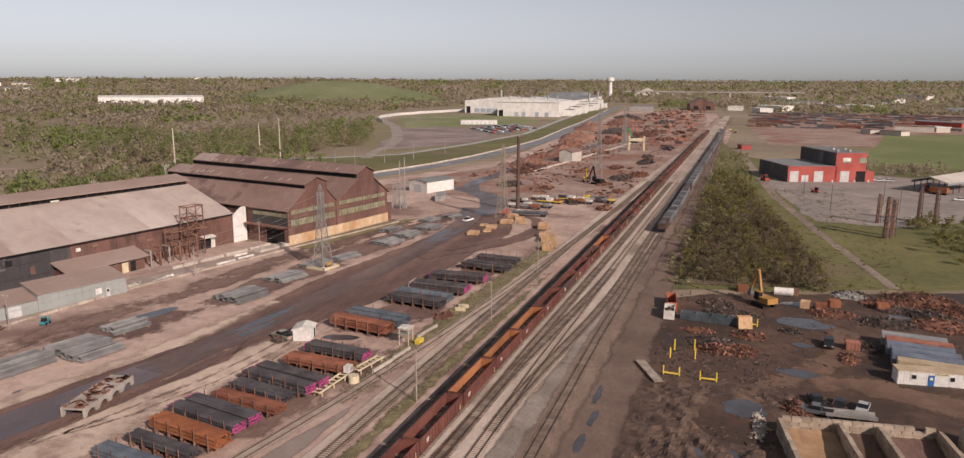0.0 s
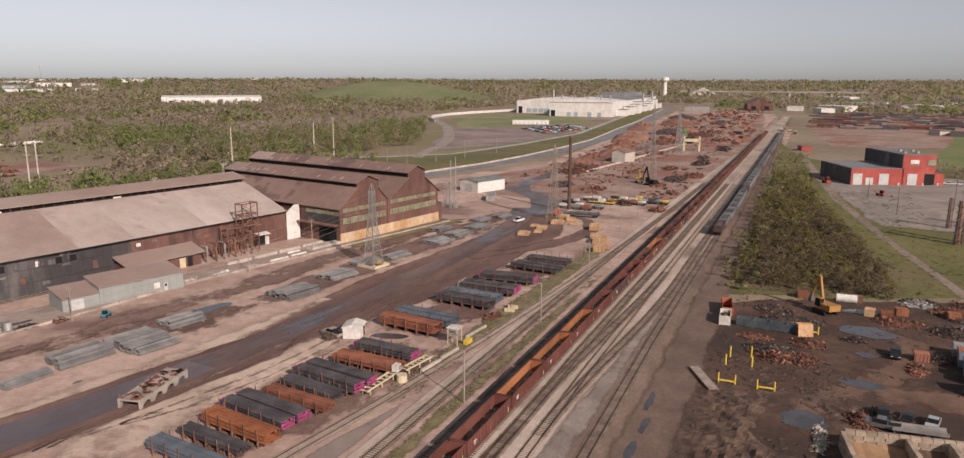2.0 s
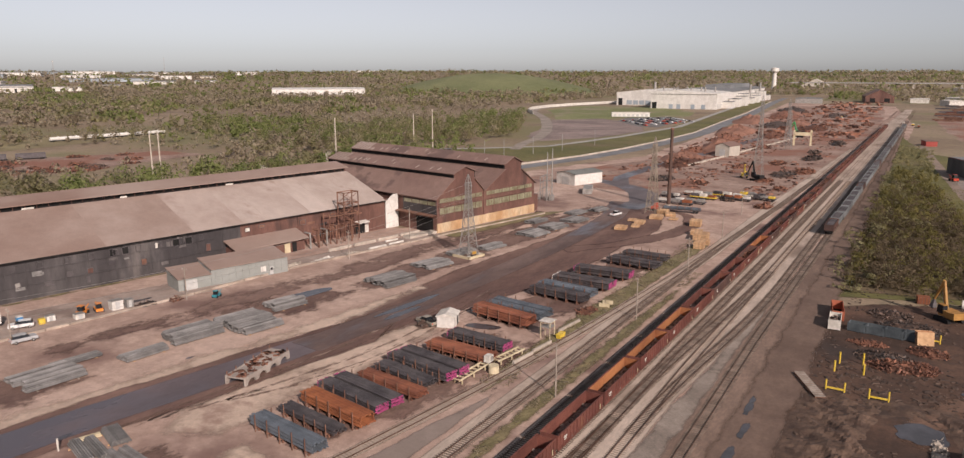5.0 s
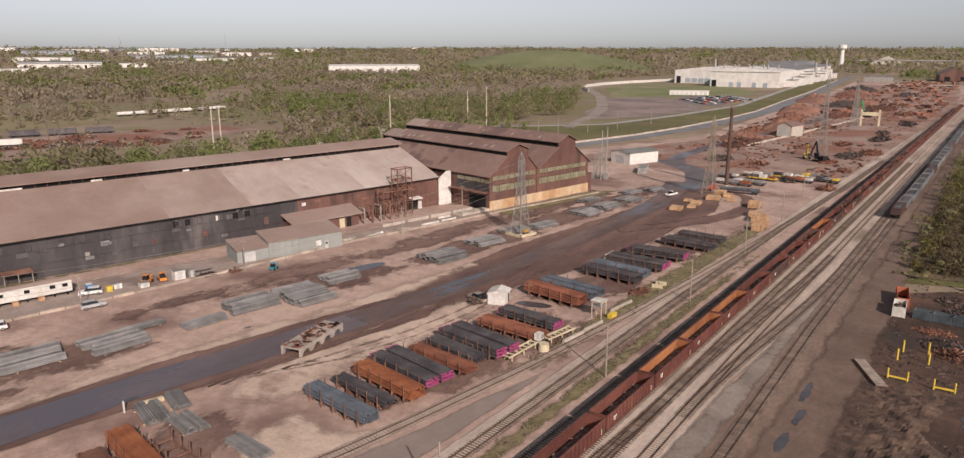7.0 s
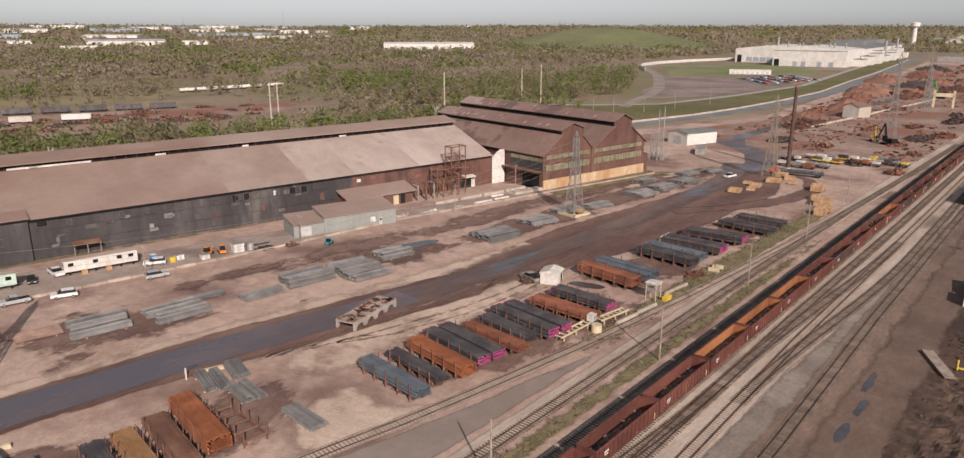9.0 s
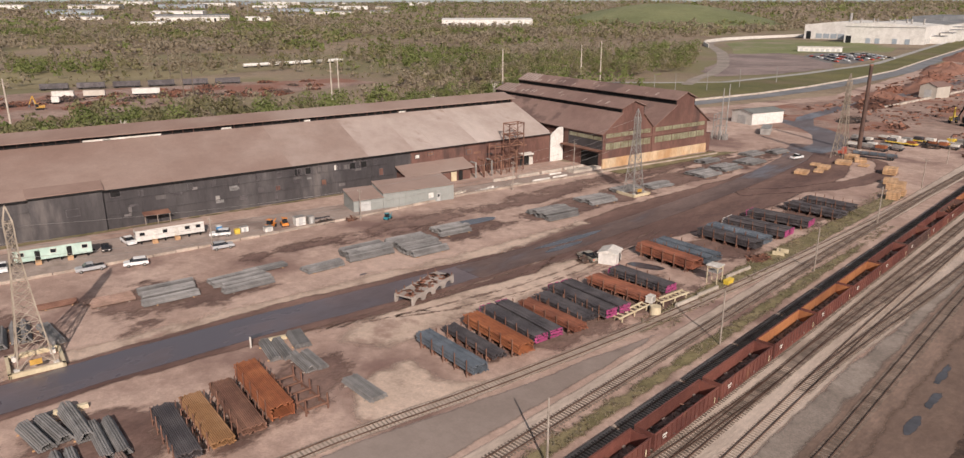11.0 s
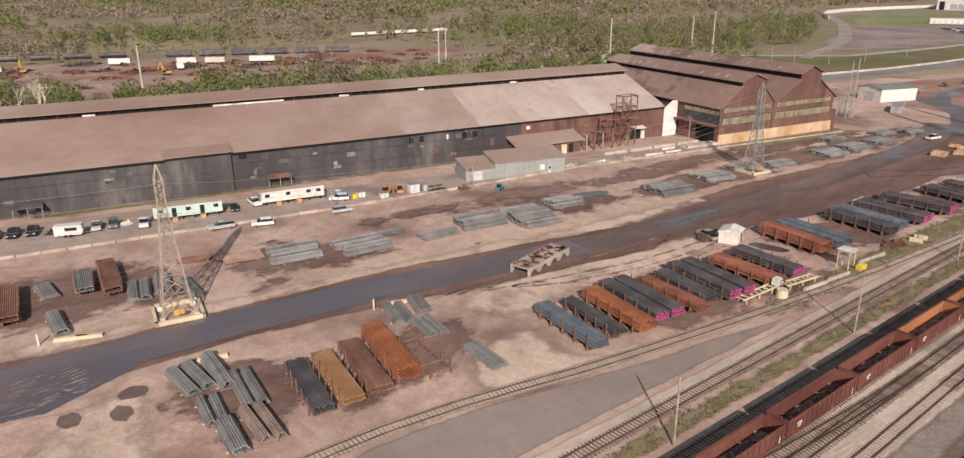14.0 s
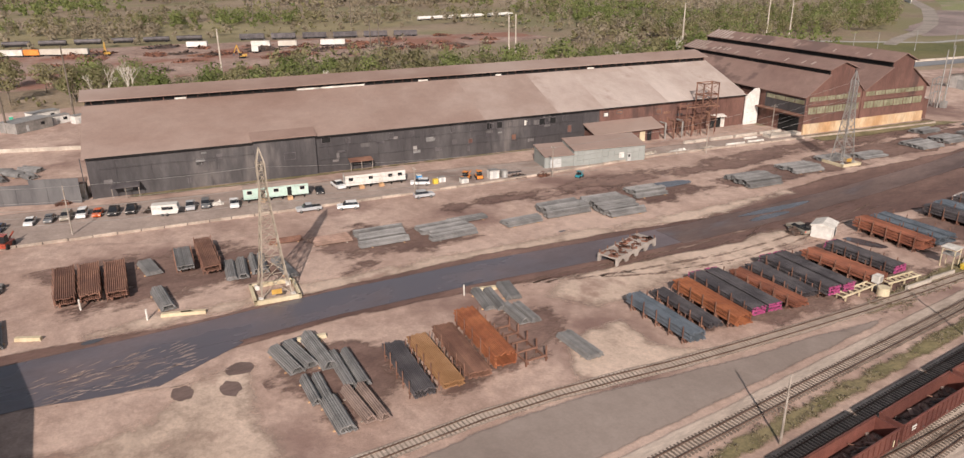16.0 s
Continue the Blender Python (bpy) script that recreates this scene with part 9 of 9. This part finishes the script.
for x, y, rz in ((-8.9, 133.9, 0), (-2.0, 133.5, 3), (5.4, 170.5, 0)):
    t = thing("crash_barrier", x, y, 0.05, rz, "low yellow steel barrier frame", "barrier")
    for s in (-1, 1):
        part("post", Geo().tube((s * 1.5, 0, 0), (s * 1.5, 0, 2.0), 0.14, n=8), M_YELLOW, t)
    part("rail", Geo().box(0, 0, 0.6, 3.0, 0.16, 0.3), M_YELLOW, t)
t = thing("vehicle_ramp", -13.1, 133.9, 0.05, 27, "long brown wooden vehicle ramp on the dirt", "ramp")
part("deck", Geo().box(0, 0, 0.45, 1.9, 11, 0.18), M_RUSTB, t)
for s in (-1, 1):
    part("beam", Geo().box(s * 0.8, 0, 0.2, 0.2, 11, 0.36), M_RUSTB, t)
for i in range(12):
    part("board", Geo().box(0, -5.2 + i * 0.94, 0.56, 1.8, 0.7, 0.06), M_POLE, t)
container(-13.2, 171.5, 4, 6, M_OFFWHITE, "open white steel scrap skip", 2.3, True)
scrap_heap("scrap_load", -13.2, 171.5, 2.0, 5.0, 1.2, 60, M_SCRAP, "scrap in the white skip", seed=61, size=0.5, z=1.4)
container(-13.6, 180, 8, 9, mat("rust_red_skip", (0.3, 0.08, 0.04), (0.42, 0.14, 0.08), 0.3, 1.5), "rust-red open scrap skip", 2.3, True)
for k in range(4):
    container(-8.6 + k * 3.6, 170.6 - 0.2 * k, 82, 3.5, mat("dark_teal_skip", (0.06, 0.075, 0.085), (0.1, 0.12, 0.13), 0.3, 1.5) if k == 0 else bpy.data.materials["dark_teal_skip"], "dark teal steel skip in a row", 1.9, True, 2.2)
excavator(8.5, 188.5, 40, mat("dull_amber_paint", (0.3, 0.15, 0.035), (0.4, 0.21, 0.055), 0.4, 2, rough=0.6, bump=0), "dull yellow material-handling excavator in the junkyard", 1.15)
t = thing("storage_tank", 40.4, 117.0, 0.05, 0, "beige rounded steel storage tank beside the bunker", "tank")
M_TANK = mat("beige_tank_paint", (0.3, 0.235, 0.18), (0.38, 0.3, 0.235), 0.2, 1.2, rough=0.6, bump=0.05)
part("shell", Geo().tube((0, 0, 0), (0, 0, 3.0), 5.0, 5.0, n=40, caps=False), M_TANK, t)
dome = Geo()
for k in range(6):
    a, c = k * 0.25, (k + 1) * 0.25
    dome.tube((0, 0, 3.0 + 3.4 * math.sin(a)), (0, 0, 3.0 + 3.4 * math.sin(c)), 5.0 * math.cos(a), 5.0 * math.cos(c), n=40, caps=k == 5)
part("dome", dome, M_TANK, t)
part("hatch", Geo().tube((0, 0, 6.2), (0, 0, 6.8), 0.5, n=12), M_GALV, t)
t = thing("steel_plate_stack", 4.4, 168, 0.06, 20, "leaning stack of rusty brown plates", "plate stack")
for i in range(5):
    o = part("plate", Geo().box(0, 0, 1.4, 3.2, 0.12, 2.8), M_RUST if i % 2 else M_WOOD, t)
    o.location = (0, i * 0.3, 0.02)
    o.rotation_euler = (radians(-14 - i), 0, 0)
for k, (x, y, w, l_, h, n, m, label) in enumerate(((-2.5, 155.5, 11, 9, 1.5, 240, M_SCRAP, "tangled heap of dark and rusty scrap"), (3.5, 152.5, 8, 7, 1.8, 160, M_SCRAPR, "heap of rusty scrap metal"), (1, 178, 14, 9, 1.6, 240, M_SCRAP, "heap of dark scrap metal"), (-3, 186, 10, 9, 1.4, 160, M_SCRAP, "heap of dark scrap metal"), (24, 187, 12, 8, 1.3, 180, M_SCRAPR, "heap of rusty scrap metal"), (36, 184, 14, 9, 1.7, 260, M_SCRAP, "heap of mixed scrap metal"), (48, 186, 14, 12, 1.8, 260, M_SCRAPR, "heap of rusty scrap metal"), (50, 198, 16, 9, 1.6, 220, M_SCRAPR, "heap of reddish scrap metal"), (64, 194, 18, 14, 2.0, 260, M_SCRAPR, "heap of rusty scrap metal"), (30, 205, 9, 6, 1.8, 120, M_GALV, "heap of pale tangled pipes"), (13, 126, 5, 7, 2.0, 120, M_SCRAPR, "heap of red rusty pipes behind the bunker"), (19, 128.6, 6, 4, 1.4, 90, M_SCRAP, "black car wrecks and parts"), (24.5, 156, 4, 9, 0.9, 80, M_SCRAPR, "rusty frames on dark dirt"), (30, 164, 4, 8, 1.0, 60, M_SCRAP, "dark machine parts beside containers"), (52, 130, 5, 6, 1.6, 50, M_OFFWHITE, "pale heap beside the lane"), (7, 117, 2.5, 12, 1.0, 60, M_CONC, "broken concrete beside the bunker"), (40, 196, 12, 7, 1.4, 150, M_SCRAP, "heap of dark scrap metal"), (14, 170, 6, 5, 1.0, 70, M_SCRAP, "dark scrap beside a puddle"), (-6, 163, 8, 4, 1.0, 90, M_SCRAPR, "rusty scrap beside the skips"))):
    scrap_heap("scrap_heap", x, y, w, l_, h, int(n * 1.7), m, label, seed=300 + k, size=0.5)
for x, y, rz, m, label in ((22, 190.5, 0, M_RUST, "rusty open steel crate on dirt"), (25.4, 194.5, 8, M_RUST, "rusty open steel crate on dirt"), (36.5, 196, 5, M_RUST, "rusty open steel crate on dirt"), (16, 202, 0, M_RUSTB, "dark open steel shelter box"), (18.4, 191, 80, M_WOOD, "leaning brown timber panel crate"), (3.2, 201, 10, M_RUST, "rusty red steel crate on dirt"), (26, 162.5, 0, CR, "red steel box beside frames")):
    t = thing("steel_crate", x, y, 0.06, rz, label, "crate", "steel crates")
    part("body", Geo().box(0, 0, 0.9, 2.6, 2.2, 1.7, taper=1.04), m, t)
    for i in range(4):
        part("slat", Geo().box(-1.0 + i * 0.66, -1.13, 0.95, 0.2, 0.08, 1.7), M_RUSTB, t)
t = thing("white_tank", 13.6, 200.5, 0.06, 90, "white horizontal tank lying at the yard edge", "tank")
part("tank", Geo().tube((0, -2.4, 1.1), (0, 2.4, 1.1), 1.1, n=14), M_OFFWHITE, t)
for s in (-1, 1):
    part("saddle", Geo().box(0, s * 1.4, 0.3, 1.6, 0.3, 0.6), M_STEELD, t)
t = thing("flatbed_trailer", 21.5, 125.2, 0.06, 95, "low grey flatbed trailer behind the bunker", "trailer")
part("deck", Geo().box(0, 0, 0.9, 2.2, 8, 0.25), M_GALV, t)
for s in (-1, 1):
    part("side_rail", Geo().box(s * 1.05, 0, 1.2, 0.1, 8, 0.4), M_GALV, t)
    part("wheel", Geo().tube((s * 0.8, -1, 0.42), (s * 1.1, -1, 0.42), 0.42, n=10), M_TYRE, t)
for x, y, rz, c, kind in ((16.6, 129.6, 8, "black", "pickup"), (20.4, 130.2, -12, "black", "sedan"), (16.2, 125.6, 80, "grey", "pickup")):
    car(x, y, rz, c, kind, group="", where="standing wrecked behind the block bunker")
def churned_soil():
    g = Geo()
    nx, ny = 64, 96
    for j in range(ny + 1):
        for i in range(nx + 1):
            x, y = -15 + 30 * i / nx, 88 + 48 * j / ny
            edge = min(1.0, 4 * min(i, nx - i) / nx, 4 * min(j, ny - j) / ny)
            wet = (x - 3.5) ** 2 / 50 + (y - 119) ** 2 / 120
            edge *= min(1.0, max(0.0, (wet - 0.7) * 1.5))
            ridge = 1 - abs(noise.noise(((x + 0.6 * y) / 2.6, (y - 0.4 * x) / 6.0, 5.0))) * 2.2
            z = 0.55 * ridge + 0.35 * noise.noise((x / 1.1, y / 1.1, 2.0)) + 0.15
            g.v.append((x, y, max(-0.05, z * edge + 0.06 * edge) if edge > 0 else -0.05))
    g.f = [(j * (nx + 1) + i, j * (nx + 1) + i + 1, (j + 1) * (nx + 1) + i + 1, (j + 1) * (nx + 1) + i) for j in range(ny) for i in range(nx)]
    solid("ground_churned", g, mat("churned_dark_soil", (0.06, 0.036, 0.026), (0.125, 0.08, 0.056), 0.25, 1.6, bump=0.5, mottle=0.25), "deeply churned dark soil with ruts", "ground", kind="structure", z=0.05)


churned_soil()
for k, (x, y, w, l_, h, n, m) in enumerate(((47, 207, 20, 13, 3.2, 300, M_SCRAPR), (38, 200, 13, 8, 2.0, 180, M_SCRAPR), (31, 207, 10, 8, 1.6, 140, M_SCRAP), (46, 194, 12, 8, 2.0, 160, M_SCRAP), (56, 200, 14, 10, 2.6, 180, M_SCRAPR), (-1, 151, 9, 6, 2.0, 150, M_SCRAPR), (5, 163, 8, 6, 1.6, 120, M_SCRAPR))):
    scrap_heap("scrap_heap", x, y, w, l_, h, int(n * 1.8), m, "heap of rust-red scrap at the junkyard edge", seed=520 + k, size=0.5)
# churned lumps of soil and litter
r8 = random.Random(8)
g = Geo()
for i in range(2600):
    x, y = r8.uniform(-13, 12), r8.uniform(92, 150)
    if (x - 4) ** 2 / 60 + (y - 122) ** 2 / 60 < 1:
        continue
    s = 0.12 + 0.75 * r8.random() ** 2.5
    g.box(x, y, 0.05 + s * 0.1, s * r8.uniform(0.6, 3.0), s, s * 0.35, r8.uniform(0, 180), taper=0.5)
solid("soil_clods", g, mat("dark_soil_clods", (0.045, 0.029, 0.022), (0.085, 0.055, 0.04), 0.3, 2, island=0.35), "scattered dark clods and scrap litter on dirt", "soil", kind="stuff")
g = Geo()
for i in range(900):
    x, y = r8.uniform(-14, 62), r8.uniform(145, 208)
    s = r8.uniform(0.15, 0.55)
    g.box(x, y, 0.06 + s * 0.15, s * r8.uniform(0.6, 2.4), s * 0.7, s * 0.4, r8.uniform(0, 180))
solid("scrap_litter", g, M_SCRAP, "small scrap litter strewn over the junkyard", "litter", kind="stuff")


# ---- woods, trees and brush ----
NP = np.random.default_rng(5)


def foliage(name, trees, n, size, material, label, low=0.15, lumps=5, kind="stuff", category="woods"):
    """Crowns of many small leaf clumps, gathered round a few lumps for each tree (x, y, z, height, width)."""
    T = np.asarray(trees, float)
    k = len(T)
    a = NP.uniform(0, 2 * np.pi, (k, lumps))
    q = np.sqrt(NP.uniform(0, 1, (k, lumps))) * 0.36
    lump = np.stack([q * np.cos(a), q * np.sin(a), NP.uniform(low + 0.12, 0.86, (k, lumps))], -1)
    pick = NP.integers(0, lumps, (k, n))
    c = np.take_along_axis(lump, pick[..., None].repeat(3, -1), 1)
    d = NP.normal(0, 1, (k, n, 3))
    d /= np.linalg.norm(d, axis=-1, keepdims=True)
    c = c + d * NP.uniform(0.78, 1.0, (k, n, 1)) * np.array([0.24, 0.24, 0.17])
    c[..., 2] = np.clip(c[..., 2], low, 1.0)
    c = c * np.stack([T[:, 4], T[:, 4], T[:, 3]], -1)[:, None] + T[:, None, :3]
    f = d + NP.normal(0, 0.25, (k, n, 3))
    u = np.cross(f, NP.normal(0, 1, (k, n, 3))); u /= np.linalg.norm(u, axis=-1, keepdims=True)
    w = np.cross(u, f); w /= np.linalg.norm(w, axis=-1, keepdims=True)
    s = (size * NP.uniform(0.5, 1.25, (k, n, 1)))
    u, w = u * s, w * s * 0.7
    P = np.stack([c - u, c + w, c + u * 0.8, c - w], 2).reshape(-1, 3).astype(np.float32)
    me = bpy.data.meshes.new(name)
    m = k * n
    me.vertices.add(4 * m); me.loops.add(4 * m); me.polygons.add(m)
    me.vertices.foreach_set("co", P.ravel())
    me.loops.foreach_set("vertex_index", np.arange(4 * m, dtype=np.int32))
    me.polygons.foreach_set("loop_start", np.arange(0, 4 * m, 4, dtype=np.int32))
    me.update(calc_edges=True)
    soft = d + NP.normal(0, 0.18, (k, n, 3)) + np.array([0, 0, 0.9])   # leaves shade together, as a crown does
    soft /= np.linalg.norm(soft, axis=-1, keepdims=True)
    me.normals_split_custom_set_from_vertices(np.repeat(soft.reshape(-1, 3), 4, 0).astype(np.float32))
    me.materials.append(material)
    return tagged(new(name, me), label, category, kind=kind)


def clear(x, y):
    """Where no woods stand: yard, mill, fields, roads, plant, town."""
    u, v = (x + 203) * MU.x + (y - 4) * MU.y, (x + 203) * MV.x + (y - 4) * MV.y
    bad = (v < 64) & (u > -80) & (u < 310) & (y < 330)
    bad |= (v < 138) & (u > -80) & (u < 10)
    bad |= (x > -235) & (x < 130) & (y < 1500)
    bad |= (x > -560) & (x < -400) & (y > -80) & (y < 320) & (x < -395 - 0.14 * y + 40)
    bad |= (x > -640) & (x < 0) & (y > 330) & (y < 1700) & (x > -240 - (y - 420) * 0.5)
    bad |= (x > -600) & (x < -200) & (y > 830) & (y < 1900)
    d = np.hypot((x - MOUND[0]) / 300, (y - MOUND[1]) / 215)
    bad |= d < 0.9
    bad |= (x > 60) & (x < 430) & (y > 500) & (y < 1480)
    return ~bad


def scatter(n, r0, r1, a0, a1, seed):
    g = np.random.default_rng(seed)
    r = np.sqrt(g.uniform(r0 * r0, r1 * r1, n))
    a = np.radians(g.uniform(a0, a1, n))
    x, y = -r * np.sin(a), r * np.cos(a)
    ok = clear(x, y)
    patchy = np.array([noise.noise((px / 160, py / 160, 1.7)) for px, py in zip(x, y)])
    open_ = (r < 1300) & (patchy < np.where(r < 900, 0.2, 0.02)) & (a > 0.42)
    ok &= ~open_ | (g.uniform(0, 1, n) < 0.12)
    x, y, p = x[ok], y[ok], patchy[ok]
    tone = 1.1 * np.array([noise.noise((px / 150, py / 150, 9.1)) for px, py in zip(x, y)]) + 0.06 + g.normal(0, 0.11, len(x))
    h = (5 + 11 * g.uniform(0, 1, len(x)) ** 1.6) * (1 + 0.25 * p)
    z = np.array([terrain(px, py) for px, py in zip(x, y)])
    return np.stack([x, y, z - 0.3, h, h * g.uniform(0.65, 1.0, len(x))], 1), tone


def woods(n, r0, r1, a0, a1, leaves, size, seed, grow=1.0, wide=1.0):
    t, tone = scatter(n, r0, r1, a0, a1, seed)
    t[:, 3:] *= grow
    t[:, 4] *= wide
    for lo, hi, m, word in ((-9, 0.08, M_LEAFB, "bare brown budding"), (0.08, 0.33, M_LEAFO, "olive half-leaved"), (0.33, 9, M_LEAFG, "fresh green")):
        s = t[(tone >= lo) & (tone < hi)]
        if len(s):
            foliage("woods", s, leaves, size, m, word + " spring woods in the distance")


woods(4600, 330, 900, -2, 92, 90, 0.95, 1)
woods(14500, 900, 2000, -25, 92, 29, 1.95, 2, 1.15, 1.35)
woods(16000, 2000, 4400, -40, 88, 13, 3.7, 3, 1.4, 1.5)
# dense green wood west of the embankment and thick belt behind the mill
g9 = np.random.default_rng(11)


def belt(n, box, hmin, hmax, seed):
    g = np.random.default_rng(seed)
    x, y = g.uniform(box[0], box[1], n), g.uniform(box[2], box[3], n)
    ok = clear(x, y)
    ok &= np.array([noise.noise((px / 45, py / 45, 4.4)) for px, py in zip(x, y)]) > -0.12
    x, y = x[ok], y[ok]
    h = g.uniform(hmin, hmax, len(x)) * (1 + 0.3 * np.array([noise.noise((px / 30, py / 30, 2.2)) for px, py in zip(x, y)]))
    return np.stack([x, y, np.zeros(len(x)), h, h * g.uniform(0.6, 0.95, len(x))], 1)


foliage("woods", belt(420, (-430, -300, 330, 640), 10, 17, 21), 140, 0.62, M_LEAFO, "olive spring wood behind the hall")
foliage("woods", belt(420, (-480, -290, 380, 800), 11, 18, 22), 140, 0.62, M_LEAFG, "fresh green wood behind the hall")
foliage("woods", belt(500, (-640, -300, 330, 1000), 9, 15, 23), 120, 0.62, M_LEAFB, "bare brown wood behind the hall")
foliage("undergrowth", belt(900, (-392, -255, -60, 340), 1.2, 3.2, 24), 50, 0.4, M_LEAFO, "olive undergrowth behind the mill", low=0.05)
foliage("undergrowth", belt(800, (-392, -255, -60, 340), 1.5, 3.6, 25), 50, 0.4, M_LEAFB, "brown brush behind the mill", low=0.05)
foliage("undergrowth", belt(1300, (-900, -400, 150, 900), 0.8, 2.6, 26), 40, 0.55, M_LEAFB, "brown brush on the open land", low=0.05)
foliage("undergrowth", belt(900, (-900, -400, 150, 900), 0.8, 2.4, 27), 40, 0.55, M_LEAFO, "olive brush on the open land", low=0.05)


def tree_shape(h, seed, bare, bark):
    """Trunk with forking limbs; returns the mesh points and the limb ends."""
    r = random.Random(seed)
    g = Geo()
    ends = []

    def limb(p, d, length, rad, depth):
        q = p + d * length
        g.tube(p, q, rad, rad * 0.62, n=5 if depth else 7, caps=False)
        if depth >= (4 if bare else 3):
            ends.append(q)
            return
        for i in range(r.choice((2, 3, 3))):
            n = (d + Vector((r.uniform(-0.8, 0.8), r.uniform(-0.8, 0.8), r.uniform(0.0, 0.5)))).normalized()
            limb(q, n, length * r.uniform(0.55, 0.8), rad * 0.58, depth + 1)

    limb(Vector((0, 0, 0)), Vector((r.uniform(-0.08, 0.08), r.uniform(-0.08, 0.08), 1)).normalized(), h * 0.34, h * (0.026 if bare else 0.018), 0)
    return g, ends


def tree(x, y, h, leaf, label, seed, bark=None):
    t = thing("tree", x, y, 0, seed * 40 % 360, label, "tree", "trees behind the mill")
    bare = leaf is None
    g, ends = tree_shape(h, seed, bare, bark)
    part("trunk", g, bark or M_TRUNK, t)
    if leaf:
        o = foliage("crown", [(0, 0, 0, h, h * 0.85)], 760, 0.46, leaf, "", low=0.2, lumps=8, kind="", category="")
        for key in ("label", "category", "kind"):
            if key in o:
                del o[key]
        o.parent = t
    return t


def stand(protos, spots, seed):
    r = random.Random(seed)
    for i, (x, y) in enumerate(spots):
        k = i % len(protos)
        s = r.uniform(0.75, 1.2)
        m = pose(x, y, -0.1, 0, 0, r.uniform(0, 360)) @ Matrix.Scale(s, 4)
        if i < len(protos):
            protos[k].matrix_basis = m
        else:
            copy_thing(protos[k], m)


rb = random.Random(31)
green = [tree(0, 0, 14 + k, M_LEAFG, "fresh green spring tree behind the mill", 40 + k) for k in range(3)]
olive = [tree(0, 0, 12 + k, M_LEAFO, "olive half-leaved tree behind the mill", 50 + k) for k in range(3)]
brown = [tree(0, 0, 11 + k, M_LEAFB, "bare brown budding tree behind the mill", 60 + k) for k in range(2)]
pale = [tree(0, 0, 17 + k, None, "bare pale-barked tree behind the mill", 70 + k, M_BARK) for k in range(3)]


def behind(u0, u1, v0, v1):
    u, v = rb.uniform(u0, u1), rb.uniform(v0, v1)
    p = mill(u, v + 66 if u < 12 and v < 140 else v)
    return (p.x, p.y)


stand(green, [behind(-20, 240, 78, 130) for i in range(62)] + [behind(190, 330, 84, 150) for i in range(26)], 1)
stand(olive, [behind(-60, 260, 76, 140) for i in range(46)], 2)
stand(brown, [behind(-60, 260, 72, 140) for i in range(36)], 3)
stand(pale, [behind(-10, 215, 61, 76) for i in range(34)] + [tuple(mill(255, 112)[:2]), tuple(mill(268, 108)[:2])], 4)

# brush and small trees east of the tracks
BRUSH = []
while len(BRUSH) < 640:
    yy = rb.uniform(207, 430)
    edge = 25 - max(0, yy - 240) * 0.135
    xx = rb.uniform(-15, max(-6, edge))
    if rb.random() < 1.15 - (yy - 207) / 190:
        BRUSH.append((xx, yy, 0, rb.uniform(2.5, 6.0), rb.uniform(3.0, 6.0)))
foliage("brush", np.array([b for k, b in enumerate(BRUSH) if k % 3]), 110, 0.3, M_LEAFD, "dense brown brush beside the tracks", low=0.03, category="brush")
foliage("brush", np.array([b for k, b in enumerate(BRUSH) if k % 3 == 0]), 90, 0.32, M_LEAFY, "olive brush mixed into the thicket", low=0.03, category="brush")
foliage("brush", np.array([(rb.uniform(-20, 2), yy, 0, rb.uniform(2, 5), rb.uniform(3, 5)) for yy in (rb.uniform(200, 620) for i in range(240))]), 60, 0.4, M_LEAFO, "olive brush along the dirt lane", low=0.03, category="brush")
foliage("brush", np.array([(rb.uniform(-16, 6), yy, 0, rb.uniform(4, 8), rb.uniform(4, 7)) for yy in (rb.uniform(300, 460) for i in range(70))]), 110, 0.42, M_LEAFY, "yellow-green shrubs in the field", low=0.05, category="brush")
foliage("brush", np.array([(rb.uniform(62, 110), rb.uniform(255, 330), 0, rb.uniform(3, 8), rb.uniform(4, 8)) for i in range(80)]), 110, 0.42, M_LEAFY, "yellow-green shrubs by the rusty towers", low=0.05, category="brush")
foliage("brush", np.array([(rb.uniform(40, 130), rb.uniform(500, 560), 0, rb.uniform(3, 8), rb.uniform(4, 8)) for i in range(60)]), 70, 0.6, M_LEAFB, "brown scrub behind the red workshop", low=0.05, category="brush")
foliage("brush", np.array([(rb.uniform(-15, 50), rb.uniform(205, 420), 0, rb.uniform(0.2, 0.5), rb.uniform(1.0, 3.0)) for i in range(1300)]), 22, 0.16, M_LEAFY, "grass tufts in the rough field", low=0.0, category="grass")
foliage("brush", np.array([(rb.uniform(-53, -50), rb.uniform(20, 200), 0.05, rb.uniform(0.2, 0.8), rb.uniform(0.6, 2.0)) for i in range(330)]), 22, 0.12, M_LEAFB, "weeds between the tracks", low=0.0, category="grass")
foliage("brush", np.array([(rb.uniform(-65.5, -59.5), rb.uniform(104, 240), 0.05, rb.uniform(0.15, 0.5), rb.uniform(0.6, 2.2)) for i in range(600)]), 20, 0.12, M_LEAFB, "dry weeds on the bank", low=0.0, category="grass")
